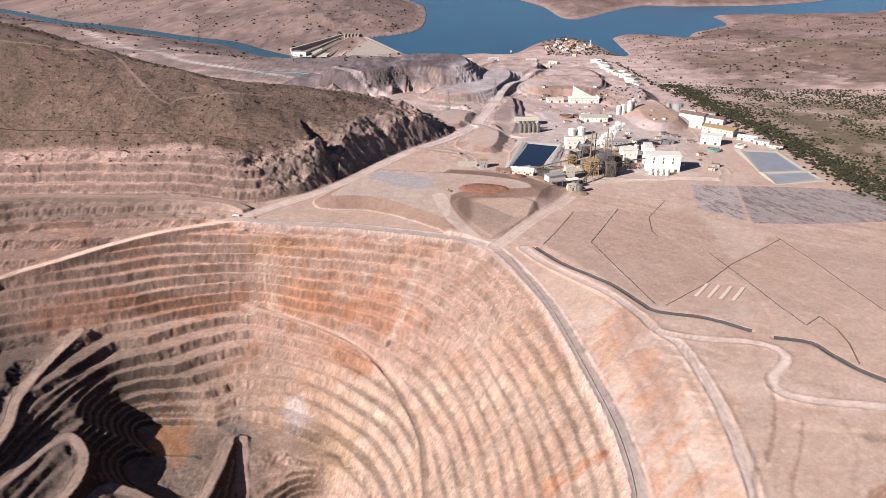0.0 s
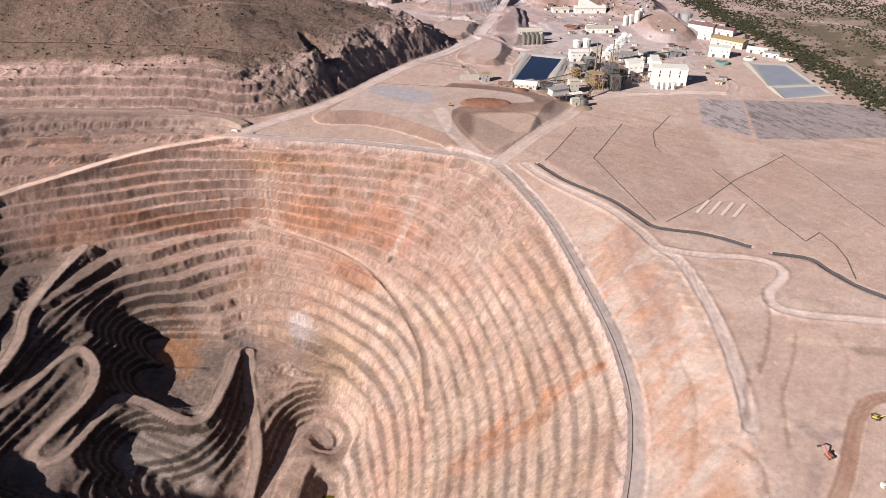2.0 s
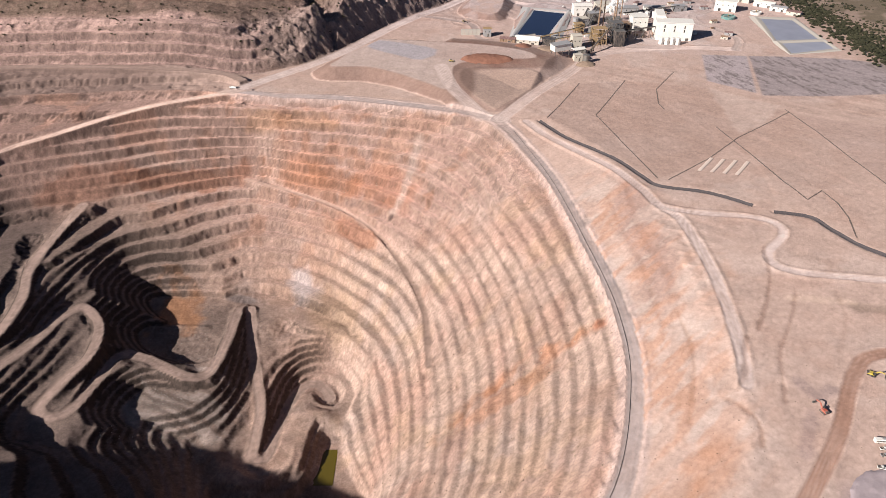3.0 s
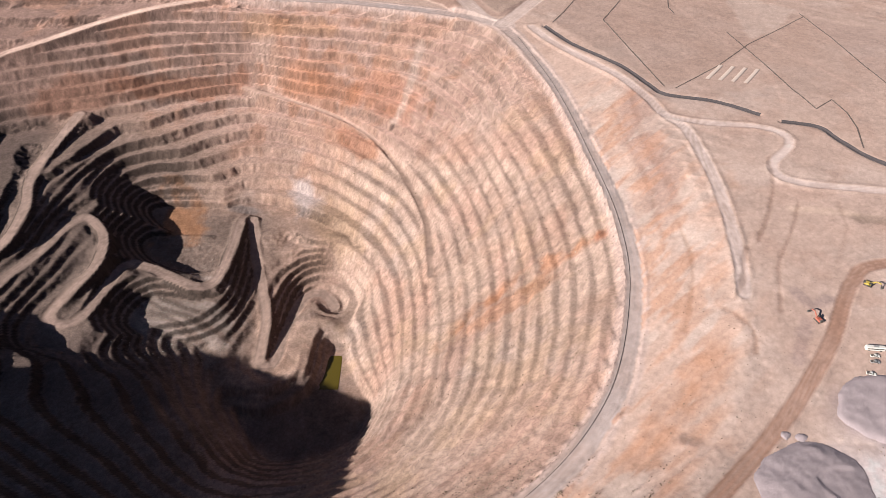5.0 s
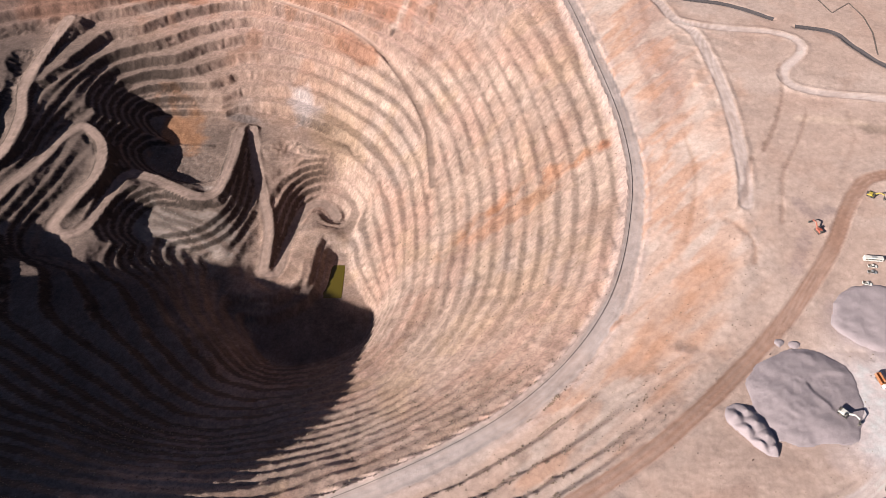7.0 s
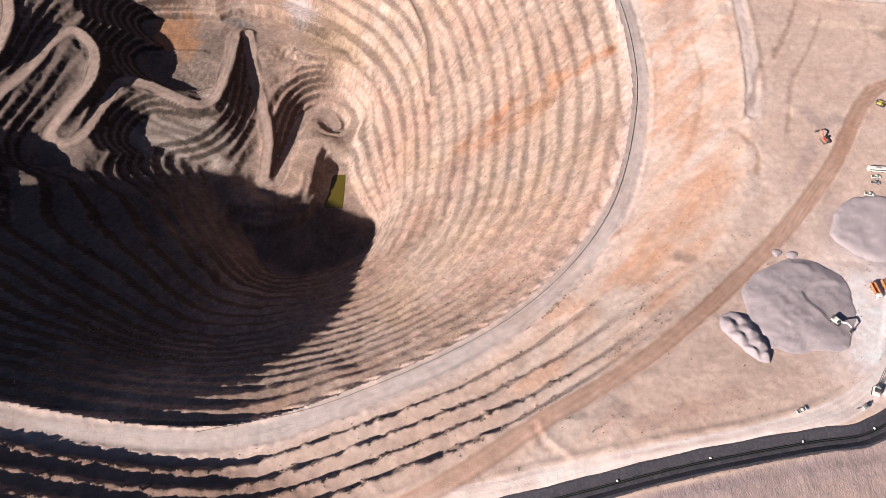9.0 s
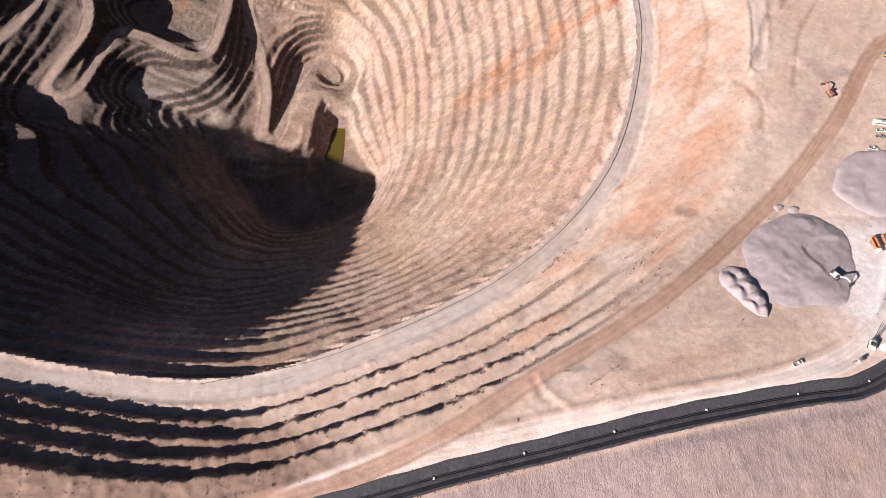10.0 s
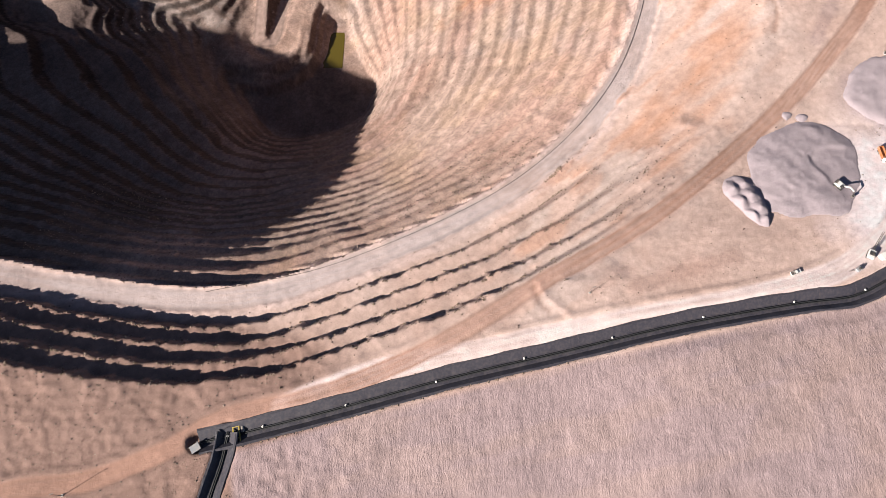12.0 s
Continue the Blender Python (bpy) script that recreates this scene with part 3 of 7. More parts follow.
Z += 1.6 * ramp(-6, 4, low_pad)
dye(0.8 * ramp(-4, 4, within(LEDGES[0][0])) * (Y < 1000), (0.62, 0.53, 0.46))
dye(0.9 * ramp(-3, 3, within(curve([(-107, 954), (-97, 983), (-11, 944), (-31, 904), (-57, 917)], 20, True))), (0.50, 0.49, 0.50))
for outline, colour, pace in ((LEACH_PALE, (0.52, 0.48, 0.48), 7.0), (LEACH_DARK, (0.42, 0.385, 0.38), 9.0)):
    lines = np.sin((X * 0.96 + Y * 0.28) * 2 * math.pi / pace + 5 * n2 + 3 * wave) * 0.16 + 1.0 * fractal(X * 1.1 + Y * 0.3, Y * 0.45, 8, 4, 91, 0.65)
    dye(0.9 * ramp(-2, 2, within(outline)), colour)
    dye(0.75 * ramp(-2, 2, within(outline)) * ramp(0.05, 0.4, lines), (0.2, 0.175, 0.165))
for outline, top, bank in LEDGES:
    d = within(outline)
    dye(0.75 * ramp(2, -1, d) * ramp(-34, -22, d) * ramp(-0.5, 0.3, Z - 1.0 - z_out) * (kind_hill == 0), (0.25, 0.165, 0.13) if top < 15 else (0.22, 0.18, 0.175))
dye(0.8 * blot(290, 1260, 190, 290, 0, 0.4), (0.72, 0.65, 0.59))
dye(0.6 * blot(290, 1260, 190, 290, 0, 0.3) * ramp(0.1, 0.4, n2 - 0.3 * n1), (0.46, 0.33, 0.26))
dye(0.9 * blot(228, 160, 50, 62, 0, 0.3), (0.98, 0.90, 0.87))
dye(0.7 * blot(238, 215, 34, 26, 0, 0.5), (0.44, 0.38, 0.385))
for ox, oy, rx, ry in ((-110, 1850, 260, 170), (-330, 2150, 260, 180), (-60, 2150, 180, 120)):
    dye(0.9 * blot(ox, oy, rx, ry, 0, 0.4), (0.24, 0.20, 0.195))
dye(0.9 * blot(85, 1690, 110, 110, 0, 0.4), (0.50, 0.475, 0.46))
dye(0.5 * yard * ramp(-0.1, 0.3, n1 + 0.5 * n2), (0.47, 0.36, 0.30))
dye(0.5 * yard * ramp(0.1, 0.4, n2 - n1), (0.62, 0.58, 0.55))
dye(0.7 * blot(-20, 1945, 120, 22, 0, 0.5), (0.45, 0.43, 0.42))
dye(0.8 * blot(122, 1440, 30, 130, -8, 0.4), (0.36, 0.27, 0.235))
dumped = np.maximum(ramp(-75, -40, within(LEDGES[3][0], 90)), ramp(-60, -30, within(LEDGES[4][0], 70)))
dye(0.92 * dumped * (hill_in < 4), (0.165, 0.14, 0.138))
dye(0.85 * ramp(-50, -20, within(LEDGES[5][0], 70)) * ramp(20, 60, X + 0.35 * (Y - 1700)), (0.55, 0.52, 0.485))
dye(0.6 * dumped * ramp(0.0, 0.3, fractal(X * 2.2, Y * 0.5, 30, 3, 431)) * (hill_in < 4), (0.30, 0.265, 0.255))
dye(0.7 * blot(30, 1380, 45, 60, 0, 0.4), (0.60, 0.47, 0.36))
dye(0.7 * blot(20, 1450, 90, 120, 0, 0.5), (0.55, 0.46, 0.38))
dye(0.85 * blot(290, 1640, 95, 50, 0, 0.3), (0.46, 0.31, 0.23))
dye(0.8 * blot(425, 1380, 50, 110, 10, 0.4), (0.52, 0.36, 0.25))
dye(0.55 * blot(330, 1120, 60, 60, 0, 0.5), (0.5, 0.34, 0.26))
valley = ramp(565, 640, X) * ramp(1750, 1450, Y + 0.25 * (X - 600)) * ramp(700, 900, Y)
dye(0.85 * valley, (0.36, 0.285, 0.21))
dye(0.85 * valley * ramp(-0.2, 0.2, n1 + 0.7 * n2), (0.17, 0.145, 0.09))
dye(0.75 * ramp(1400, 1700, Y) * ramp(600, 760, X) * ramp(-0.3, 0.15, n3 + 0.6 * n1), (0.27, 0.20, 0.155))
dye(0.6 * ramp(1600, 2000, Y) * ramp(560, 800, X) * ramp(0.25, 0.5, n2), (0.55, 0.45, 0.38))
for ox, oy, rx, ry in ((880, 2050, 200, 230), (1250, 2150, 330, 420), (1150, 1780, 140, 130)):
    dye(0.85 * blot(ox, oy, rx, ry, 0, 0.5), (0.24, 0.175, 0.13))
    dye(0.5 * blot(ox, oy, rx, ry, 0, 0.5) * ramp(0.1, 0.4, n2 + 0.5 * n1), (0.17, 0.14, 0.09))
dye(0.85 * ramp(2300, 2800, Y), (0.27, 0.19, 0.155))
dye(0.8 * ramp(-280, -420, X) * ramp(1750, 1900, Y) * ramp(-0.4, 0.2, n3 + 0.6 * n1), (0.27, 0.215, 0.185))
dye(0.6 * ramp(2300, 2800, Y) * ramp(0.0, 0.4, n3 + 0.4 * n1), (0.19, 0.13, 0.105))
dye(0.8 * ramp(40, 6, np.abs(lake_in + 20)) * (Y > 2150), (0.46, 0.35, 0.29))
dye(0.9 * hill_in.clip(0, 8) / 8, (0.32, 0.23, 0.17))
dye(0.6 * (hill_in > 0) * ramp(0.0, 0.4, n1), (0.27, 0.205, 0.145))
dye(0.6 * (hill_in > 0) * ramp(0.1, 0.4, n2 - 0.5 * n3), (0.42, 0.29, 0.225))
SOIL *= (1 - 0.2 * (hill_in > 0) * (1 - benched))[..., None]
dye(0.85 * (hill_in > 0) * benched, (0.53, 0.385, 0.325))
dye(0.75 * (hill_in > 0) * rocky, (0.52, 0.41, 0.35))
brush = ramp(-20, -75, X) * ramp(72, 54, Y + 0.28 * X * (X < 0)) * ramp(-40, -10, pit_in * 0 + Y)      # weathered slope with dry brush
dye(0.9 * brush, (0.33, 0.225, 0.175))
Z += brush * (kind_hill == 0) * (0.6 * fractal(X * 1.2 + 0.4 * Y, Y * 0.8, 7, 4, 441, 0.6) + 0.3 * fine)
heap = ramp(-6.0, -9.5, Y - np.interp(X, [-93, -48, 52, 159, 206, 260], [35, 48, 74, 98, 108, 132])) * ramp(-94, -90, X + 0.22 * Y - 4) * ramp(260, 235, X + 0.3 * Y)
dye(0.92 * heap, (0.50, 0.405, 0.39))
dye(0.45 * heap * ramp(0.0, 0.4, fractal(X * 0.25, Y - 0.23 * X, 9, 3, 451)), (0.58, 0.455, 0.39))
dye(0.35 * heap * ramp(0.1, 0.5, n1), (0.56, 0.42, 0.34))

kind = np.zeros(X.shape, int)          # 0 ground, 1 pit, 2 hill, 3 road
kind[pit_in > 0] = 1
kind[hill_in > 0] = 2
kind[(heap > 0.5) & (kind == 0)] = 4

# ---- roads cut into the slopes ----
def drape(line, pad=5):
    """Heights of the ground along a line, smoothed."""
    ix, iy = np.clip(np.searchsorted(XS, line[:, 0]), 0, len(XS) - 1), np.clip(np.searchsorted(YS, line[:, 1]), 0, len(YS) - 1)
    h = np.concatenate([np.full(pad, Z[iy[0], ix[0]]), Z[iy, ix], np.full(pad, Z[iy[-1], ix[-1]])])
    return np.convolve(h, np.ones(2 * pad + 1) / (2 * pad + 1), "valid")


CHANNEL = curve(CHANNEL, 7)
CHANNEL[:, 2] = drape(CHANNEL) + 0.1
CHANNEL_SOUTH = curve(CHANNEL_SOUTH, 7)
CHANNEL_SOUTH[:, 2] = drape(CHANNEL_SOUTH) + 0.1
FAR_CHANNEL = curve(FAR_CHANNEL, 7)
FAR_CHANNEL[:, 2] = drape(FAR_CHANNEL)
FAR_CHANNEL_EAST = curve(FAR_CHANNEL_EAST, 7)
FAR_CHANNEL_EAST[:, 2] = drape(FAR_CHANNEL_EAST)
for name, pts, half, colour in ROADS:
    line = curve(pts, 7)
    x0, x1 = np.searchsorted(XS, [line[:, 0].min() - 30, line[:, 0].max() + 30])
    y0, y1 = np.searchsorted(YS, [line[:, 1].min() - 30, line[:, 1].max() + 30])
    w = (slice(y0, y1), slice(x0, x1))
    if name != "haul_road":
        line[:, 2] = drape(line)
    d, zr = to_line(X[w], Y[w], line)
    d = d + 0.5 * crumble[w] + (name == "haul_road") * (0.5 * crumble[w] + 0.6 * fine[w])
    lay = ramp(half + 4.5, half + 0.4, d) if zr.min() > -60 or half < 4 else ramp(half + 2.6, half - 0.2, d)
    if pts is ring_mid:
        lay = ramp(half + 2.4, half + 0.4, d)
    if name == "worn_track":
        lay = lay * 0.0
    Z[w] = Z[w] * (1 - lay) + (zr + 0.08 * fine[w]) * lay
    Z[w] += 0.8 * (name != "worn_track") * ramp(half - 0.8, half + 1.6, d) * ramp(half + 4.6, half + 1.8, d) * (0.6 + 0.6 * crumble[w])
    if pts is ring_mid:         # pale windrows on both sides
        shoulder = (0.7 * ramp(half - 0.5, half + 1.5, d) * ramp(half + 7, half + 3, d + 1.5 * crumble[w]))[..., None]
        SOIL[w] = SOIL[w] * (1 - shoulder) + tint((0.72, 0.60, 0.53)) * shoulder
    m = ramp(half + 1.2, half - 0.8, d)
    worn = np.clip(m * (0.8 + 0.3 * n2[w] + 0.25 * grain(d * 1.1, zr * 0.05 + 0.02 * X[w], 77)), 0, 1)[..., None]
    SOIL[w] = SOIL[w] * (1 - worn) + tint(colour) * worn
    SOIL[w] *= (1 + 0.2 * m * grain(d * 1.15 + 0.3 * wave[w], 0.012 * (X[w] + 0.6 * Y[w]), 79))[..., None]      # wheel tracks
    kind[w][d < half] = 3
kind[(heap > 0.9)] = 4

Z -= 1.6 * ramp(-2, 1, within(POOL)) * ramp(-172, -178, Z)
for pts in BASINS:
    Z -= 4.5 * ramp(-3, 1, within(np.array(pts, float)))
DITCHES = []
for pts, half, low in ((CHANNEL, 5.1, 2.2), (CHANNEL_SOUTH, 4.6, 2.2), (FAR_CHANNEL, 2.2, 1.2), (FAR_CHANNEL_EAST, 2.2, 1.2)):
    line = curve(pts, 7)
    x0, x1 = np.searchsorted(XS, [line[:, 0].min() - 30, line[:, 0].max() + 30])
    y0, y1 = np.searchsorted(YS, [line[:, 1].min() - 30, line[:, 1].max() + 30])
    w = (slice(y0, y1), slice(x0, x1))
    d, zr = to_line(X[w], Y[w], line)
    lay = ramp(half + 9, half + 2, d)
    Z[w] = Z[w] * (1 - lay) + zr * lay
    DITCHES.append((w, (low + 0.8) * ramp(half + 0.6, half - 2.2, d)))
bed = np.zeros(X.shape)
for w, dug in DITCHES:
    bed[w] = np.maximum(bed[w], dug)
Z -= bed

SOIL *= (1 + 0.4 * apron * gouge)[..., None]
dye(0.65 * apron * ramp(0.1, 0.45, gouge + 0.5 * n1) * (kind == 0), (0.56, 0.33, 0.21))
dye(0.6 * apron * ramp(0.1, 0.4, -gouge + 0.4 * n2) * (kind == 0), (0.74, 0.64, 0.55))
open_field = ramp(130, 190, X) * ramp(1000, 900, Y) * (kind == 0)
scrape = fractal((X * 0.8 - Y * 0.6) * 0.08, (Y * 0.8 + X * 0.6) + 3 * wave, 5, 3, 421) * ramp(-0.2, 0.3, fractal(X, Y, 120, 2, 423))
SOIL *= (1 + 0.2 * open_field * scrape)[..., None]
for colour, amount, outline in (((0.53, 0.39, 0.31), 0.6, [(173, 742), (232, 861), (330, 830), (353, 712), (265, 625), (205, 580)]),
                                ((0.50, 0.38, 0.31), 0.5, [(118, 740), (171, 849), (225, 855), (176, 742), (185, 661), (200, 590), (150, 660)]),
                                ((0.58, 0.43, 0.34), 0.5, [(318, 575), (312, 677), (398, 751), (410, 600), (346, 555)]),
                                ((0.76, 0.64, 0.54), 0.5, [(330, 830), (396, 770), (353, 712), (318, 690)]),
                                ((0.55, 0.42, 0.35), 0.5, [(400, 740), (500, 700), (520, 600), (415, 570)])):
    dye(amount * ramp(-3, 3, within(np.array(outline, float)) + 4 * crumble) * (kind == 0), colour)


def scratch(pts, half, tone, lift):
    """A gully, a low bank or a wheel track: it tints and raises the soil along a line."""
    line = curve(pts, 5)
    x0, x1 = np.searchsorted(XS, [line[:, 0].min() - 20, line[:, 0].max() + 20])
    y0, y1 = np.searchsorted(YS, [line[:, 1].min() - 20, line[:, 1].max() + 20])
    w = (slice(y0, y1), slice(x0, x1))
    d = to_line(X[w], Y[w], line)[0] + 1.2 * crumble[w] + 0.5 * fine[w]
    m = ramp(half + 1.2, half * 0.3, d)
    SOIL[w] *= 1 + (tint(tone) - 1) * m[..., None]
    Z[w] += 0.3 * lift * m


for pts, half, tone, lift in (
        ([(258, 464), (249, 427), (234, 393), (216, 362)], 1.2, (0.72, 0.68, 0.66), -0.8),
        ([(260, 405), (244, 374), (223, 340), (216, 319), (208, 295)], 1.2, (0.76, 0.72, 0.7), -0.8),
        ([(290, 406), (282, 373), (262, 340)], 1.0, (0.85, 0.83, 0.82), -0.4),
        ([(206, 355), (201, 345), (194, 324), (183, 306)], 2.0, (0.74, 0.7, 0.68), -1.6),
        ([(169, 387), (169, 353), (160, 317), (149, 286)], 1.5, (0.85, 0.8, 0.76), -0.8),
        ([(170, 570), (166, 506), (173, 433), (172, 406)], 4.0, (0.92, 0.88, 0.86), -0.5),
        ([(150, 560), (152, 500), (158, 440), (156, 380)], 2.0, (0.93, 0.9, 0.88), -0.4),
        ([(176, 300), (186, 280), (182, 262)], 1.5, (0.78, 0.72, 0.68), -1.0),
        ([(252, 398), (276, 395), (296, 392)], 4.0, (1.2, 1.22, 1.18), 0.2),
        ([(296, 386), (312, 384), (330, 380)], 7.0, (0.7, 0.7, 0.68), -0.2),
        ([(42, 106), (44, 100), (49, 95), (55, 90)], 1.6, (1.12, 1.1, 1.1), 1.3),
        ([(39, 104), (41, 97), (46, 91)], 1.2, (0.8, 0.76, 0.74), -0.5),
        ([(78, 116), (82, 113)], 4.0, (0.74, 0.74, 0.76), 0.3),
        ([(127, 206), (131, 203)], 3.5, (0.62, 0.64, 0.68), 0.4),
        ([(88, 104), (113, 113), (135, 120)], 5.0, (0.9, 0.86, 0.85), 0.3),
        ([(224, 312), (230, 300), (241, 305)], 6.0, (0.76, 0.76, 0.8), 0.5),
        ([(220, 285), (211, 269), (204, 255)], 5.0, (0.86, 0.86, 0.9), 0.3),
        ([(236, 860), (300, 800), (380, 790)], 1.4, (1.14, 1.13, 1.12), -0.1),
        ([(262, 790), (285, 700), (306, 610), (300, 545)], 1.6, (1.14, 1.13, 1.12), -0.1),
        ([(330, 690), (370, 600), (400, 520)], 1.4, (1.12, 1.1, 1.1), -0.1)):
    scratch(pts, half, tone, lift)
for k in range(9):        # pale spoil tipped over the edge of the far track
    y = 520 - 17 * k
    scratch([(200 - 0.05 * k, y), (190 - 1.5 * (k % 3), y + 4)], 1.6, (1.22, 1.2, 1.18), 0.3)
streak = fractal(arc * 0.09 + 1.5 * wave, Z + 4 * wave, 3.2, 3, 501)
dribble = fractal(arc + 3 * crumble, out_way * 0.07, 5.0, 3, 503)
# dust on level ground, bare rock on faces; some shade and sunlight toned in
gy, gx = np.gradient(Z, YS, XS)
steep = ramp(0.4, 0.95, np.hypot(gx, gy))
# west, south-west and ramp faces are darkened: their shadow is put into the colour
face_shade = pit_m * np.maximum(west, ramp(-30, -60, Z) * ramp(-60, -130, X) * ramp(340, 290, Y))
face_shade = np.maximum(face_shade, ramps * pit_m)
SOIL *= (1 - 0.68 * face_shade * steep)[..., None]
# east wall: berms toned below the faces, imitating low sun on the faces
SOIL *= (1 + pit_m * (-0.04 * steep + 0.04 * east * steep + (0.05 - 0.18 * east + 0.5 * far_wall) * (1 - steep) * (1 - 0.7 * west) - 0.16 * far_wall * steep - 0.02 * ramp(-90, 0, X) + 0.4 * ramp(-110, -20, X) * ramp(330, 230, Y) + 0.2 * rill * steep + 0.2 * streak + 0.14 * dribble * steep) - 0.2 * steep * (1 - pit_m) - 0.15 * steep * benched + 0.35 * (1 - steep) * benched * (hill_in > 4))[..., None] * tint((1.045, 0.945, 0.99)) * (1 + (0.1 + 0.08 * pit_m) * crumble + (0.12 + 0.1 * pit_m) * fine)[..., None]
SOIL *= (1 + 0.05 * ramp(560, 400, Y) * (1 - pit_m) * (kind == 0))[..., None]
# distance haze tinted into the far ground as extra blue
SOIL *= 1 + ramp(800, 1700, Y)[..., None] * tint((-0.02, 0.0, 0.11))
SOIL *= 1 + (pit_m * (1 - 0.4 * east))[..., None] * tint((0.0, -0.05, -0.075))
dye(0.5 * worked * steep, (0.40, 0.29, 0.235))
far_mottle = fractal(X, Y, 26, 4, 471, 0.65)
SOIL *= (1 + 0.5 * ramp(1300, 1700, Y) * far_mottle * (1 - pit_m))[..., None]
SOIL = np.clip(0.5 * SOIL, 0.012, 0.5)


# ---- materials ----
def earth(name, size=1.0, lump=0.5, spread=0.35, stretch=(1, 1, 1), turn=0.0, broad=0.5, crack=0.0, pace=0.28):
    m = bpy.data.materials.new(name)
    m.use_nodes = True
    t, p = m.node_tree, m.node_tree.nodes["Principled BSDF"]
    at = t.nodes.new("ShaderNodeAttribute")
    at.attribute_name = "soil"
    co = t.nodes.new("ShaderNodeTexCoord")
    squash = t.nodes.new("ShaderNodeMapping")
    squash.inputs["Scale"].default_value, squash.inputs["Rotation"].default_value = stretch, (0, 0, radians(turn))
    t.links.new(co.outputs["Object"], squash.inputs["Vector"])
    grit, clod = t.nodes.new("ShaderNodeTexNoise"), t.nodes.new("ShaderNodeTexNoise")
    for n, s in ((grit, 1.6 / size), (clod, 0.22 / size)):
        t.links.new(squash.outputs[0], n.inputs["Vector"])
        n.inputs["Scale"].default_value, n.inputs["Detail"].default_value = s, 6.0
        n.inputs["Roughness"].default_value = 0.65
    both = t.nodes.new("ShaderNodeMath")
    both.operation = "ADD"
    t.links.new(grit.outputs["Fac"], both.inputs[0]), t.links.new(clod.outputs["Fac"], both.inputs[1])
    wide = t.nodes.new("ShaderNodeTexNoise")
    t.links.new(squash.outputs[0], wide.inputs["Vector"])
    wide.inputs["Scale"].default_value, wide.inputs["Detail"].default_value, wide.inputs["Roughness"].default_value = 0.06 / size, 8.0, 0.7
    more = t.nodes.new("ShaderNodeMath")
    more.operation, more.inputs[1].default_value, more.inputs[2].default_value = "MULTIPLY_ADD", broad, -0.5 * broad
    t.links.new(wide.outputs["Fac"], more.inputs[0])
    both2 = t.nodes.new("ShaderNodeMath")
    both2.operation = "ADD"
    t.links.new(both.outputs[0], both2.inputs[0]), t.links.new(more.outputs[0], both2.inputs[1])
    span = t.nodes.new("ShaderNodeMapRange")
    span.inputs["From Min"].default_value, span.inputs["From Max"].default_value = 0.65, 1.35
    span.inputs["To Min"].default_value, span.inputs["To Max"].default_value = 1 - spread, 1 + spread
    t.links.new(both2.outputs[0], span.inputs["Value"])
    mul = t.nodes.new("ShaderNodeVectorMath")
    mul.operation = "SCALE"
    t.links.new(at.outputs["Color"], mul.inputs[0]), t.links.new(span.outputs[0], mul.inputs["Scale"])
    last = mul
    if crack:                       # dark joints, close together, upright on the faces
        seam, tight, lift, shade = (t.nodes.new(k) for k in ("ShaderNodeTexNoise", "ShaderNodeMapRange", "ShaderNodeMath", "ShaderNodeVectorMath"))
        t.links.new(squash.outputs[0], seam.inputs["Vector"])
        seam.inputs["Scale"].default_value, seam.inputs["Detail"].default_value, seam.inputs["Roughness"].default_value = pace / size, 5.0, 0.6
        apart = t.nodes.new("ShaderNodeMath")
        apart.operation, apart.inputs[1].default_value = "SUBTRACT", 0.5
        t.links.new(seam.outputs["Fac"], apart.inputs[0])
        lift.operation = "ABSOLUTE"
        t.links.new(apart.outputs[0], lift.inputs[0])
        tight.inputs["From Min"].default_value, tight.inputs["From Max"].default_value = 0.0, 0.07
        tight.inputs["To Min"].default_value, tight.inputs["To Max"].default_value = 1 - crack, 1.08
        t.links.new(lift.outputs[0], tight.inputs["Value"])
        shade.operation = "SCALE"
        t.links.new(mul.outputs[0], shade.inputs[0]), t.links.new(tight.outputs[0], shade.inputs["Scale"])
        last = shade
    t.links.new(last.outputs[0], p.inputs["Base Color"])
    bump = t.nodes.new("ShaderNodeBump")
    bump.inputs["Strength"].default_value, bump.inputs["Distance"].default_value = lump, 0.8 * size
    swell = t.nodes.new("ShaderNodeBump")
    swell.inputs["Strength"].default_value, swell.inputs["Distance"].default_value = 0.55, 5.0 * size * broad
    t.links.new(wide.outputs["Fac"], swell.inputs["Height"]), t.links.new(swell.outputs[0], bump.inputs["Normal"])
    t.links.new(both.outputs[0], bump.inputs["Height"]), t.links.new(bump.outputs[0], p.inputs["Normal"])
    p.inputs["Roughness"].default_value, p.inputs["Specular IOR Level"].default_value = 0.95, 0.15
    return m


rock, dirt = earth("pit_rock", 1.0, 0.6, 0.2, (1, 1, 0.16), 0, 0.3, 0.2, 0.3), earth("dry_soil", 0.6, 0.36, 0.17, (1, 1, 1), 0, 0.22, 0.04, 0.12)
packed, scrub = earth("packed_dust", 1.0, 0.2, 0.13, (1, 1, 1), 0, 0.25), earth("scrub_hillside", 1.6, 0.9, 0.34, (1, 1, 0.3), 0, 0.9, 0.25, 0.3)
raked = earth("raked_heap", 0.8, 0.4, 0.17, (1, 0.35, 1), -14)


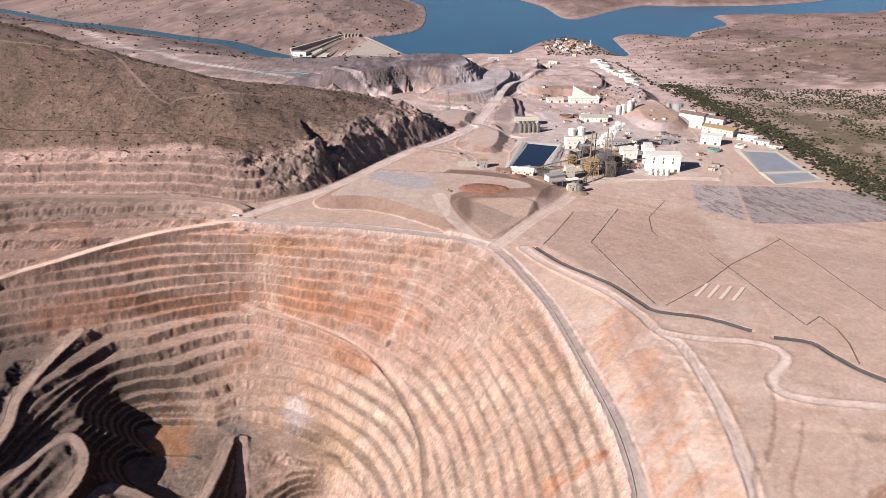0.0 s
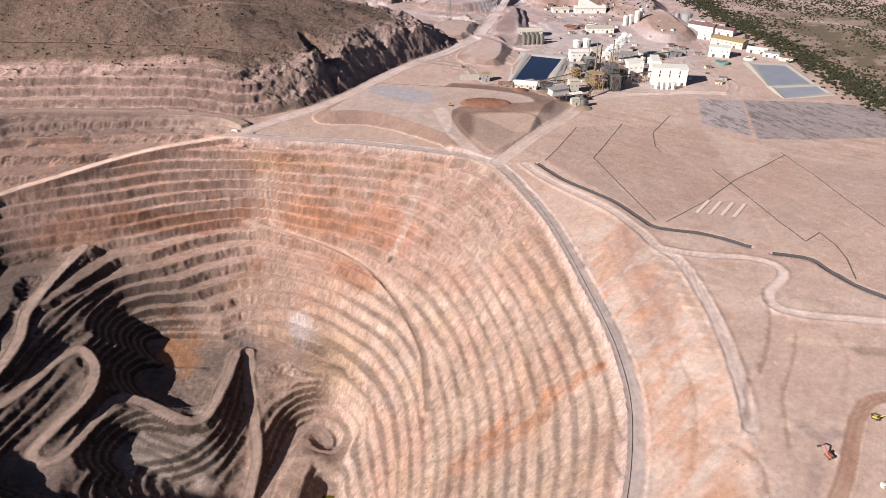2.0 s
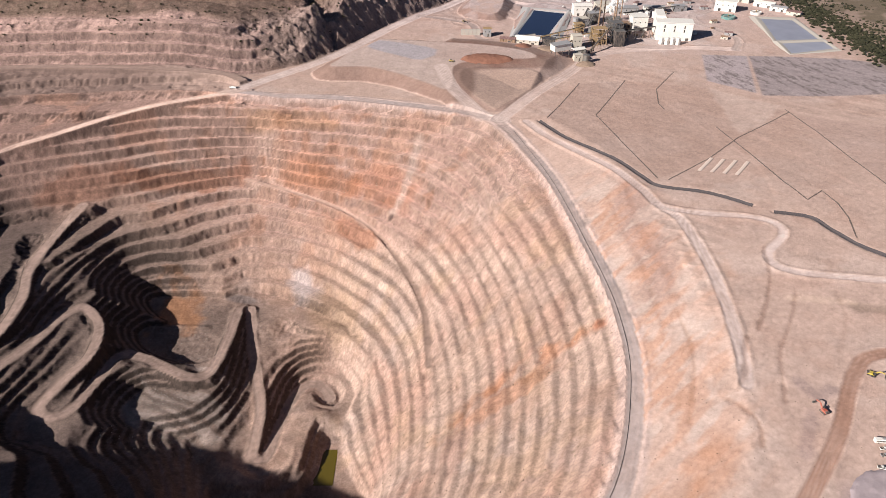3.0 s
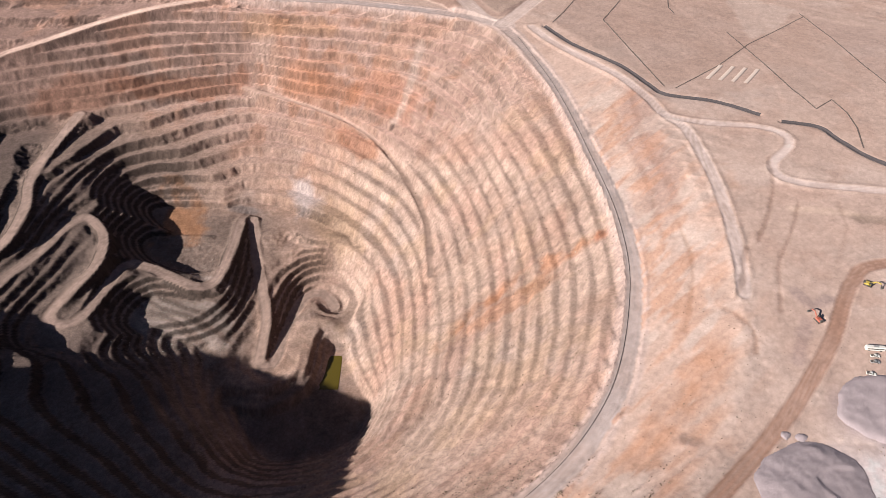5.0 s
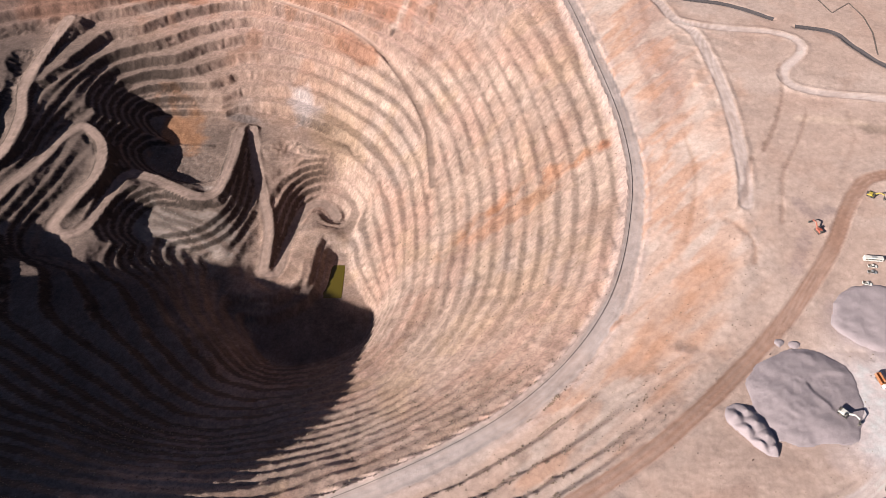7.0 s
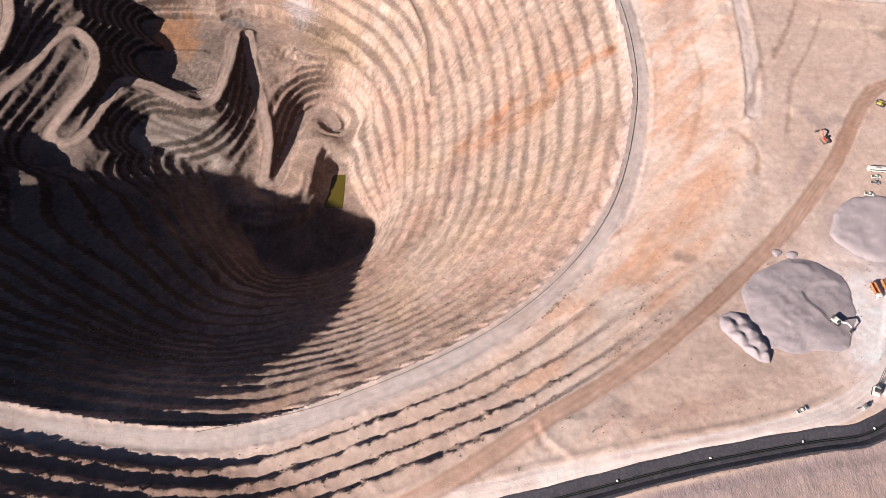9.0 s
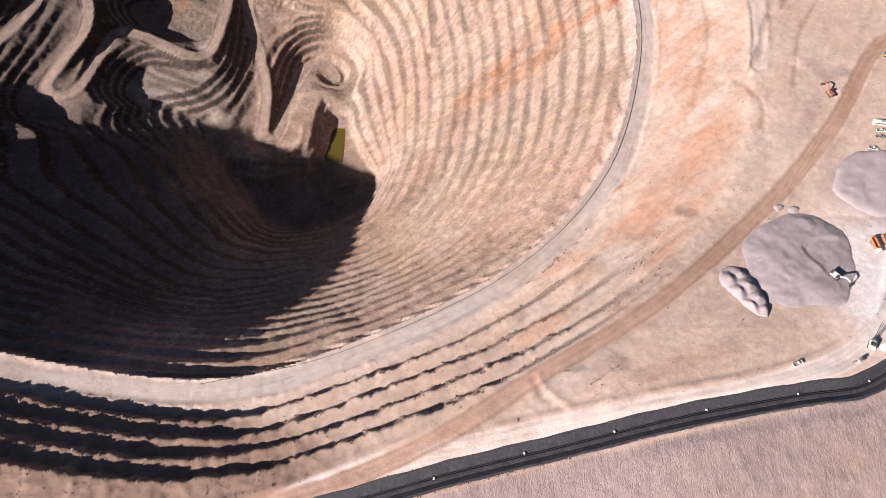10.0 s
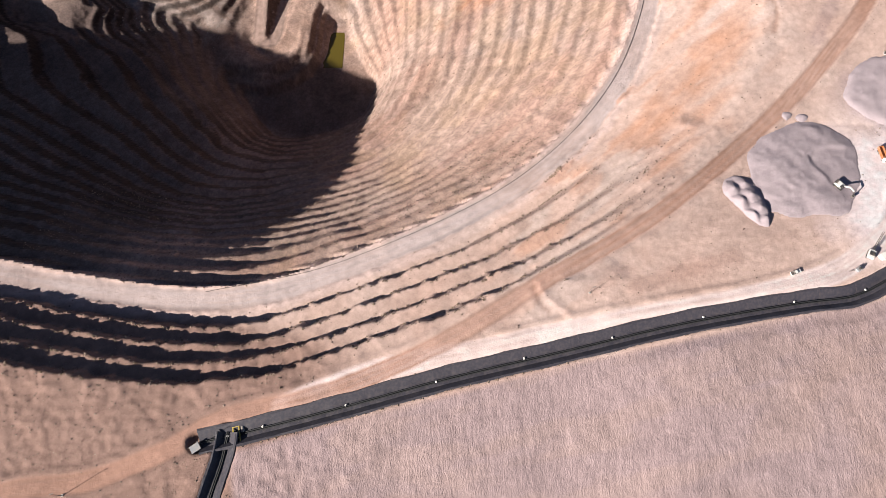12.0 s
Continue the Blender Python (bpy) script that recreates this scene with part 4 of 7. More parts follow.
def sheet(name, which, material, label, category):
    """One piece of the land: all cells of that kind."""
    ny, nx = X.shape
    cell = np.max([kind[:-1, :-1], kind[1:, :-1], kind[:-1, 1:], kind[1:, 1:]], axis=0)
    iy, ix = np.nonzero(np.isin(cell, which))
    a = iy * nx + ix
    quads = np.stack([a, a + 1, a + nx + 1, a + nx], 1)
    used, back = np.unique(quads, return_inverse=True)
    back = back.reshape(-1)
    me = bpy.data.meshes.new(name)
    me.vertices.add(len(used))
    me.vertices.foreach_set("co", np.stack([X.ravel()[used], Y.ravel()[used], Z.ravel()[used]], 1).astype(np.float32).ravel())
    me.loops.add(len(back))
    me.loops.foreach_set("vertex_index", back.astype(np.int32))
    me.polygons.add(len(quads))
    me.polygons.foreach_set("loop_start", np.arange(0, len(back), 4, dtype=np.int32))
    me.polygons.foreach_set("use_smooth", np.ones(len(quads), bool))
    me.update(calc_edges=True)
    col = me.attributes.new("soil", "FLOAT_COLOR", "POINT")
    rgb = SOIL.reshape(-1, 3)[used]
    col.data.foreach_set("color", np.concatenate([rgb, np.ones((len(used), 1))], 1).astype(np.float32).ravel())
    me.materials.append(material)
    return tagged(new(name, me), label, category, kind="structure")


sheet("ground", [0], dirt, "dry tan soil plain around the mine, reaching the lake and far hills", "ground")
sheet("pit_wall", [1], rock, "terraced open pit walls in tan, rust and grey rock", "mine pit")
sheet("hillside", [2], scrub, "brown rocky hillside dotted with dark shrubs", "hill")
sheet("heap_slope", [4], raked, "raked mauve-grey crushed ore heap beside the lined trench", "ore heap")
sheet("haul_road", [3], packed, "pale dusty haul roads and ramps of the mine", "road")


def water(name, z, x0, x1, y0, y1, colour, label):
    bm = bmesh.new()
    corner = ((x0, y0), (x1, y0), (x1, y1), (x0, y1)) if x0 != -330 else ((-60, y0), (x1, y0), (x1, y1), (x0, y1), (-310, 2790), (-156, 2378))
    vs = [bm.verts.new((*v, z)) for v in corner]
    bm.faces.new(vs)
    me = bpy.data.meshes.new(name)
    bm.to_mesh(me), bm.free()
    m = bpy.data.materials.new(name)
    m.use_nodes = True
    t, p = m.node_tree, m.node_tree.nodes["Principled BSDF"]
    co, n = t.nodes.new("ShaderNodeTexCoord"), t.nodes.new("ShaderNodeTexNoise")
    t.links.new(co.outputs["Object"], n.inputs["Vector"])
    n.inputs["Scale"].default_value, n.inputs["Detail"].default_value = 0.006, 5
    r = t.nodes.new("ShaderNodeValToRGB")
    r.color_ramp.elements[0].position, r.color_ramp.elements[1].position = 0.3, 0.7
    r.color_ramp.elements[0].color, r.color_ramp.elements[1].color = (*[0.36 * c for c in colour], 1), (*[0.52 * c for c in colour], 1)
    t.links.new(n.outputs["Fac"], r.inputs[0]), t.links.new(r.outputs[0], p.inputs["Base Color"])
    p.inputs["Roughness"].default_value = 0.25
    me.materials.append(m)
    return tagged(new(name, me), label, "water", kind="structure")


water("water", LAKE_Z, -330, 3390, 2200, 4980, (0.025, 0.13, 0.22), "blue reservoir lake behind the dam")
water("water", RIVER_Z, -3190, -470, 2300, 4980, (0.03, 0.13, 0.17), "narrow teal river below the dam")
water("water", -184.6, -130, -99, 381, 420, (0.16, 0.12, 0.02), "small ochre pool on the pit floor")


# ---- a kit for things ----
def ground_z(x, y):
    fx, fy = np.interp(x, XS, np.arange(len(XS))), np.interp(y, YS, np.arange(len(YS)))
    ix, iy = min(int(fx), len(XS) - 2), min(int(fy), len(YS) - 2)
    ax, ay = fx - ix, fy - iy
    return float((Z[iy, ix] * (1 - ax) + Z[iy, ix + 1] * ax) * (1 - ay) + (Z[iy + 1, ix] * (1 - ax) + Z[iy + 1, ix + 1] * ax) * ay)


def paint(name, colour, rough=0.6, metal=0.0, grime=0.25, size=1.5):
    """A plain coat with dust and streaks."""
    colour = [0.56 * c for c in colour]
    m = bpy.data.materials.new(name)
    m.use_nodes = True
    t, p = m.node_tree, m.node_tree.nodes["Principled BSDF"]
    co, n, n2_ = t.nodes.new("ShaderNodeTexCoord"), t.nodes.new("ShaderNodeTexNoise"), t.nodes.new("ShaderNodeTexNoise")
    sq = t.nodes.new("ShaderNodeMapping")
    sq.inputs["Scale"].default_value = (1, 1, 0.25)
    t.links.new(co.outputs["Object"], sq.inputs["Vector"])
    t.links.new(sq.outputs[0], n.inputs["Vector"]), t.links.new(co.outputs["Object"], n2_.inputs["Vector"])
    n.inputs["Scale"].default_value, n.inputs["Detail"].default_value = 1 / size, 6
    n2_.inputs["Scale"].default_value, n2_.inputs["Detail"].default_value = 5 / size, 4
    mix = t.nodes.new("ShaderNodeMix")
    mix.data_type = "RGBA"
    mix.inputs["A"].default_value = (*colour, 1)
    mix.inputs["B"].default_value = (*[0.5 * c + 0.5 * d for c, d in zip(colour, (0.42, 0.33, 0.27))], 1)
    r = t.nodes.new("ShaderNodeMapRange")
    r.inputs["From Min"].default_value, r.inputs["From Max"].default_value = 0.4, 0.7
    r.inputs["To Max"].default_value = min(1.0, grime * 2.5)
    t.links.new(n.outputs["Fac"], r.inputs["Value"]), t.links.new(r.outputs[0], mix.inputs["Factor"])
    t.links.new(mix.outputs["Result"], p.inputs["Base Color"])
    b = t.nodes.new("ShaderNodeBump")
    b.inputs["Strength"].default_value, b.inputs["Distance"].default_value = 0.15, 0.05
    t.links.new(n2_.outputs["Fac"], b.inputs["Height"]), t.links.new(b.outputs[0], p.inputs["Normal"])
    p.inputs["Roughness"].default_value, p.inputs["Metallic"].default_value = rough, metal
    return m


WHITE, CREAM, GREY = paint("white_sheet", (0.92, 0.89, 0.85), 0.6, 0.0, 0.3), paint("cream_sheet", (0.66, 0.6, 0.52)), paint("grey_sheet", (0.36, 0.36, 0.38), 0.5)
STEEL, RUST, DARK = paint("dull_steel", (0.3, 0.29, 0.28), 0.45, 0.6), paint("rusty_steel", (0.26, 0.15, 0.09), 0.8), paint("dark_opening", (0.03, 0.03, 0.035), 0.5)
OCHRE, MAROON, CONCRETE = paint("ochre_steel", (0.42, 0.27, 0.12), 0.6), paint("maroon_roof", (0.2, 0.1, 0.1), 0.6), paint("concrete", (0.5, 0.46, 0.42), 0.9)
ORANGE, RUBBER, YELLOW = paint("orange_paint", (0.5, 0.17, 0.05), 0.45), paint("rubber", (0.025, 0.025, 0.027), 0.8), paint("yellow_paint", (0.62, 0.45, 0.06), 0.45)
LINER, TEAL, TILE = paint("black_liner", (0.055, 0.05, 0.065), 0.5, 0, 0.05, 1.2), paint("teal_basin", (0.12, 0.3, 0.3), 0.4), paint("clay_tile", (0.42, 0.2, 0.13), 0.8)
PALE_LINER, RED_ORE, GLASS = paint("pale_liner", (0.52, 0.5, 0.5), 0.5), paint("red_ore", (0.3, 0.12, 0.09), 0.9), paint("dark_glass", (0.02, 0.025, 0.03), 0.1)


def box(bm, x0, x1, y0, y1, z0, z1, trim=0.0):
    v = [bm.verts.new((x, y, z)) for z in (z0, z1) for y in (y0, y1) for x in (x0, x1)]
    for q in ((0, 2, 3, 1), (4, 5, 7, 6), (0, 1, 5, 4), (2, 6, 7, 3), (0, 4, 6, 2), (1, 3, 7, 5)):
        bm.faces.new([v[i] for i in q])
    if trim:
        bmesh.ops.bevel(bm, geom=list({e for w in v for e in w.link_edges}), offset=trim, segments=1, affect="EDGES")


def tube(bm, p, q, r0, r1=None, sides=10, caps=True):
    """A round bar from p to q."""
    p, q, r1 = Vector(p), Vector(q), r0 if r1 is None else r1
    turn = (q - p).to_track_quat("Z", "Y").to_matrix()
    rings = [[bm.verts.new(c + turn @ Vector((r * math.cos(a), r * math.sin(a), 0))) for a in (2 * math.pi * k / sides for k in range(sides))] for c, r in ((p, r0), (q, r1))]
    for k in range(sides):
        bm.faces.new((rings[0][k], rings[0][(k + 1) % sides], rings[1][(k + 1) % sides], rings[1][k]))
    if caps:
        bm.faces.new(rings[0][::-1]), bm.faces.new(rings[1])


def bar(bm, p, q, w, h=None):
    """A square bar from p to q."""
    p, q, h = Vector(p), Vector(q), w if h is None else h
    turn = (q - p).to_track_quat("Z", "Y").to_matrix()
    v = [bm.verts.new(c + turn @ Vector((a * w / 2, b * h / 2, 0))) for c in (p, q) for a, b in ((-1, -1), (1, -1), (1, 1), (-1, 1))]
    for f in ((3, 2, 1, 0), (4, 5, 6, 7), (0, 1, 5, 4), (1, 2, 6, 5), (2, 3, 7, 6), (3, 0, 4, 7)):
        bm.faces.new([v[i] for i in f])


def part(name, bm, material, parent=None, label="", smooth=False):
    me = bpy.data.meshes.new(name)
    bmesh.ops.recalc_face_normals(bm, faces=bm.faces)
    bm.to_mesh(me), bm.free()
    me.materials.append(material)
    if smooth:
        me.polygons.foreach_set("use_smooth", [True] * len(me.polygons))
    ob = new(name, me)
    ob.parent = parent
    return tagged(ob, label)


def thing(name, label, category, x, y, z=None, turn=0.0, group=""):
    ob = new(name)
    ob.matrix_basis = pose(x, y, ground_z(x, y) if z is None else z, 0, 0, turn)
    return tagged(ob, label, category, group)


def strip(name, pts, half, material, lift, label, category, kind="", sag=0.0):
    """A ribbon laid along the ground, with a turned-down edge."""
    line = curve([p[:2] for p in pts], 4)
    way = np.gradient(line, axis=0)
    way /= np.linalg.norm(way, axis=1)[:, None]
    bm, rows = bmesh.new(), []
    cross = ((-1.0, -0.3), (-0.96, lift), (-0.4, lift - sag), (0.4, lift - sag), (0.96, lift), (1.0, -0.3))
    for p, d in zip(line, way):
        row = []
        for a, h in cross:
            x, y = p[0] - d[1] * a * half, p[1] + d[0] * a * half
            row.append(bm.verts.new((x, y, ground_z(x, y) + h)))
        rows.append(row)
    for a, b in zip(rows[:-1], rows[1:]):
        for k in range(len(cross) - 1):
            bm.faces.new((a[k], a[k + 1], b[k + 1], b[k]))
    ob = part(name, bm, material, smooth=True)
    return tagged(ob, label, category, kind=kind)


def hose(name, pts, r, material, label, category, lift=0.0, sides=6, step=5.0):
    """A pipe that lies on the ground."""
    line = curve([p[:2] for p in pts], step)
    bm = bmesh.new()
    spots = [Vector((x, y, ground_z(x, y) + r * 0.8 + lift)) for x, y in line]
    rings = []
    for k, s in enumerate(spots):
        d = spots[min(k + 1, len(spots) - 1)] - spots[max(k - 1, 0)]
        turn = d.to_track_quat("Z", "Y").to_matrix()
        rings.append([bm.verts.new(s + turn @ Vector((r * math.cos(2 * math.pi * i / sides), r * math.sin(2 * math.pi * i / sides), 0))) for i in range(sides)])
    for a, b in zip(rings[:-1], rings[1:]):
        for i in range(sides):
            bm.faces.new((a[i], a[(i + 1) % sides], b[(i + 1) % sides], b[i]))
    return tagged(part(name, bm, material, smooth=True), label, category)


# ---- the lined trench along the heap ----
def trench(name, pts, half, low, label, coat=None):
    """Black sheet over both banks and the bed of a trench."""
    line = curve(pts, 3)
    way = np.gradient(line[:, :2], axis=0)
    way /= np.linalg.norm(way, axis=1)[:, None]
    ob, rows = thing(name, label, "lined trench", line[0][0], line[0][1], line[0][2]), []
    cross = [(-1.08, -0.25), (-1.0, 0.22), (-0.86, 0.18), (-0.42, -low), (0.0, -low - 0.1), (0.25, -low), (0.86, 0.18), (1.0, 0.24), (1.08, -0.25)]
    for k, (p, d) in enumerate(zip(line, way)):
        row = []
        for a, h in cross:
            fold = 0.16 * math.sin(k * 1.9 + 3 * a) * (abs(h) > 0.2) + 0.1 * math.sin(k * 0.7 + 9 * a)
            w = half * (a + 0.05 * math.sin(k * 0.83) * (abs(a) > 0.9))
            row.append(Vector((p[0] - d[1] * w, p[1] + d[0] * w, p[2] + h + fold * 0.6)) - ob.matrix_basis.translation)
        rows.append(row)
    for k in range(0, len(rows) - 1, 6):        # welded sheets, one after the other, each lapped over the last
        bm = bmesh.new()
        own = [[bm.verts.new(q + Vector((0, 0, 0.05 * (i == 0)))) for q in row] for i, row in enumerate(rows[k:k + 7])]
        for a, b in zip(own[:-1], own[1:]):
            for c in range(len(cross) - 1):
                bm.faces.new((a[c], a[c + 1], b[c + 1], b[c]))
        part("liner_sheet", bm, coat or LINER, ob)
    return ob


DRAIN_SHEET = paint("drain_sheet", (0.13, 0.09, 0.08), 0.8)
DUSTY_LINER = paint("dusty_liner", (0.06, 0.048, 0.055), 0.8, 0, 0.05)
trench("lined_trench", CHANNEL, 5.3, 2.0, "long trench lined with creased black sheet beside the heap")
trench("lined_trench", CHANNEL_SOUTH, 4.6, 2.0, "side branch of the black-lined trench between soil banks")
trench("lined_trench", FAR_CHANNEL, 2.5, 1.0, "narrow black-lined ditch beside the pale dirt road", DUSTY_LINER)
trench("lined_trench", FAR_CHANNEL_EAST, 2.5, 1.0, "narrow black-lined ditch across the tan plain", DUSTY_LINER)


PIPE = paint("black_pipe", (0.02, 0.02, 0.022), 0.7, 0, 0.0)


def bed_pipe(pts, shift, r, label):
    line = curve(pts, 5)
    way = np.gradient(line[:, :2], axis=0)
    way /= np.linalg.norm(way, axis=1)[:, None]
    bm = bmesh.new()
    spots = [Vector((p[0] - d[1] * shift, p[1] + d[0] * shift, p[2] - 1.75)) for p, d in zip(line, way)]
    for a, b in zip(spots[:-1], spots[1:]):
        tube(bm, a, b, r, sides=6, caps=False)
    return tagged(part("trench_pipe", bm, PIPE, smooth=True), label, "pipe")


for shift in (-0.5, 0.2):
    bed_pipe(CHANNEL, shift, 0.28, "black plastic pipe lying in the lined trench")
    bed_pipe(CHANNEL_SOUTH, shift, 0.3, "black plastic pipe lying in the side trench")
bm = bmesh.new()
box(bm, -0.5, 0.5, -0.38, 0.38, -0.1, 0.3, 0.1)
bag = tagged(part("sandbag", bm, WHITE), "white sandbag holding down the black trench sheet", "sandbag", "sandbags in the trench")
marks = curve(CHANNEL, 3)
bag.matrix_basis = pose(marks[4][0], marks[4][1], marks[4][2] - 1.6)
for k in range(8, len(marks) - 2, 11):
    copy_thing(bag, pose(marks[k][0] + random.uniform(-1, 1), marks[k][1] + random.uniform(-0.5, 1.2), marks[k][2] - 1.55, 0, 0, random.uniform(0, 180)))

# yellow sluice frame at the corner of the trench, shed and lamp mast beside it
frame_top = thing("sluice_frame", "yellow steel sluice frame across the lined trench corner", "frame", -92.5, 37.0, 28.2, 14)
for s in (-1.3, 1.3):
    bm = bmesh.new()
    bar(bm, (s, -5.6, 0.9), (s, 5.6, 0.9), 0.5, 0.4)
    part("beam", bm, YELLOW, frame_top)
for y in (-5.2, 5.2):
    for s in (-1.3, 1.3):
        bm = bmesh.new()
        bar(bm, (s, y, -0.6), (s, y, 1.0), 0.35)
        part("post", bm, YELLOW, frame_top)
for k in range(4):
    bm = bmesh.new()
    bar(bm, (-1.3, -3.6 + 2.4 * k, 1.0), (1.3, -3.6 + 2.4 * k, 1.0), 0.3)
    part("crossbar", bm, YELLOW, frame_top)
bm = bmesh.new()
tube(bm, (2.8, -1.5, 0.2), (2.8, 1.0, 0.2), 0.9)
part("valve", bm, STEEL, frame_top)


def shed(name, label, category, x, y, w, d, h, turn, wall, roof, pitch=0.0, doors=1, windows=2, z=None, group=""):
    """A building: walls, roof with eaves, doors and windows on the front."""
    ob = thing(name, label, category, x, y, z, turn, group)
    bm = bmesh.new()
    box(bm, -w / 2, w / 2, -d / 2, d / 2, -3.0, h)
    part("wall", bm, wall, ob)
    bm, e = bmesh.new(), 0.03 * min(w, d) + 0.2
    if pitch:
        rows = [(-d / 2 - e, h), (0, h + pitch), (d / 2 + e, h)]
        top = [[bm.verts.new((x_, y_, z_ + k)) for x_ in (-w / 2 - e, w / 2 + e)] for k in (0.03, 0.35) for y_, z_ in rows]
        for a, b in ((0, 1), (1, 2)):
            bm.faces.new((top[a][0], top[b][0], top[b][1], top[a][1])), bm.faces.new((top[a + 3][0], top[a + 3][1], top[b + 3][1], top[b + 3][0]))
        for s in (0, 1):
            for a, b in ((0, 1), (1, 2)):
                bm.faces.new((top[a][s], top[a + 3][s], top[b + 3][s], top[b][s]))
            bm.faces.new((top[0][s], top[1][s], top[2][s]))
        for a in (0, 2):
            bm.faces.new((top[a][0], top[a][1], top[a + 3][1], top[a + 3][0]))
    else:
        box(bm, -w / 2 - e, w / 2 + e, -d / 2 - e, d / 2 + e, h + 0.02, h + 0.35)
        box(bm, -w / 2 - e, w / 2 + e, -d / 2 - e, -d / 2 - e + 0.3, h + 0.36, h + 0.8)
    part("roof", bm, roof, ob)
    for k in range(doors):
        bm = bmesh.new()
        cx = -w / 2 + w * (k + 0.5) / max(doors, 1) + (0.12 * w if doors == 1 else 0)
        dw, dh = min(4.0, w * 0.18), min(4.5, h * 0.55)
        box(bm, cx - dw / 2, cx + dw / 2, -d / 2 - 0.08, -d / 2 + 0.1, 0.02, dh)
        part("door", bm, DARK, ob)
    for k in range(windows):
        bm = bmesh.new()
        cx = -w / 2 + w * (k + 0.5) / windows
        ww, wh = min(1.8, w * 0.1), min(1.6, h * 0.28)
        box(bm, cx - ww / 2, cx + ww / 2, -d / 2 - 0.06, -d / 2 + 0.1, h * 0.58, h * 0.58 + wh)
        part("window", bm, GLASS, ob)
    return ob


def mast(name, label, x, y, h, r, arm=0.0, group=""):
    ob = thing(name, label, "mast", x, y, None, 20, group)
    bm = bmesh.new()
    tube(bm, (0, 0, -0.3), (0, 0, h), r, r * 0.6, 8)
    part("pole", bm, STEEL, ob)
    bm = bmesh.new()
    box(bm, -0.5, 0.5, -0.5, 0.5, -0.2, 0.25)
    part("base_plate", bm, CONCRETE, ob)
    bm = bmesh.new()
    bar(bm, (0, 0, h), (1.4 + arm, 0, h + 0.1), 0.22)
    part("lamp_arm", bm, STEEL, ob)
    return ob


shed("pump_shed", "small white pump shed by the trench corner", "shed", -109, 29, 3.6, 2.8, 2.6, 35, WHITE, GREY, 0.0, 1, 1)
mast("lamp_mast", "tall thin steel lamp mast beside the pump shed", -106.5, 31, 9.0, 0.16)
mast("lamp_mast", "tall thin steel lamp mast on bare ground", -162, 9, 10.0, 0.16)
mast("lamp_mast", "thin leaning steel pole on the rubble strip", 65, 101, 8.0, 0.14)
hose("pipe", [(x, y) for x, y in ((76, 707), (104, 600), (121, 487), (129.5, 400), (123, 326), (93.5, 241), (35, 175), (-55, 127), (-125, 109), (-200, 113))][:9], 0.13, RUBBER,
     "black pipe along the inner edge of the ring road", "pipe", 0.1)

# thin drains across the old leach fields
DRAINS = [[(232, 861), (173, 742), (187, 661), (202, 581)], [(211, 577), (265, 625), (312, 677), (353, 712), (398, 751)], [(396, 760), (404, 691), (407, 625), (412, 566)],
          [(299, 708), (310, 640), (318, 575), (326, 539), (346, 555), (350, 532), (348, 508), (340, 477)], [(304, 894), (264, 828), (254, 779), (256, 761)],
          [(116, 735), (134, 770), (171, 849)]]
for pts in DRAINS:
    run = [(a[0] + (b[0] - a[0]) * k / 8, a[1] + (b[1] - a[1]) * k / 8) for a, b in zip(pts[:-1], pts[1:]) for k in range(8)] + pts[-1:]
    strip("drain", run, 0.6, DRAIN_SHEET, 0.2, "thin dark drain line across the graded soil", "drain", sag=0.1)
for k in range(4):
    x, y = 246 + 11 * k, 596 - 3 * k
    strip("gravel_strip", [(x, y), (x + 12, y + 16), (x + 22, y + 30)], 1.9, paint("white_gravel", (0.84, 0.66, 0.58), 0.95) if k == 0 else bpy.data.materials["white_gravel"], 0.3,
          "short white gravel strip spread on the slope", "gravel strip")


# ---- stockpiles ----
def pile(name, label, outline, high, material, flat=0.5, lumps=0.5, step=1.0, seed=1, bite=None, tips=()):
    """A heap of loose rock: steep edges, uneven top."""
    ring = curve(outline, 5, True)
    gx = np.arange(ring[:, 0].min() - 3, ring[:, 0].max() + 3, step)
    gy = np.arange(ring[:, 1].min() - 3, ring[:, 1].max() + 3, step)
    px, py = np.meshgrid(gx, gy)
    d = signed(px, py, ring) + 3.4 * (high > 3 and high < 4) * fractal(px, py, 22, 2, seed + 3) + 1.6 * fractal(px, py, 9, 3, seed)
    hgt = high * (1 - np.exp(-np.maximum(d, 0) * 0.75 / (high * flat + 0.1))) + lumps * fractal(px, py, 7, 4, seed + 5) * ramp(0, 4, d)
    if tips:            # truck loads tipped side by side
        hgt = np.minimum(np.max([0.72 * h - 0.5 * np.hypot(px - a, py - b) for a, b, h in tips], axis=0).clip(0.5) + 0.15 * lumps * fractal(px, py, 3, 3, seed + 5), 1.3 * np.maximum(d, 0))
    if bite is not None:
        hgt = hgt * (1 - 0.35 * ramp(2.0, -1.0, -signed(px, py, curve(bite, 4, True))))
    keep = d > -1.2
    bm, verts = bmesh.new(), {}
    for j, i in zip(*np.nonzero(keep)):
        h = hgt[j, i] if d[j, i] > 0 else -0.4
        verts[j, i] = bm.verts.new((px[j, i], py[j, i], ground_z(px[j, i], py[j, i]) + h))
    for (j, i), v in list(verts.items()):
        q = [verts.get(k) for k in ((j, i), (j, i + 1), (j + 1, i + 1), (j + 1, i))]
        if all(q):
            bm.faces.new(q)
    return tagged(part(name, bm, material, smooth=True), label, "stockpile")


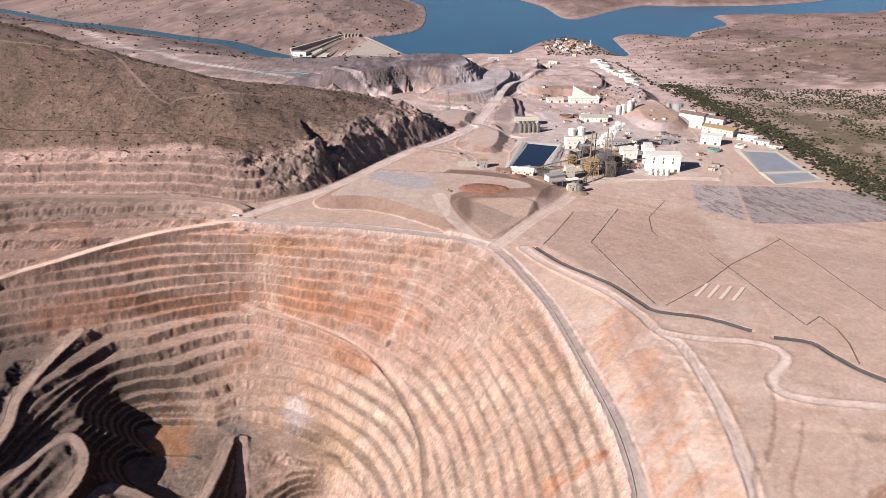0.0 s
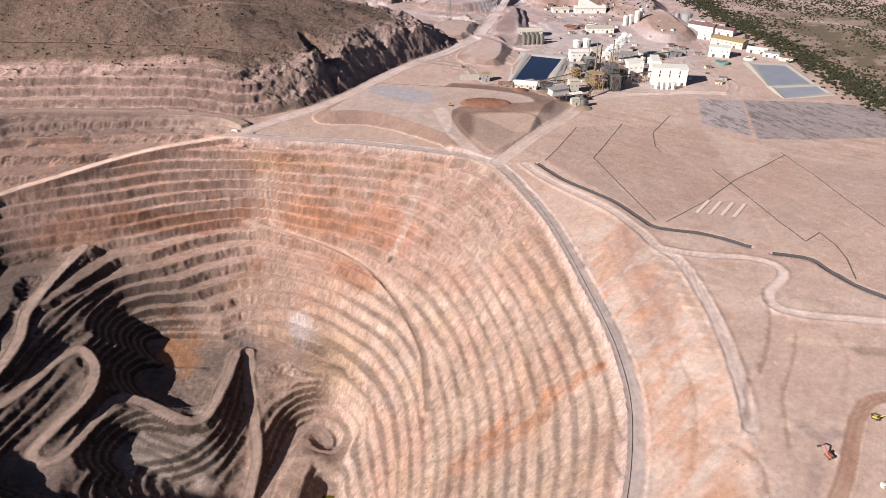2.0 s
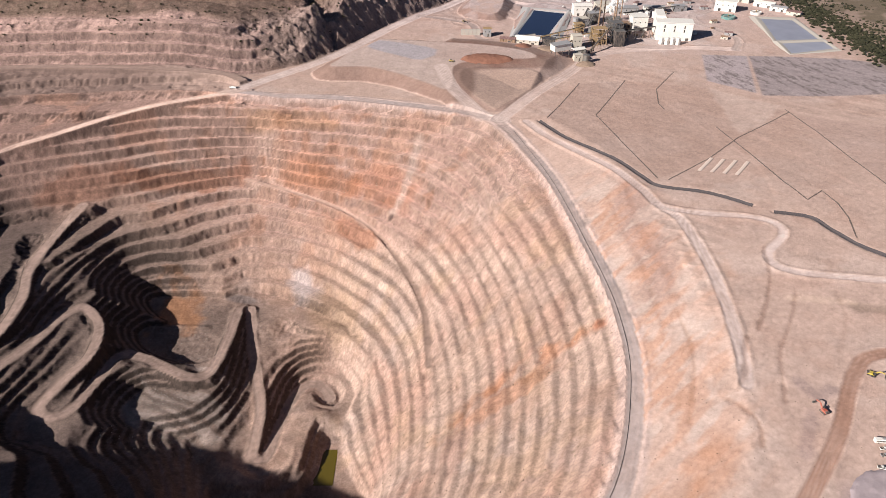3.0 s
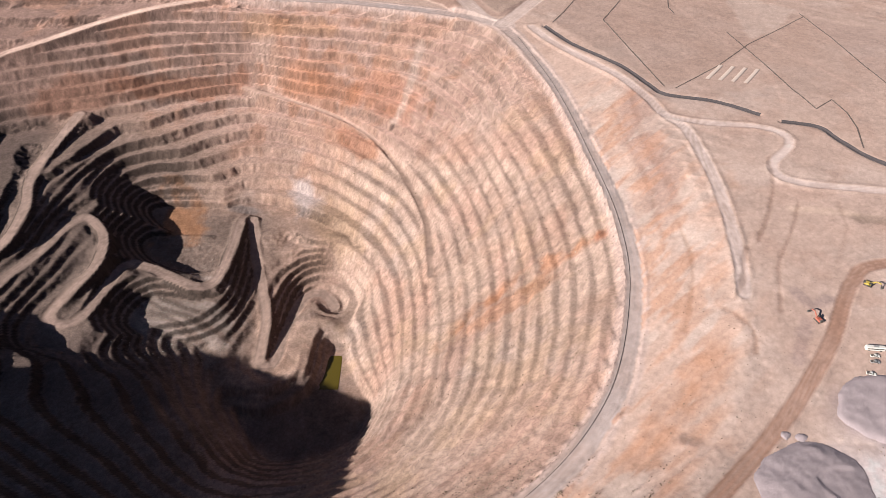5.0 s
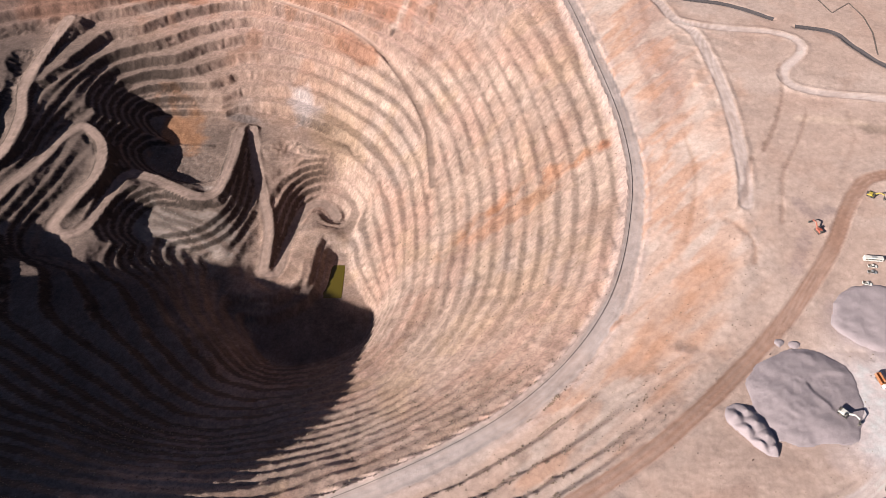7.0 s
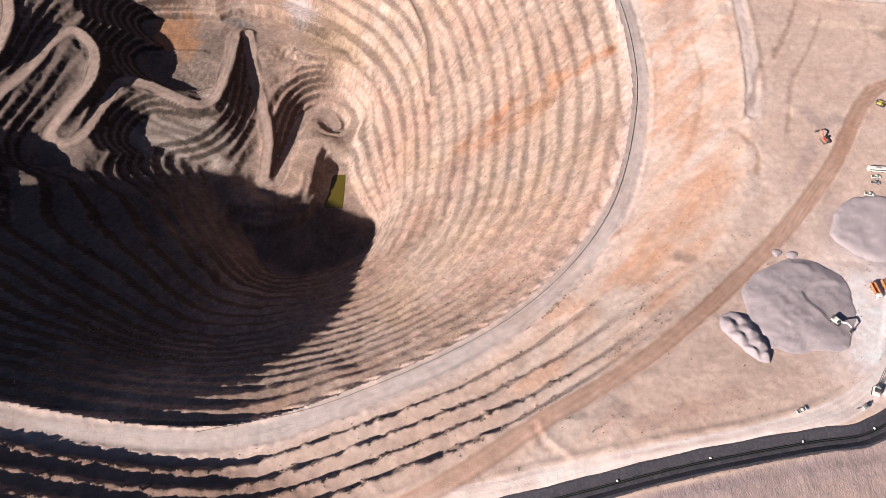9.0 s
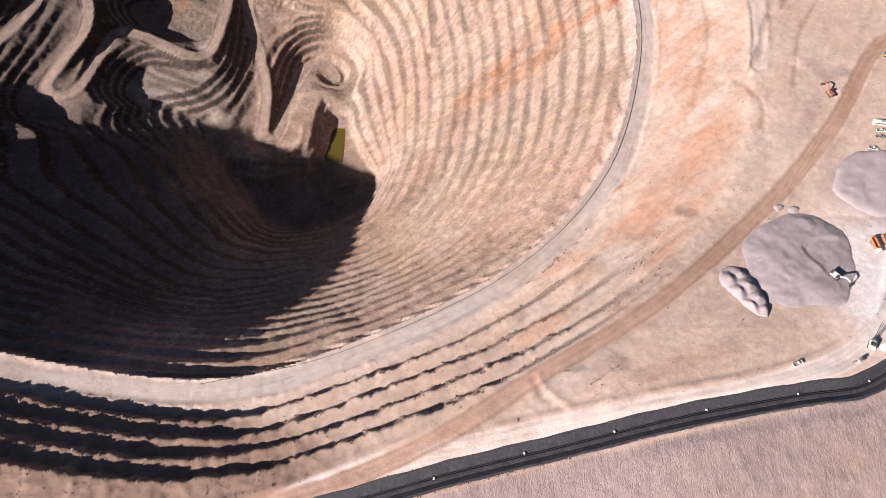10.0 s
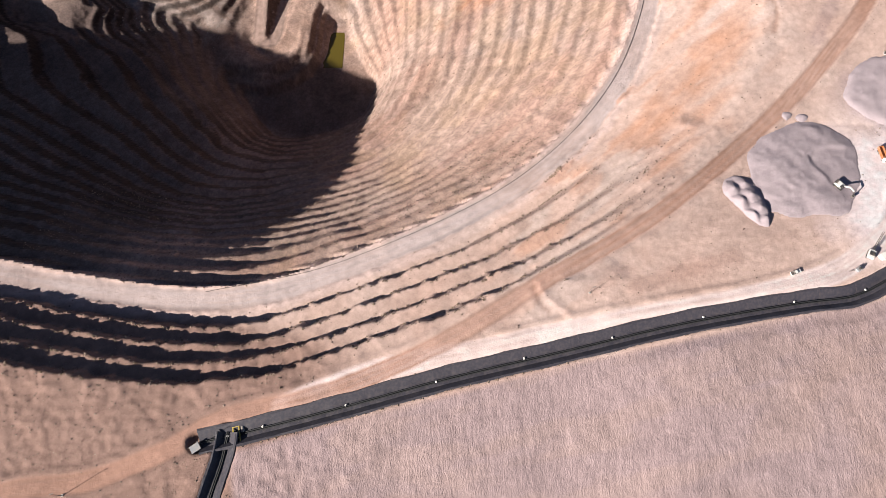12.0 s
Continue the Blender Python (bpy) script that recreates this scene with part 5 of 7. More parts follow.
def loose(name, colour, spread=0.3, size=0.6):
    m = earth(name, size, 0.35, spread, broad=0.1)
    t = m.node_tree
    at = next(n for n in t.nodes if n.bl_idname == "ShaderNodeAttribute")
    rgb = t.nodes.new("ShaderNodeRGB")
    rgb.outputs[0].default_value = (*[0.5 * c for c in colour], 1)
    for link in list(at.outputs["Color"].links):
        t.links.new(rgb.outputs[0], link.to_socket)
    t.nodes.remove(at)
    return m


GRAVEL, RED_HEAP, BROWN_HEAP = loose("grey_gravel", (0.54, 0.44, 0.465), 0.14, 0.9), loose("red_ore_heap", (0.36, 0.17, 0.12)), loose("brown_ore_heap", (0.42, 0.3, 0.23))
pile("gravel_stockpile", "large flat mauve-grey gravel stockpile with a dug edge",
     [(150, 178), (160, 190), (184, 202), (204, 194), (208, 175), (198, 150), (192, 144), (165, 143), (154, 152)], 3.4, GRAVEL, 2.2, 0.8, 1.0, 11,
     [(184, 178), (188, 168), (200, 152), (214, 146), (214, 178), (196, 184)])
pile("gravel_stockpile", "smaller lumpy grey gravel heap with steep tipped faces", [(136, 160), (143, 167), (152, 163), (157, 146), (155, 137), (145, 142)], 5.5, GRAVEL, 0.9, 1.8, 0.6, 23, None,
     [(141, 158, 4.6), (147, 161, 4.2), (149, 154, 5.6), (144, 151, 5.0), (152, 147, 5.2), (148, 143, 4.4), (154, 141, 3.8)])
pile("gravel_stockpile", "low mauve-grey gravel spread beside the dirt track", [(212, 218), (226, 240), (252, 245), (262, 226), (240, 200), (222, 204)], 1.6, GRAVEL, 0.8, 0.6, 1.2, 31)
for k, (x, y, r, h) in enumerate(((178, 205, 2.4, 1.6), (186, 204, 2.6, 1.5))):
    pile("tipped_load", "small tipped load of grey gravel beside the stockpile", [(x - r, y), (x, y + r), (x + 1.6 * r, y + 0.4 * r), (x, y - r)], 0.6 * h, GRAVEL, 0.9, 0.3, 0.6, 40 + k)
pile("ore_stockpile", "low red ore stockpile on the working pad", [(20, 905), (40, 925), (75, 922), (92, 905), (70, 893), (40, 892)], 4.0, RED_HEAP, 0.9, 1.2, 1.6, 51)
pile("ore_stockpile", "small brown ore heap beside the crusher", [(128, 958), (140, 972), (158, 966), (160, 950), (140, 946)], 4.5, BROWN_HEAP, 1.0, 0.8, 1.4, 53)
pile("ore_stockpile", "conical reddish ore heap under the feed shed", [(98, 966), (108, 978), (122, 972), (118, 958), (104, 957)], 4.0, RED_HEAP, 1.0, 0.6, 1.4, 55)
pile("ore_stockpile", "conical tan ore heap near the screening tower", [(178, 925), (190, 938), (206, 930), (200, 915), (184, 914)], 5.0, BROWN_HEAP, 1.2, 0.6, 1.4, 57)


# ---- vehicles ----
def wheel_set(ob, spots, r, w):
    for x, y in spots:
        bm = bmesh.new()
        tube(bm, (x - w / 2, y, r), (x + w / 2, y, r), r, sides=14)
        tyre = part("wheel", bm, RUBBER, ob)
        bm = bmesh.new()
        s = 1 if x > 0 else -1
        tube(bm, (x + s * w * 0.35, y, r), (x + s * (w / 2 + 0.03), y, r), r * 0.5, sides=10)
        part("rim", bm, STEEL, tyre)


def tipper(label, x, y, turn, tray, full=False, group=""):
    """A three-axle tipper, cab towards -y."""
    ob = thing("tipper_truck", label, "truck", x, y, None, turn, group)
    wheel_set(ob, [(s * 1.05, yy) for s in (-1, 1) for yy in (-3.2, 1.2, 2.6)], 0.52, 0.34)
    bm = bmesh.new()
    box(bm, -0.5, 0.5, -4.2, 4.2, 0.62, 0.95)
    part("chassis", bm, DARK, ob)
    bm = bmesh.new()
    box(bm, -1.22, 1.22, -4.5, -2.5, 0.75, 2.9, 0.18)
    cab = part("cab", bm, WHITE, ob, "white driver's cab")
    bm = bmesh.new()
    box(bm, -1.05, 1.05, -4.54, -4.4, 1.75, 2.6)
    part("windscreen", bm, GLASS, cab)
    bm = bmesh.new()
    o, i, z0, z1 = 1.28, 1.12, 1.0, 2.75
    box(bm, -o, o, -2.2, 4.3, z0, z0 + 0.2)
    for s in (-1, 1):
        box(bm, min(s * i, s * o), max(s * i, s * o), -2.2, 4.3, z0 + 0.2, z1)
    box(bm, -i, i, -2.2, -2.04, z0 + 0.2, z1 + 0.3)
    box(bm, -i, i, 4.14, 4.3, z0 + 0.2, z1)
    part("tray", bm, tray, ob, "open steel tipping body")
    if full:
        bm = bmesh.new()
        box(bm, -1.05, 1.05, -1.95, 4.05, 1.25, 2.3, 0.3)
        part("load", bm, RED_ORE, ob)
    return ob


def pickup(label, x, y, turn, coat, group="", z=None, length=5.2):
    ob = thing("pickup_truck", label, "pickup", x, y, z, turn, group)
    wheel_set(ob, [(s * 0.8, yy) for s in (-1, 1) for yy in (-1.6, 1.6)], 0.38, 0.26)
    bm = bmesh.new()
    h = length / 2
    box(bm, -0.92, 0.92, -h, h, 0.45, 1.0, 0.1)
    part("body", bm, coat, ob)
    bm = bmesh.new()
    v = [bm.verts.new(p) for p in ((-0.86, -1.1, 1.0), (0.86, -1.1, 1.0), (0.86, 1.0, 1.0), (-0.86, 1.0, 1.0), (-0.72, -0.5, 1.72), (0.72, -0.5, 1.72), (0.72, 0.8, 1.72), (-0.72, 0.8, 1.72))]
    for f in ((3, 2, 1, 0), (4, 5, 6, 7), (0, 1, 5, 4), (1, 2, 6, 5), (2, 3, 7, 6), (3, 0, 4, 7)):
        bm.faces.new([v[i] for i in f])
    cab = part("cabin", bm, GLASS, ob)
    bm = bmesh.new()
    box(bm, -0.74, 0.74, -0.52, 0.82, 1.72, 1.8, 0.03)
    part("roof", bm, coat, cab)
    bm = bmesh.new()
    box(bm, -0.78, 0.78, 1.15, h - 0.12, 0.96, 1.03)
    part("load_bed", bm, DARK, ob)
    return ob


def bus(label, x, y, turn, length=11.0):
    ob = thing("bus", label, "bus", x, y, None, turn, "vehicles parked in the yard")
    wheel_set(ob, [(s * 1.1, yy) for s in (-1, 1) for yy in (-length * 0.3, length * 0.3)], 0.48, 0.3)
    bm = bmesh.new()
    box(bm, -1.25, 1.25, -length / 2, length / 2, 0.45, 3.0, 0.2)
    body = part("body", bm, WHITE, ob)
    for s in (-1, 1):
        for k in range(6):
            bm = bmesh.new()
            y0 = -length / 2 + 0.9 + k * (length - 1.5) / 6
            box(bm, min(s * 1.2, s * 1.28), max(s * 1.2, s * 1.28), y0, y0 + (length - 1.5) / 6 - 0.2, 1.6, 2.5)
            part("window", bm, GLASS, body)
    bm = bmesh.new()
    box(bm, -0.7, 0.7, -1.5, 1.5, 3.0, 3.3, 0.1)
    part("roof_unit", bm, GREY, body)
    return ob


def excavator(label, x, y, turn, coat, lift=0.0, group=""):
    ob = thing("excavator", label, "excavator", x, y, ground_z(x, y) + lift, turn, group)
    for s in (-1, 1):
        bm = bmesh.new()
        for y0 in (-1.9, 1.9):
            tube(bm, (s * 1.35 - 0.32, y0, 0.5), (s * 1.35 + 0.32, y0, 0.5), 0.5, sides=12)
        box(bm, s * 1.35 - 0.3, s * 1.35 + 0.3, -1.9, 1.9, 0.02, 1.0)
        part("track", bm, RUBBER, ob)
    bm = bmesh.new()
    box(bm, -1.45, 1.45, -1.6, 2.5, 1.1, 2.3, 0.15)
    house = part("house", bm, coat, ob)
    bm = bmesh.new()
    box(bm, -1.45, -0.4, -2.0, -0.4, 1.2, 3.1, 0.1)
    part("cab", bm, GLASS, house)
    bm = bmesh.new()
    box(bm, -1.4, 1.4, 1.6, 2.9, 1.2, 2.5, 0.2)
    part("counterweight", bm, DARK, house)
    joints = [(0.35, -1.3, 1.8), (0.35, -4.2, 4.6), (0.35, -6.8, 3.9), (0.35, -7.8, 1.2)]
    bm = bmesh.new()
    bar(bm, joints[0], joints[1], 0.5, 0.7), bar(bm, joints[1], joints[2], 0.45, 0.6)
    part("boom", bm, coat, ob)
    bm = bmesh.new()
    bar(bm, joints[2], joints[3], 0.4, 0.5)
    part("stick", bm, DARK, ob)
    bm = bmesh.new()
    v = [bm.verts.new(p) for p in ((-0.4, -7.4, 1.4), (1.1, -7.4, 1.4), (1.1, -8.6, 1.3), (-0.4, -8.6, 1.3), (-0.4, -7.5, 0.3), (1.1, -7.5, 0.3), (1.1, -8.2, 0.2), (-0.4, -8.2, 0.2))]
    for f in ((4, 5, 6, 7), (0, 1, 5, 4), (1, 2, 6, 5), (2, 3, 7, 6), (3, 0, 4, 7)):
        bm.faces.new([v[i] for i in f])
    part("bucket", bm, STEEL, ob)
    return ob


def loader(label, x, y, turn, coat):
    ob = thing("wheel_loader", label, "loader", x, y, None, turn)
    wheel_set(ob, [(s * 1.1, yy) for s in (-1, 1) for yy in (-1.6, 1.6)], 0.8, 0.6)
    bm = bmesh.new()
    box(bm, -1.0, 1.0, 0.2, 3.2, 0.9, 2.2, 0.15)
    box(bm, -0.6, 0.6, -2.0, 0.2, 0.8, 1.4)
    body = part("body", bm, coat, ob)
    bm = bmesh.new()
    box(bm, -0.8, 0.8, -0.5, 1.0, 2.2, 3.4, 0.1)
    part("cab", bm, GLASS, body)
    for s in (-0.7, 0.7):
        bm = bmesh.new()
        bar(bm, (s, -0.4, 1.8), (s, -3.4, 0.8), 0.25, 0.4)
        part("lift_arm", bm, coat, ob)
    bm = bmesh.new()
    box(bm, -1.5, 1.5, -4.4, -3.3, 0.2, 0.35)
    box(bm, -1.5, 1.5, -3.45, -3.3, 0.35, 1.4)
    part("bucket", bm, STEEL, ob)
    return ob


tipper("orange tipper truck with white cab and empty tray", 222, 180, 8, ORANGE, False, "tipper trucks in the yard")
tipper("orange tipper truck loaded with reddish rock in the yard", 228.5, 182, 8, ORANGE, True, "tipper trucks in the yard")
tipper("orange tipper truck with white cab at the end of the row", 235, 184, 8, ORANGE, False, "tipper trucks in the yard")
excavator("white and black excavator digging at the gravel stockpile", 194, 160, 42, WHITE, 1.6)
pickup("white pickup with dark load bed driving on the dusty road", 162, 112, 112, WHITE)
bus("long white bus parked in the dusty yard", 252, 264, 85)
pickup("white van parked beside the bus", 250, 259, 85, WHITE, "vehicles parked in the yard")
pickup("grey pickup parked beside the bus", 248, 254.5, 85, GREY, "vehicles parked in the yard")
pickup("white pickup parked alone in the yard", 242, 246, 75, WHITE, "vehicles parked in the yard")
excavator("yellow excavator standing by the track bend", 272, 318, 60, YELLOW)
tipper("white haul truck driving where the roads meet above the pit", -266, 831, 78, WHITE)
loader("dark wheel loader on the pale working pad", 8, 897, 70, YELLOW)
pickup("white pickup on the far haul road", 60, 1335, 20, WHITE)
excavator("red crawler machine standing beside mauve spoil heaps", 228, 287, 200, paint("red_paint", (0.5, 0.09, 0.05), 0.5))
excavator("ochre excavator on the bench of the far terraces", 30, 1130, 40, OCHRE)

# drill rig and pump by the trench end
rig = thing("drill_rig", "white drill rig with raised dark lattice mast by the trench end", "drill rig", 200, 122, None, -28)
for s in (-1, 1):
    bm = bmesh.new()
    box(bm, s * 1.3 - 0.3, s * 1.3 + 0.3, -2.2, 2.2, 0.02, 0.95, 0.2)
    part("track", bm, RUBBER, rig)
bm = bmesh.new()
box(bm, -1.5, 1.5, -2.4, 2.0, 1.0, 2.6, 0.15)
part("body", bm, WHITE, rig)
bm = bmesh.new()
box(bm, -1.3, 1.3, -1.2, 0.8, 2.6, 3.0, 0.1)
part("engine_cover", bm, DARK, rig)
bm = bmesh.new()
for a, b in ((-0.35, -0.35), (0.35, -0.35), (0.35, 0.35), (-0.35, 0.35)):
    bar(bm, (a, 2.2 + b, 2.2), (a, 10.5 + b * 0.6, 6.6), 0.16)
for k in range(7):
    y, z = 2.4 + 1.16 * k, 2.3 + 0.61 * k
    bar(bm, (-0.35, y, z), (0.35, y + 0.6, z + 0.3), 0.1)
    bar(bm, (0.35, y - 0.3, z), (-0.35, y + 0.3, z + 0.3), 0.1)
part("mast", bm, RUBBER, rig, "dark lattice mast")
pump = thing("pump_unit", "dark pump skid with hoses beside the drill rig", "pump", 192, 114, None, 30)
bm = bmesh.new()
box(bm, -1.4, 1.4, -1.0, 1.0, 0.15, 1.6, 0.15)
part("housing", bm, GREY, pump)
bm = bmesh.new()
tube(bm, (0.3, 0, 1.5), (0.3, 0, 2.6), 0.6)
part("hopper", bm, DARK, pump)
bm = bmesh.new()
bar(bm, (-1.3, 0.4, 1.0), (-4.2, 1.4, 0.5), 0.18)
part("hose", bm, RUBBER, pump)
shed("site_cabin", "small flat white site cabin beside the drill rig", "cabin", 206, 121, 5.0, 2.8, 2.4, 25, WHITE, WHITE, 0, 1, 1)
shed("site_cabin", "grey site cabin at the edge of the dusty yard", "cabin", 283, 300, 9.0, 6.0, 3.2, 20, GREY, GREY, 0, 1, 2)


# ---- the processing plant ----
def tank(name, label, x, y, r, h, coat, cone=0.12, group="", z=None, sides=20):
    ob = thing(name, label, "tank", x, y, z, 0, group)
    bm = bmesh.new()
    tube(bm, (0, 0, -1.5), (0, 0, h), r, sides=sides)
    part("shell", bm, coat, ob, smooth=False)
    bm = bmesh.new()
    tube(bm, (0, 0, h + 0.01), (0, 0, h + cone * r * 2), r * 1.02, r * 0.12, sides)
    part("roof", bm, coat, ob)
    bm = bmesh.new()
    for s in (-0.25, 0.25):
        bar(bm, (s, -r - 0.15, 0), (s, -r - 0.15, h + 0.6), 0.1)
    for k in range(max(3, int(h / 1.2))):
        bar(bm, (-0.25, -r - 0.15, 0.5 + 1.2 * k), (0.25, -r - 0.15, 0.5 + 1.2 * k), 0.08)
    part("ladder", bm, STEEL, ob)
    return ob


def conveyor(label, p, q, width, coat, legs=3):
    """A belt gallery on trestles from p to q, heights over the ground."""
    zp, zq = ground_z(*p[:2]), ground_z(*q[:2])
    a, b = Vector((p[0], p[1], zp + p[2])), Vector((q[0], q[1], zq + q[2]))
    ob = thing("conveyor", label, "conveyor", a.x, a.y, zp)
    o = Vector((a.x, a.y, zp))
    bm = bmesh.new()
    bar(bm, a - o, b - o, width, 0.9)
    part("gallery", bm, coat, ob)
    bm = bmesh.new()
    up = Vector((0, 0, 0.75))
    bar(bm, a - o + up, b - o + up, width * 0.6, 0.3)
    part("belt", bm, RUBBER, ob)
    side = (b - a).cross(Vector((0, 0, 1))).normalized() * width * 0.5
    for k in range(legs):
        t = (k + 0.8) / (legs + 0.4)
        c = a.lerp(b, t)
        g = ground_z(c.x, c.y)
        if c.z - g < 1.0:
            continue
        bm = bmesh.new()
        for s in (-1, 1):
            bar(bm, Vector((c.x, c.y, g - 0.5)) + side * 1.5 * s - o, c + side * s - o, 0.5)
        bar(bm, Vector((c.x, c.y, (g + c.z) / 2)) + side * 1.2 - o, Vector((c.x, c.y, (g + c.z) / 2)) - side * 1.2 - o, 0.35)
        part("trestle", bm, coat, ob)
    return ob


def frame_tower(label, x, y, w, d, h, floors, coat, turn=0.0):
    """An open steel frame with decks, braces and vessels."""
    ob = thing("process_tower", label, "steel tower", x, y, None, turn, "process towers")
    nx, nyy = max(2, round(w / 6) + 1), max(2, round(d / 6) + 1)
    for i in range(nx):
        for j in range(nyy):
            if 0 < i < nx - 1 and 0 < j < nyy - 1:
                continue
            bm = bmesh.new()
            cx, cy = -w / 2 + w * i / (nx - 1), -d / 2 + d * j / (nyy - 1)
            bar(bm, (cx, cy, -1), (cx, cy, h), 0.6)
            part("column", bm, coat, ob)
    for k in range(1, floors + 1):
        z = h * k / floors
        bm = bmesh.new()
        box(bm, -w / 2, w / 2, -d / 2, d / 2, z - 0.35, z)
        for s in (-1, 1):
            bar(bm, (-w / 2, s * d / 2, z + 1.1), (w / 2, s * d / 2, z + 1.1), 0.15)
        part("deck", bm, coat, ob)
        bm = bmesh.new()
        bar(bm, (-w / 2, -d / 2, z - h / floors), (w / 2, -d / 2, z), 0.3), bar(bm, (w / 2, -d / 2, z - h / floors), (-w / 2, -d / 2, z), 0.3)
        part("brace", bm, coat, ob)
    return ob


def stack(label, x, y, r, h, coat):
    ob = thing("chimney", label, "chimney", x, y, None, 0, "plant chimneys")
    bm = bmesh.new()
    tube(bm, (0, 0, -1), (0, 0, h), r, r * 0.75, 12)
    part("flue", bm, coat, ob)
    bm = bmesh.new()
    tube(bm, (0, 0, h * 0.72), (0, 0, h * 0.72 + 0.5), r * 1.5, sides=12)
    part("platform", bm, coat, ob)
    bm = bmesh.new()
    tube(bm, (0, 0, h - 0.6), (0, 0, h + 0.1), r * 0.85, sides=12)
    part("rim", bm, DARK, ob)
    return ob


# the tall white mill hall with three slotted windows, and its silos
mill = thing("mill_building", "tall white sheet-metal mill hall with slotted windows", "building", 342, 1045, None, -8)
bm = bmesh.new()
box(bm, -26, 26, -11, 11, -3, 26)
part("wall", bm, WHITE, mill)
bm = bmesh.new()
box(bm, -26.8, 26.8, -11.8, 11.8, 26.02, 27.0)
part("roof", bm, WHITE, mill)
for k in (-14.5, 0, 14.5):
    for z in (13, 18.5):
        bm = bmesh.new()
        box(bm, k - 0.9, k + 0.9, -11.12, -10.8, z, z + 4.2)
        part("window", bm, GLASS, mill)
for k in (-18, 20):
    bm = bmesh.new()
    box(bm, k - 2, k + 2, -11.12, -10.8, 0.05, 4.5)
    part("door", bm, DARK, mill)
bm = bmesh.new()
v = [bm.verts.new(p) for p in ((-25, 11.2, 15), (-4, 11.2, 15), (-4, 46, 15), (-25, 46, 15), (-25, 11.2, 30), (-12, 11.2, 30), (-12, 46, 30), (-25, 46, 30))]
for f in ((3, 2, 1, 0), (4, 5, 6, 7), (0, 1, 5, 4), (1, 2, 6, 5), (2, 3, 7, 6), (3, 0, 4, 7)):
    bm.faces.new([v[i] for i in f])
box(bm, -25, -4, 11.2, 46, -3, 15)
part("rear_wing", bm, WHITE, mill)
for k, (x, y) in enumerate(((319, 1019), (327, 1018), (335, 1017), (343, 1016))):
    tank("silo", "short round white silo in front of the mill hall", x, y, 3.6, 9.5, WHITE, 0.1, "white silos by the mill")

# the dark process pond in its pale liner
pond_rim = BASINS[0]


def basin(label, pts, fill, border, wide, drop, liner, category="pond"):
    c = Vector((sum(p[0] for p in pts) / 4, sum(p[1] for p in pts) / 4, 0))
    zz = max(ground_z(p[0] * 1.1 - 0.1 * c.x, p[1] * 1.1 - 0.1 * c.y) for p in pts) + 0.4
    ob = thing("lined_pond", label, category, c.x, c.y, zz)
    bm = bmesh.new()
    rings = []
    for grow, h in ((wide * 1.9, -2.5), (wide, 0.0), (wide * 0.7, 0.0), (-1.5, -drop)):
        rings.append([bm.verts.new((p[0] - c.x + grow * math.copysign(1, p[0] - c.x), p[1] - c.y + grow * 1.4 * math.copysign(1, p[1] - c.y), h)) for p in pts])
    for a, b in zip(rings[:-1], rings[1:]):
        for k in range(4):
            bm.faces.new((a[k], a[(k + 1) % 4], b[(k + 1) % 4], b[k]))
    bm.faces.new(rings[-1])
    part("liner", bm, liner, ob)
    bm = bmesh.new()
    bm.faces.new([bm.verts.new((p[0] - c.x, p[1] - c.y, -drop * 0.8)) for p in pts])
    part("water", bm, fill, ob)
    return ob


def still(name, colour, rough=0.12):
    m = bpy.data.materials.new(name)
    m.use_nodes = True
    t, p = m.node_tree, m.node_tree.nodes["Principled BSDF"]
    co, n = t.nodes.new("ShaderNodeTexCoord"), t.nodes.new("ShaderNodeTexNoise")
    t.links.new(co.outputs["Object"], n.inputs["Vector"])
    n.inputs["Scale"].default_value = 0.05
    r = t.nodes.new("ShaderNodeValToRGB")
    r.color_ramp.elements[0].color, r.color_ramp.elements[1].color = (*[0.75 * c for c in colour], 1), (*[1.2 * c for c in colour], 1)
    t.links.new(n.outputs["Fac"], r.inputs[0]), t.links.new(r.outputs[0], p.inputs["Base Color"])
    p.inputs["Roughness"].default_value = rough
    return m


basin("dark navy process pond with a pale lined rim", pond_rim, still("dark_pond", (0.008, 0.012, 0.03)), None, 9, 2.0, PALE_LINER)
basin("large shallow grey settling pond with pale banks", BASINS[1], still("grey_pond", (0.2, 0.2, 0.24), 0.4), None, 7, 1.2, CONCRETE)
basin("smaller shallow grey settling pond with pale banks", BASINS[2], still("grey_pond_small", (0.22, 0.22, 0.26), 0.4), None, 5, 1.2, CONCRETE)

# the process block: ochre steel towers, flues, vessels
frame_tower("ochre steel process tower with open decks above the plant", 226, 1020, 20, 14, 24, 4, OCHRE, 6)
frame_tower("dark steel process tower with open decks", 252, 1030, 16, 16, 30, 5, STEEL, 6)
frame_tower("rusty steel tower crowded with pipes", 268, 1052, 18, 14, 22, 4, RUST, 4)
frame_tower("low ochre steel frame beside the pond", 205, 1075, 14, 12, 14, 3, OCHRE, 10)
frame_tower("grey steel frame around the tall flues", 262, 1090, 22, 16, 18, 3, STEEL, 6)
for x, y, r, h in ((240, 1095, 1.3, 48), (248, 1100, 1.1, 44), (266, 1098, 1.4, 52), (272, 1092, 1.1, 46), (258, 1075, 1.0, 40)):
    stack("tall rusty steel flue rising from the process block", x, y, r, h, RUST)
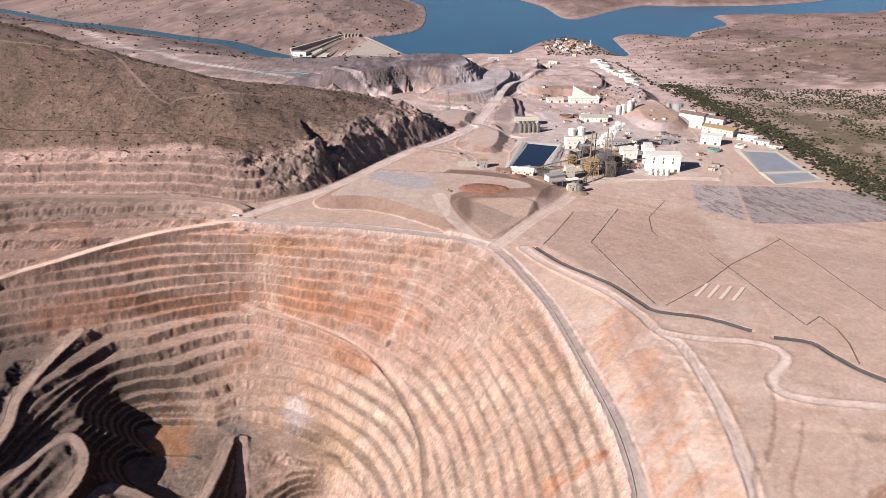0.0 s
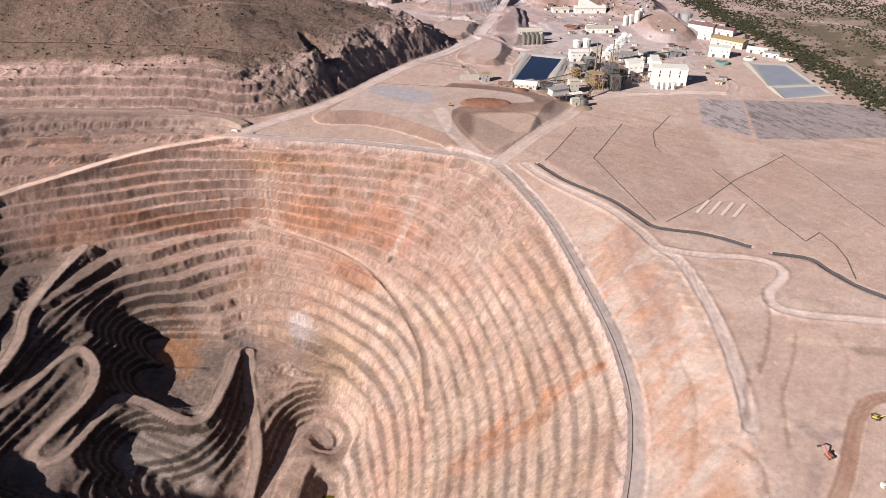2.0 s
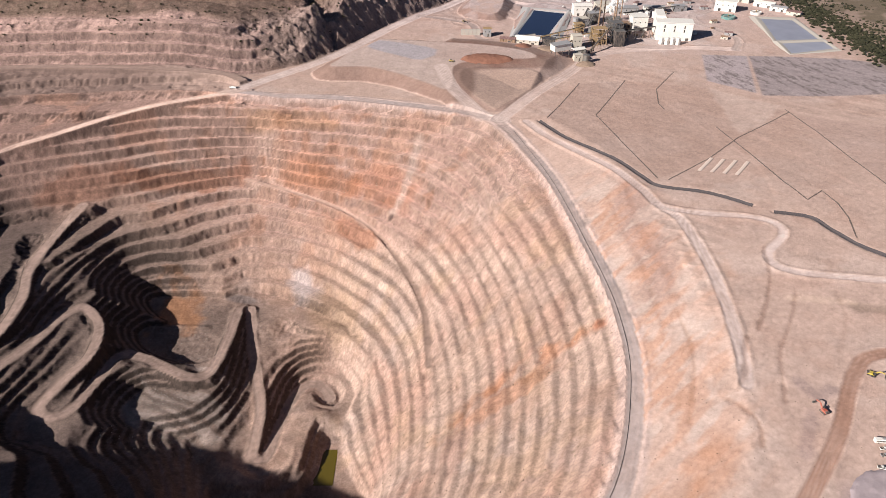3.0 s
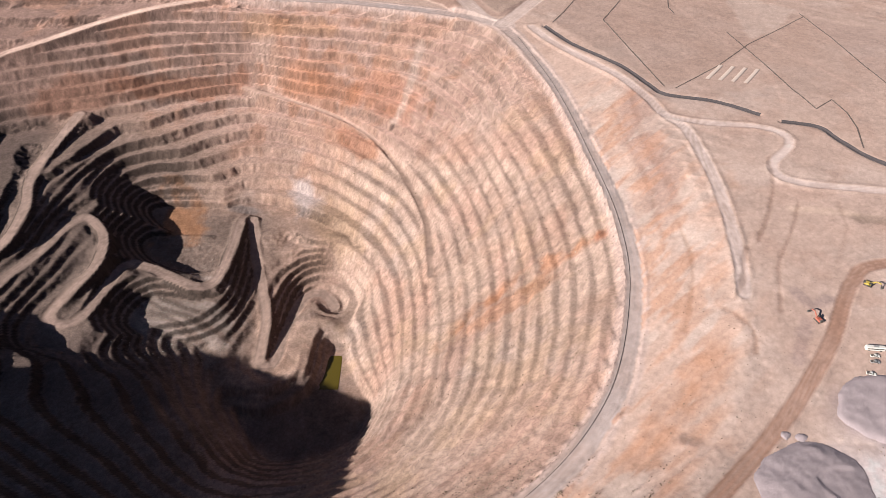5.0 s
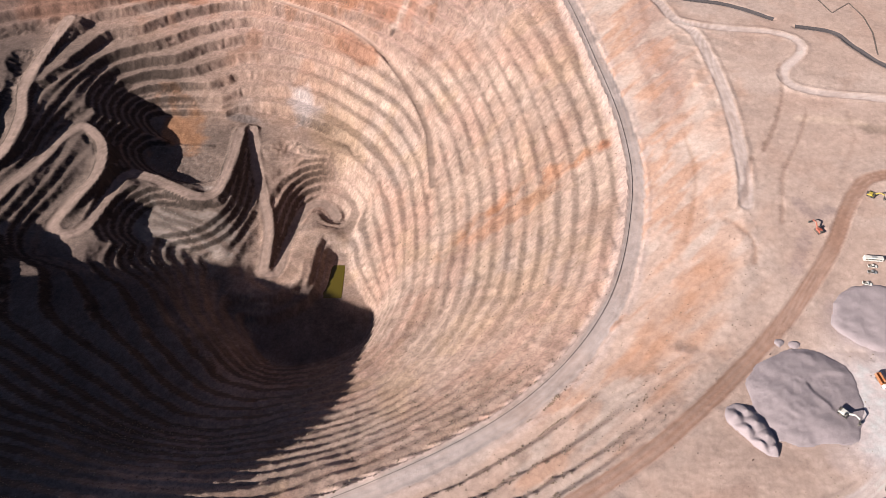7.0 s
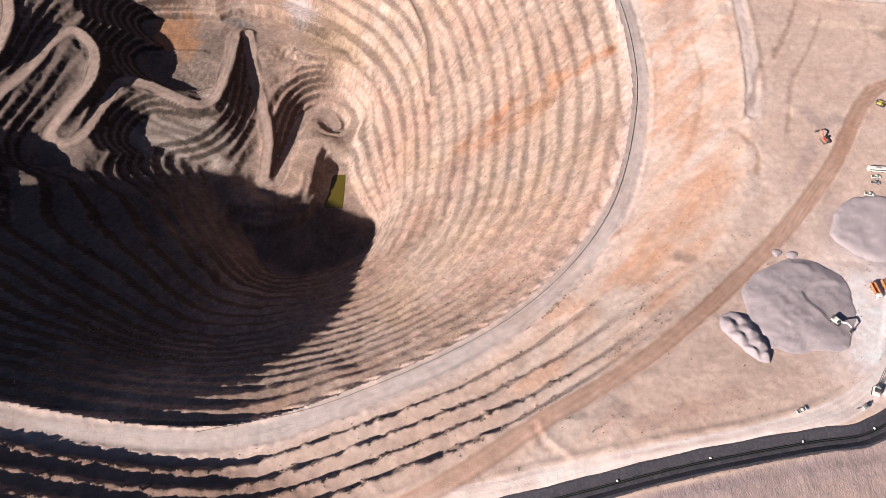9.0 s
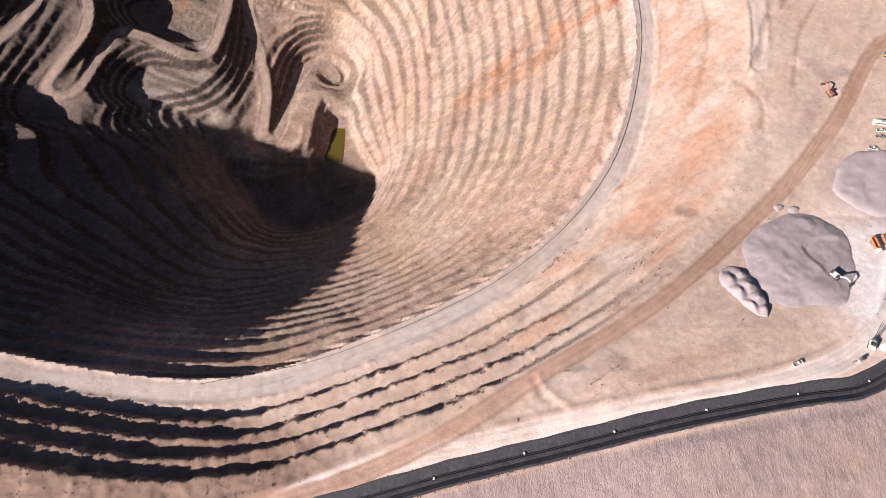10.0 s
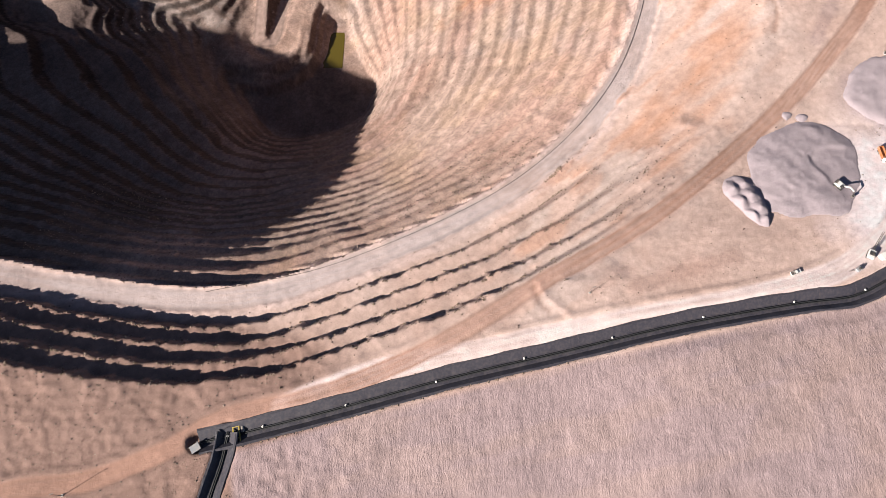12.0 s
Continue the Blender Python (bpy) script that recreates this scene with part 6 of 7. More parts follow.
for x, y, w, d, h, t, wall, roof, pitch, lab in (
        (254, 1012, 14, 12, 22, 6, DARK, STEEL, 0, "dark open-sided transfer building under the conveyors"),
        (300, 1090, 24, 20, 22, 4, WHITE, WHITE, 0, "white boxy process hall casting a long shadow"),
        (226, 1172, 30, 18, 16, 4, WHITE, WHITE, 2, "white gabled workshop hall behind the pond"),
        (264, 1190, 26, 20, 14, 4, CREAM, CREAM, 0, "cream flat-roofed plant building"),
        (300, 1180, 40, 16, 10, 2, GREY, GREY, 0, "long low grey pipe-gallery building"),
        (350, 1190, 34, 14, 8, -6, WHITE, GREY, 1.5, "low white store with a grey roof"),
        (394, 1195, 22, 14, 8, 12, GREY, GREY, 0, "grey pump house beside the tan slope"),
        (215, 1110, 20, 14, 12, 20, GREY, CREAM, 0, "grey filter building near the dark pond"),
        (238, 1130, 18, 14, 16, 10, STEEL, GREY, 0, "steel-clad mill feed building"),
        (90, 990, 22, 10, 5, -12, RUST, MAROON, 2, "low rusty store with a maroon gable roof"),
        (118, 988, 34, 15, 6, -14, CREAM, WHITE, 4, "pale shelter hall with a white gable roof"),
        (148, 985, 18, 12, 9, -10, DARK, DARK, 0, "dark open crusher pit housing"),
        (190, 1002, 14, 13, 19, 8, CREAM, CREAM, 1, "tall cream crusher tower with a sloping roof"),
        (190, 976, 18, 10, 6, 22, CREAM, WHITE, 2, "small white gabled shed beside the crusher tower"),
        (183, 941, 12, 9, 9, 10, CREAM, CREAM, 0, "small cream control cabin block"),
        (64, 1058, 12, 9, 12, 0, GREY, OCHRE, 0, "primary crusher house with an ochre top"),
        (163, 1345, 46, 22, 10, -4, CREAM, CREAM, 3, "long cream substation hall on the terrace"),
        (300, 1372, 52, 26, 9, -2, WHITE, CREAM, 0, "wide flat white reagent store"),
        (315, 1560, 66, 22, 11, 0, WHITE, WHITE, 3, "long white warehouse under the brown stockpile"),
        (252, 1565, 36, 16, 8, 4, WHITE, CREAM, 2, "white warehouse annex with a gable roof"),
        (500, 1375, 50, 24, 13, -40, WHITE, MAROON, 4, "large hall with white walls and a maroon roof"),
        (535, 1345, 34, 20, 11, -40, WHITE, MAROON, 3, "white workshop with a maroon roof"),
        (487, 1316, 24, 16, 11, -35, WHITE, WHITE, 2, "white office block beside the maroon halls"),
        (512, 1262, 58, 26, 12, -42, CREAM, OCHRE, 3, "big store hall with a tan metal roof"),
        (470, 1192, 34, 18, 16, -20, WHITE, WHITE, 0, "white boxy treatment building above the teal basin"),
        (545, 1215, 34, 12, 8, -35, WHITE, WHITE, 1.5, "long white shed near the green stream"),
        (560, 1190, 26, 12, 7, -35, WHITE, GREY, 1.5, "white shed with a grey roof near the stream"),
        (575, 1165, 22, 12, 6, -35, CREAM, MAROON, 1.5, "small cream shed with a maroon roof"),
        (512, 1440, 30, 14, 8, -30, WHITE, GREY, 1.5, "white shed behind the round grey tank"),
        (545, 1410, 26, 14, 8, -35, GREY, MAROON, 1.5, "grey shed with a maroon roof by the stream")):
    shed("plant_building", lab, "building", x, y, w, d, h, t, wall, roof, pitch, 2 if w > 25 else 1, max(2, int(w / 8)), None, "plant buildings")
# raised white hopper box on legs
hop = thing("ore_hopper", "raised white ore hopper box on legs above the heap", "hopper", 158, 938, None, 24)
bm = bmesh.new()
box(bm, -13, 13, -6, 6, 7, 15)
part("box", bm, WHITE, hop)
bm = bmesh.new()
box(bm, -14, 14, -7, 7, 15.02, 15.8)
part("roof", bm, GREY, hop)
for x in (-11, 0, 11):
    for y in (-5, 5):
        bm = bmesh.new()
        bar(bm, (x, y, -1), (x, y, 7), 0.7)
        part("leg", bm, STEEL, hop)

conveyor("long ochre belt conveyor rising from the crusher", (134, 1040, 2), (208, 1062, 12), 3.2, OCHRE, 5)
conveyor("ochre belt conveyor along the pond", (85, 1036, 3), (136, 1046, 6), 3.0, CREAM, 4)
conveyor("steep rusty conveyor up to the process tower", (200, 962, 2), (242, 1022, 24), 3.4, RUST, 3)
conveyor("steel conveyor gallery between tower and mill hall", (262, 1032, 15), (316, 1048, 17), 3.0, STEEL, 4)
conveyor("short rusty conveyor at the crusher tower", (170, 985, 2), (192, 1004, 14), 2.8, RUST, 2)
conveyor("ochre conveyor crossing behind the crusher tower", (150, 1012, 7), (225, 1028, 16), 3.0, OCHRE, 4)
conveyor("grey conveyor running to the pump house", (290, 1150, 8), (392, 1190, 9), 3.0, STEEL, 5)
conveyor("grey conveyor gallery by the filter building", (222, 1085, 6), (246, 1145, 18), 3.0, GREY, 3)
conveyor("second grey conveyor gallery by the filter building", (206, 1085, 4), (232, 1150, 16), 3.0, GREY, 3)

for x, y, r, h, coat, lab in ((238, 1256, 7, 12, WHITE, "white process tank behind the workshop hall"), (255, 1258, 7.5, 14, WHITE, "white process tank behind the workshop hall"),
                              (205, 1100, 5, 15, GREY, "slim grey process tank beside the pond"), (494, 1458, 11, 17, GREY, "large round grey water tank"),
                              (478, 1470, 5, 9, GREY, "smaller round grey tank beside the large one"), (194, 934, 4.5, 11, STEEL, "round steel bin beside the control cabin"),
                              (364, 1432, 5, 19, WHITE, "tall white lime silo"), (374, 1434, 5, 19, WHITE, "tall white lime silo"), (386, 1430, 5.5, 21, WHITE, "tall white lime silo"),
                              (395, 1440, 4, 22, WHITE, "tall slim white lime silo"), (318, 1150, 4, 9, WHITE, "small white vertical tank"), (330, 1152, 4, 9, WHITE, "small white vertical tank"),
                              (342, 1154, 4, 9, WHITE, "small white vertical tank"), (282, 1068, 4, 16, STEEL, "steel pressure vessel in the process block"),
                              (220, 1052, 4, 14, STEEL, "steel pressure vessel in the process block")):
    tank("storage_tank", lab, x, y, r, h, coat, 0.12, "plant tanks")
for x, y, r, coat, lab in ((250, 1398, 14, RED_ORE, "wide red-brown thickener tank"), (276, 1404, 12, MAROON, "wide maroon thickener tank"), (463, 1152, 11, TEAL, "round teal clarifier basin"),
                           (515, 1172, 9, WHITE, "round pale clarifier basin"), (295, 1425, 9, WHITE, "round pale thickener tank")):
    ob = thing("thickener", lab, "thickener", x, y, None, 30)
    bm = bmesh.new()
    tube(bm, (0, 0, -1), (0, 0, 4.0), r, sides=28, caps=False)
    tube(bm, (0, 0, -1), (0, 0, 3.2), r * 0.96, sides=28)
    part("basin_wall", bm, coat, ob)
    bm = bmesh.new()
    bar(bm, (-r, 0, 4.6), (r, 0, 4.6), 1.2, 0.5)
    part("bridge", bm, STEEL, ob)
    bm = bmesh.new()
    tube(bm, (0, 0, 3.0), (0, 0, 6.0), 1.0)
    part("drive", bm, OCHRE, ob)
for k in range(9):
    tank("leach_tank", "tall dark leach tank in the terrace row", 146 + 8.0 * (k % 5), 1278 + 16 * (k // 5), 3.6, 17, STEEL, 0.1, "leach tanks on the terrace")
wedge = thing("tent_hall", "steep white tent-shaped hall beside the warehouse", "building", 306, 1586, None, 0)
bm = bmesh.new()
v = [bm.verts.new(p) for p in ((-10, -6, 0), (34, -6, 0), (34, 10, 0), (-10, 10, 0), (-10, -6, 30), (-4, -6, 28), (30, -6, 10), (30, 10, 10), (-4, 10, 28), (-10, 10, 30))]
for f in ((0, 1, 6, 5, 4), (3, 9, 8, 7, 2), (0, 4, 9, 3), (4, 5, 8, 9), (5, 6, 7, 8), (6, 1, 2, 7)):
    bm.faces.new([v[i] for i in f])
part("shell", bm, WHITE, wedge)
bm = bmesh.new()
box(bm, 5, 10, -6.12, -5.9, 0.05, 5)
part("door", bm, DARK, wedge)
wall = thing("retaining_wall", "concrete retaining wall at the ore tip", "retaining wall", 38, 1062, None, 0)
for k in range(5):
    bm = bmesh.new()
    box(bm, -14 + 6 * k, -8.2 + 6 * k, -1, 1, -3, 9)
    part("panel", bm, CONCRETE, wall)


def pylon(label, x, y, h):
    ob = thing("power_pylon", label, "pylon", x, y, None, 15, "power pylons")
    b = h * 0.11
    for a, c in ((-1, -1), (1, -1), (1, 1), (-1, 1)):
        bm = bmesh.new()
        bar(bm, (a * b, c * b, -0.5), (a * 0.5, c * 0.5, h), 0.4)
        part("leg", bm, STEEL, ob)
    for k in range(5):
        z0, z1 = h * k / 6, h * (k + 1) / 6
        r0, r1 = b + (0.5 - b) * z0 / h, b + (0.5 - b) * z1 / h
        bm = bmesh.new()
        for c in (-1, 1):
            bar(bm, (-r0, c * r0, z0), (r1, c * r1, z1), 0.25), bar(bm, (r0, c * r0, z0), (-r1, c * r1, z1), 0.25)
        part("lattice", bm, STEEL, ob)
    for z in (0.72, 0.84, 0.95):
        bm = bmesh.new()
        bar(bm, (-h * 0.14, 0, h * z), (h * 0.14, 0, h * z), 0.4)
        part("crossarm", bm, STEEL, ob)
    return ob


pylon("grey lattice power pylon on the valley terrace", 11, 1443, 42)
pylon("grey lattice power pylon beyond the haul road", 120, 1620, 40)

# steam drifting from the process block: a lumpy white cloud
steam = bpy.data.materials.new("steam")
steam.use_nodes = True
sp = steam.node_tree.nodes["Principled BSDF"]
sp.inputs["Base Color"].default_value, sp.inputs["Roughness"].default_value, sp.inputs["Alpha"].default_value = (0.9, 0.9, 0.9, 1), 1.0, 0.16
bm = bmesh.new()
rnd = random.Random(5)
for k in range(150):
    t = k / 149
    c = Vector((258 + 40 * t + rnd.uniform(-8, 8), 1118 + 30 * t + rnd.uniform(-6, 6), 10 + 24 * t + rnd.uniform(-4, 5)))
    made = bmesh.ops.create_icosphere(bm, subdivisions=2, radius=rnd.uniform(1.2, 4.0) * (0.7 + 0.6 * t))
    for v in made["verts"]:
        v.co = v.co * (1 + 0.22 * noise.noise(v.co * 0.5 + c)) + c
tagged(part("steam_plume", bm, steam, None, "", True), "white steam drifting from the process block", "steam", kind="stuff")


# ---- shrubs, woods and loose rock ----
def ico():
    bm = bmesh.new()
    bmesh.ops.create_icosphere(bm, subdivisions=1, radius=1.0)
    v = np.array([tuple(p.co) for p in bm.verts])
    f = np.array([[q.index for q in p.verts] for p in bm.faces])
    bm.free()
    return v, f


ICO_V, ICO_F = ico()
dice = np.random.RandomState(77)


def clumps(name, spots, material, label, category, squash=0.75, rough=0.28, bury=0.25, parts=1, spread=0.6):
    """Many small uneven lumps in one mesh: spots are rows of x, y, size."""
    vs, fs = [], []
    for x, y, s in spots:
        z = ground_z(x, y)
        for _ in range(parts):
            o = dice.uniform(-1, 1, 3) * s * spread * (parts > 1)
            r = s * dice.uniform(0.6, 1.0) * (0.7 if parts > 1 else 1.0)
            v = ICO_V * (1 + rough * dice.uniform(-1, 1, (len(ICO_V), 1))) * np.array([r * dice.uniform(0.8, 1.25), r * dice.uniform(0.8, 1.25), r * squash])
            fs.append(ICO_F + len(vs) * len(ICO_V))
            vs.append(v + np.array([x + o[0], y + o[1], z + r * squash * (1 - 2 * bury) + abs(o[2]) * 0.7]))
    me = bpy.data.meshes.new(name)
    me.from_pydata(np.concatenate(vs).tolist(), [], np.concatenate(fs).tolist())
    me.materials.append(material)
    return tagged(new(name, me), label, category, kind="stuff")


def tufted(name, dark, light, rough=0.9):
    """Colour that differs from lump to lump."""
    m = bpy.data.materials.new(name)
    m.use_nodes = True
    t, p = m.node_tree, m.node_tree.nodes["Principled BSDF"]
    g, r = t.nodes.new("ShaderNodeNewGeometry"), t.nodes.new("ShaderNodeValToRGB")
    r.color_ramp.elements[0].color, r.color_ramp.elements[1].color = (*[0.5 * c for c in dark], 1), (*[0.5 * c for c in light], 1)
    t.links.new(g.outputs["Random Per Island"], r.inputs[0]), t.links.new(r.outputs[0], p.inputs["Base Color"])
    p.inputs["Roughness"].default_value, p.inputs["Specular IOR Level"].default_value = rough, 0.15
    return m


SHRUB, LEAF = tufted("dry_shrub", (0.03, 0.028, 0.014), (0.085, 0.07, 0.035)), tufted("stream_leaf", (0.028, 0.03, 0.017), (0.075, 0.07, 0.04))
STONE, PALE_STONE = tufted("loose_rock", (0.16, 0.1, 0.075), (0.55, 0.42, 0.33)), tufted("pale_rubble", (0.24, 0.21, 0.185), (0.5, 0.45, 0.41))


def strewn(n, x0, x1, y0, y1, lo, hi, keep):
    out = []
    while len(out) < n:
        x, y = dice.uniform(x0, x1), dice.uniform(y0, y1)
        if keep(x, y):
            out.append((x, y, lo + (hi - lo) * dice.uniform() ** 2))
    return out


def cell(field, x, y):
    return field[min(np.searchsorted(YS, y), len(YS) - 1), min(np.searchsorted(XS, x), len(XS) - 1)]


patchy = fractal(X, Y, 90, 3, 140)
clumps("shrubs", strewn(2600, -1100, 10, 890, 1560, 0.9, 2.8, lambda x, y: cell(hill_in, x, y) > 30 and dice.uniform() < 0.35 + 0.6 * cell(patchy, x, y) + 0.2), SHRUB,
       "dark dry shrubs dotted over the brown hillside", "shrubs", parts=2)
clumps("dry_brush", strewn(2000, -260, -15, -10, 75, 0.15, 0.42, lambda x, y: cell(brush, x, y) * dice.uniform() > 0.3 and cell(kind, x, y) == 0), tufted("dry_brush", (0.26, 0.19, 0.15), (0.46, 0.36, 0.29)),
       "brown dry brush on the weathered slope below the trench", "brush")
clumps("dry_brush", strewn(4200, -235, 60, 28, 190, 0.15, 0.45, lambda x, y: cell(kind, x, y) not in (3, 4) and 0.12 < cell(steep, x, y) < 0.8 and pit_in[np.searchsorted(YS, y), np.searchsorted(XS, x)] < -6),
       tufted("bench_brush", (0.2, 0.135, 0.09), (0.5, 0.37, 0.28)), "brown dry brush along the bench edges", "brush")
stream = curve([(560, 1760), (571, 1690), (571, 1497), (583, 1362), (592, 1250), (602, 1156), (606, 1061), (608, 975), (618, 910), (640, 850)], 12)
bank = [(x + dice.normal(0, 18) + 14, y + dice.normal(0, 8), dice.uniform(1.8, 4.0)) for x, y in stream for _ in range(34)]
clumps("stream_woods", bank, LEAF, "dense green thicket along the stream", "trees", squash=0.6, parts=3, spread=0.8)
clumps("scrub", strewn(13000, 612, 1200, 880, 1760, 0.9, 3.2, lambda x, y: y < 1760 - 0.3 * (x - 600) and dice.uniform() < 0.4 + 0.9 * cell(patchy, x, y)), LEAF,
       "olive bushes scattered over the valley floor", "bushes")
clumps("scrub", strewn(1500, 560, 2300, 1750, 3200, 2.0, 5.0, lambda x, y: cell(lake_in, x, y) < -25 and dice.uniform() < 0.35 + 0.9 * cell(patchy, x, y)), SHRUB,
       "dark bushes dotted over the far eastern slopes", "bushes")
clumps("scrub", strewn(1300, -2300, -100, 2150, 4300, 2.5, 6.5, lambda x, y: cell(lake_in, x, y) < -25 and cell(river_d, x, y) > 45 and dice.uniform() < 0.3 + 0.9 * cell(patchy, x, y)), SHRUB,
       "dark bushes dotted over the far bank of the lake", "bushes")
clumps("village_trees", strewn(420, 340, 590, 2300, 2740, 2.5, 5.0, lambda x, y: cell(lake_in, x, y) < -14 and cell(far_relief, x, y) > -2), LEAF, "green garden trees among the village houses", "trees", parts=2)
clumps("roadside_trees", [(520 + 0.09 * k + dice.normal(0, 5), 2150 - 2.05 * k + dice.normal(0, 6), dice.uniform(2, 4)) for k in range(0, 260, 2)], LEAF, "green trees along the valley road", "trees", parts=2)
clumps("slope_bushes", strewn(90, 330, 470, 1500, 1640, 1.5, 3.0, lambda x, y: True), LEAF, "small bushes on the slope above the plant", "bushes")
clumps("loose_rock", strewn(9000, -235, 130, 28, 210, 0.14, 0.62, lambda x, y: cell(kind, x, y) not in (3, 4) and cell(steep, x, y) > 0.25), STONE,
       "broken stones lying along the bench edges", "stones", bury=0.3)
clumps("loose_rock", strewn(1400, -235, 260, 20, 330, 0.14, 0.5, lambda x, y: cell(kind, x, y) == 0), STONE, "small stones strewn over the bare soil", "stones", bury=0.3)
clumps("loose_rock", strewn(1500, -120, 128, 180, 700, 0.3, 0.9, lambda x, y: cell(kind, x, y) == 1 and cell(steep, x, y) > 0.4), STONE, "fallen stones on the pit benches", "stones", bury=0.3)
clumps("rubble", strewn(900, -296, -204, 386, 462, 0.2, 0.7, lambda x, y: cell(steep, x, y) < 0.3 and cell(kind, x, y) == 1), PALE_STONE, "pale broken rubble on the grey pit shelf", "rubble", bury=0.3)
clumps("rubble", strewn(350, -300, -235, 490, 545, 0.2, 0.6, lambda x, y: cell(steep, x, y) < 0.3 and cell(kind, x, y) == 1), PALE_STONE, "pale rubble in the hollow beside the ramp", "rubble", bury=0.3)

strip("canal", [(-520, 1950), (-493, 1963), (-450, 1982), (-380, 1960), (-340, 1930)], 7.0, paint("canal_water", (0.1, 0.32, 0.4), 0.15), 0.6, "turquoise canal behind the hill", "canal", kind="structure")


def container(label, coat, x, y, turn):
    """A freight container: ribbed sides, two doors."""
    ob = thing("container", label, "container", x, y, None, turn, "containers on the plant yard")
    bm = bmesh.new()
    box(bm, -3.03, 3.03, -1.2, 1.2, 0.15, 2.6)
    for k in range(14):
        for s in (-1.2, 1.2):
            box(bm, -2.85 + 0.42 * k, -2.65 + 0.42 * k, s - 0.05, s + 0.05, 0.3, 2.45)
    part("body", bm, coat, ob)
    for s in (-0.6, 0.6):
        bm = bmesh.new()
        box(bm, 3.04, 3.1, s - 0.56, s + 0.56, 0.3, 2.5)
        part("door", bm, STEEL, ob)
    return ob


boxes = [container("white freight container on the plant yard", WHITE, 214, 1052, 20), container("rusty brown freight container on the plant yard", RUST, 300, 1050, 70),
         container("grey freight container on the plant yard", GREY, 350, 1090, 10)]
huts = [shed("hut", "small white hut among the plant buildings", "hut", 300, 1170, 8, 5, 3.2, 15, WHITE, GREY, 0.8, 1, 2, None, "small huts of the plant"),
        shed("hut", "small tan hut with a rusty roof in the plant", "hut", 240, 1210, 10, 6, 4.0, -20, CREAM, RUST, 1.0, 1, 2, None, "small huts of the plant"),
        shed("hut", "small grey store with a maroon roof in the plant", "hut", 330, 1230, 12, 7, 4.5, 60, GREY, MAROON, 1.2, 1, 1, None, "small huts of the plant")]
for k in range(84):
    x, y = 200 + 240 * dice.uniform(), 1040 + 640 * dice.uniform() ** 1.4
    if any(abs(x - ob.matrix_basis.translation.x) + abs(y - ob.matrix_basis.translation.y) < 17 for ob in scene.objects if ob.parent is None and ob.type == "EMPTY"):
        continue
    copy_thing((boxes + huts)[k % 6], pose(x, y, ground_z(x, y) - 0.1, 0, 0, dice.choice([0, 15, 75, 90, -20]) + dice.uniform(-5, 5)))

# ---- village, dam and lake ----
def house(label, x, y, w, d, h, turn, wall, roof):
    return shed("village_house", label, "house", x, y, w, d, h, turn, wall, roof, 2.2, 1, 2, None, "village houses")


kinds = [house("white village house with a red tile roof", 420, 2420, 11, 9, 5.5, 10, WHITE, TILE), house("cream village house with a red tile roof", 440, 2450, 13, 9, 6.5, -15, CREAM, TILE),
         house("white village house with a grey roof", 465, 2430, 10, 9, 5.5, 30, WHITE, GREY)]
for k in range(46):
    x, y = 425 + dice.normal(0, 38) + 18, 2470 + dice.normal(0, 62)
    if cell(lake_in, x, y) < -18:
        copy_thing(kinds[k % 3], pose(x, y, ground_z(x, y), 0, 0, dice.uniform(-40, 40)))
minaret = stack("slim white minaret tower of the village", 500, 2440, 2.2, 30, WHITE)
minaret.name = "minaret"
for k in range(16):
    t = k / 15
    shed("valley_building", "low white valley building beside the road", "building", 470 + 30 * t + dice.uniform(-16, 12), 2170 - 400 * t, dice.uniform(20, 38), dice.uniform(12, 18), dice.uniform(5, 8),
         -58 + dice.uniform(-8, 8), WHITE, WHITE if k % 3 else GREY, 1.2, 1, 3, None, "white buildings along the valley road")
for x, y, w in ((20, 2230, 50), (70, 2190, 34), (120, 2150, 26), (150, 2110, 30), (-20, 2260, 36), (270, 2180, 30), (330, 2140, 26), (300, 2080, 24)):
    shed("valley_building", "long low white depot building near the lake", "building", x, y, w, 16, 6, dice.uniform(-15, 15), WHITE, WHITE, 1.0, 2, 4, None, "depot buildings near the lake")

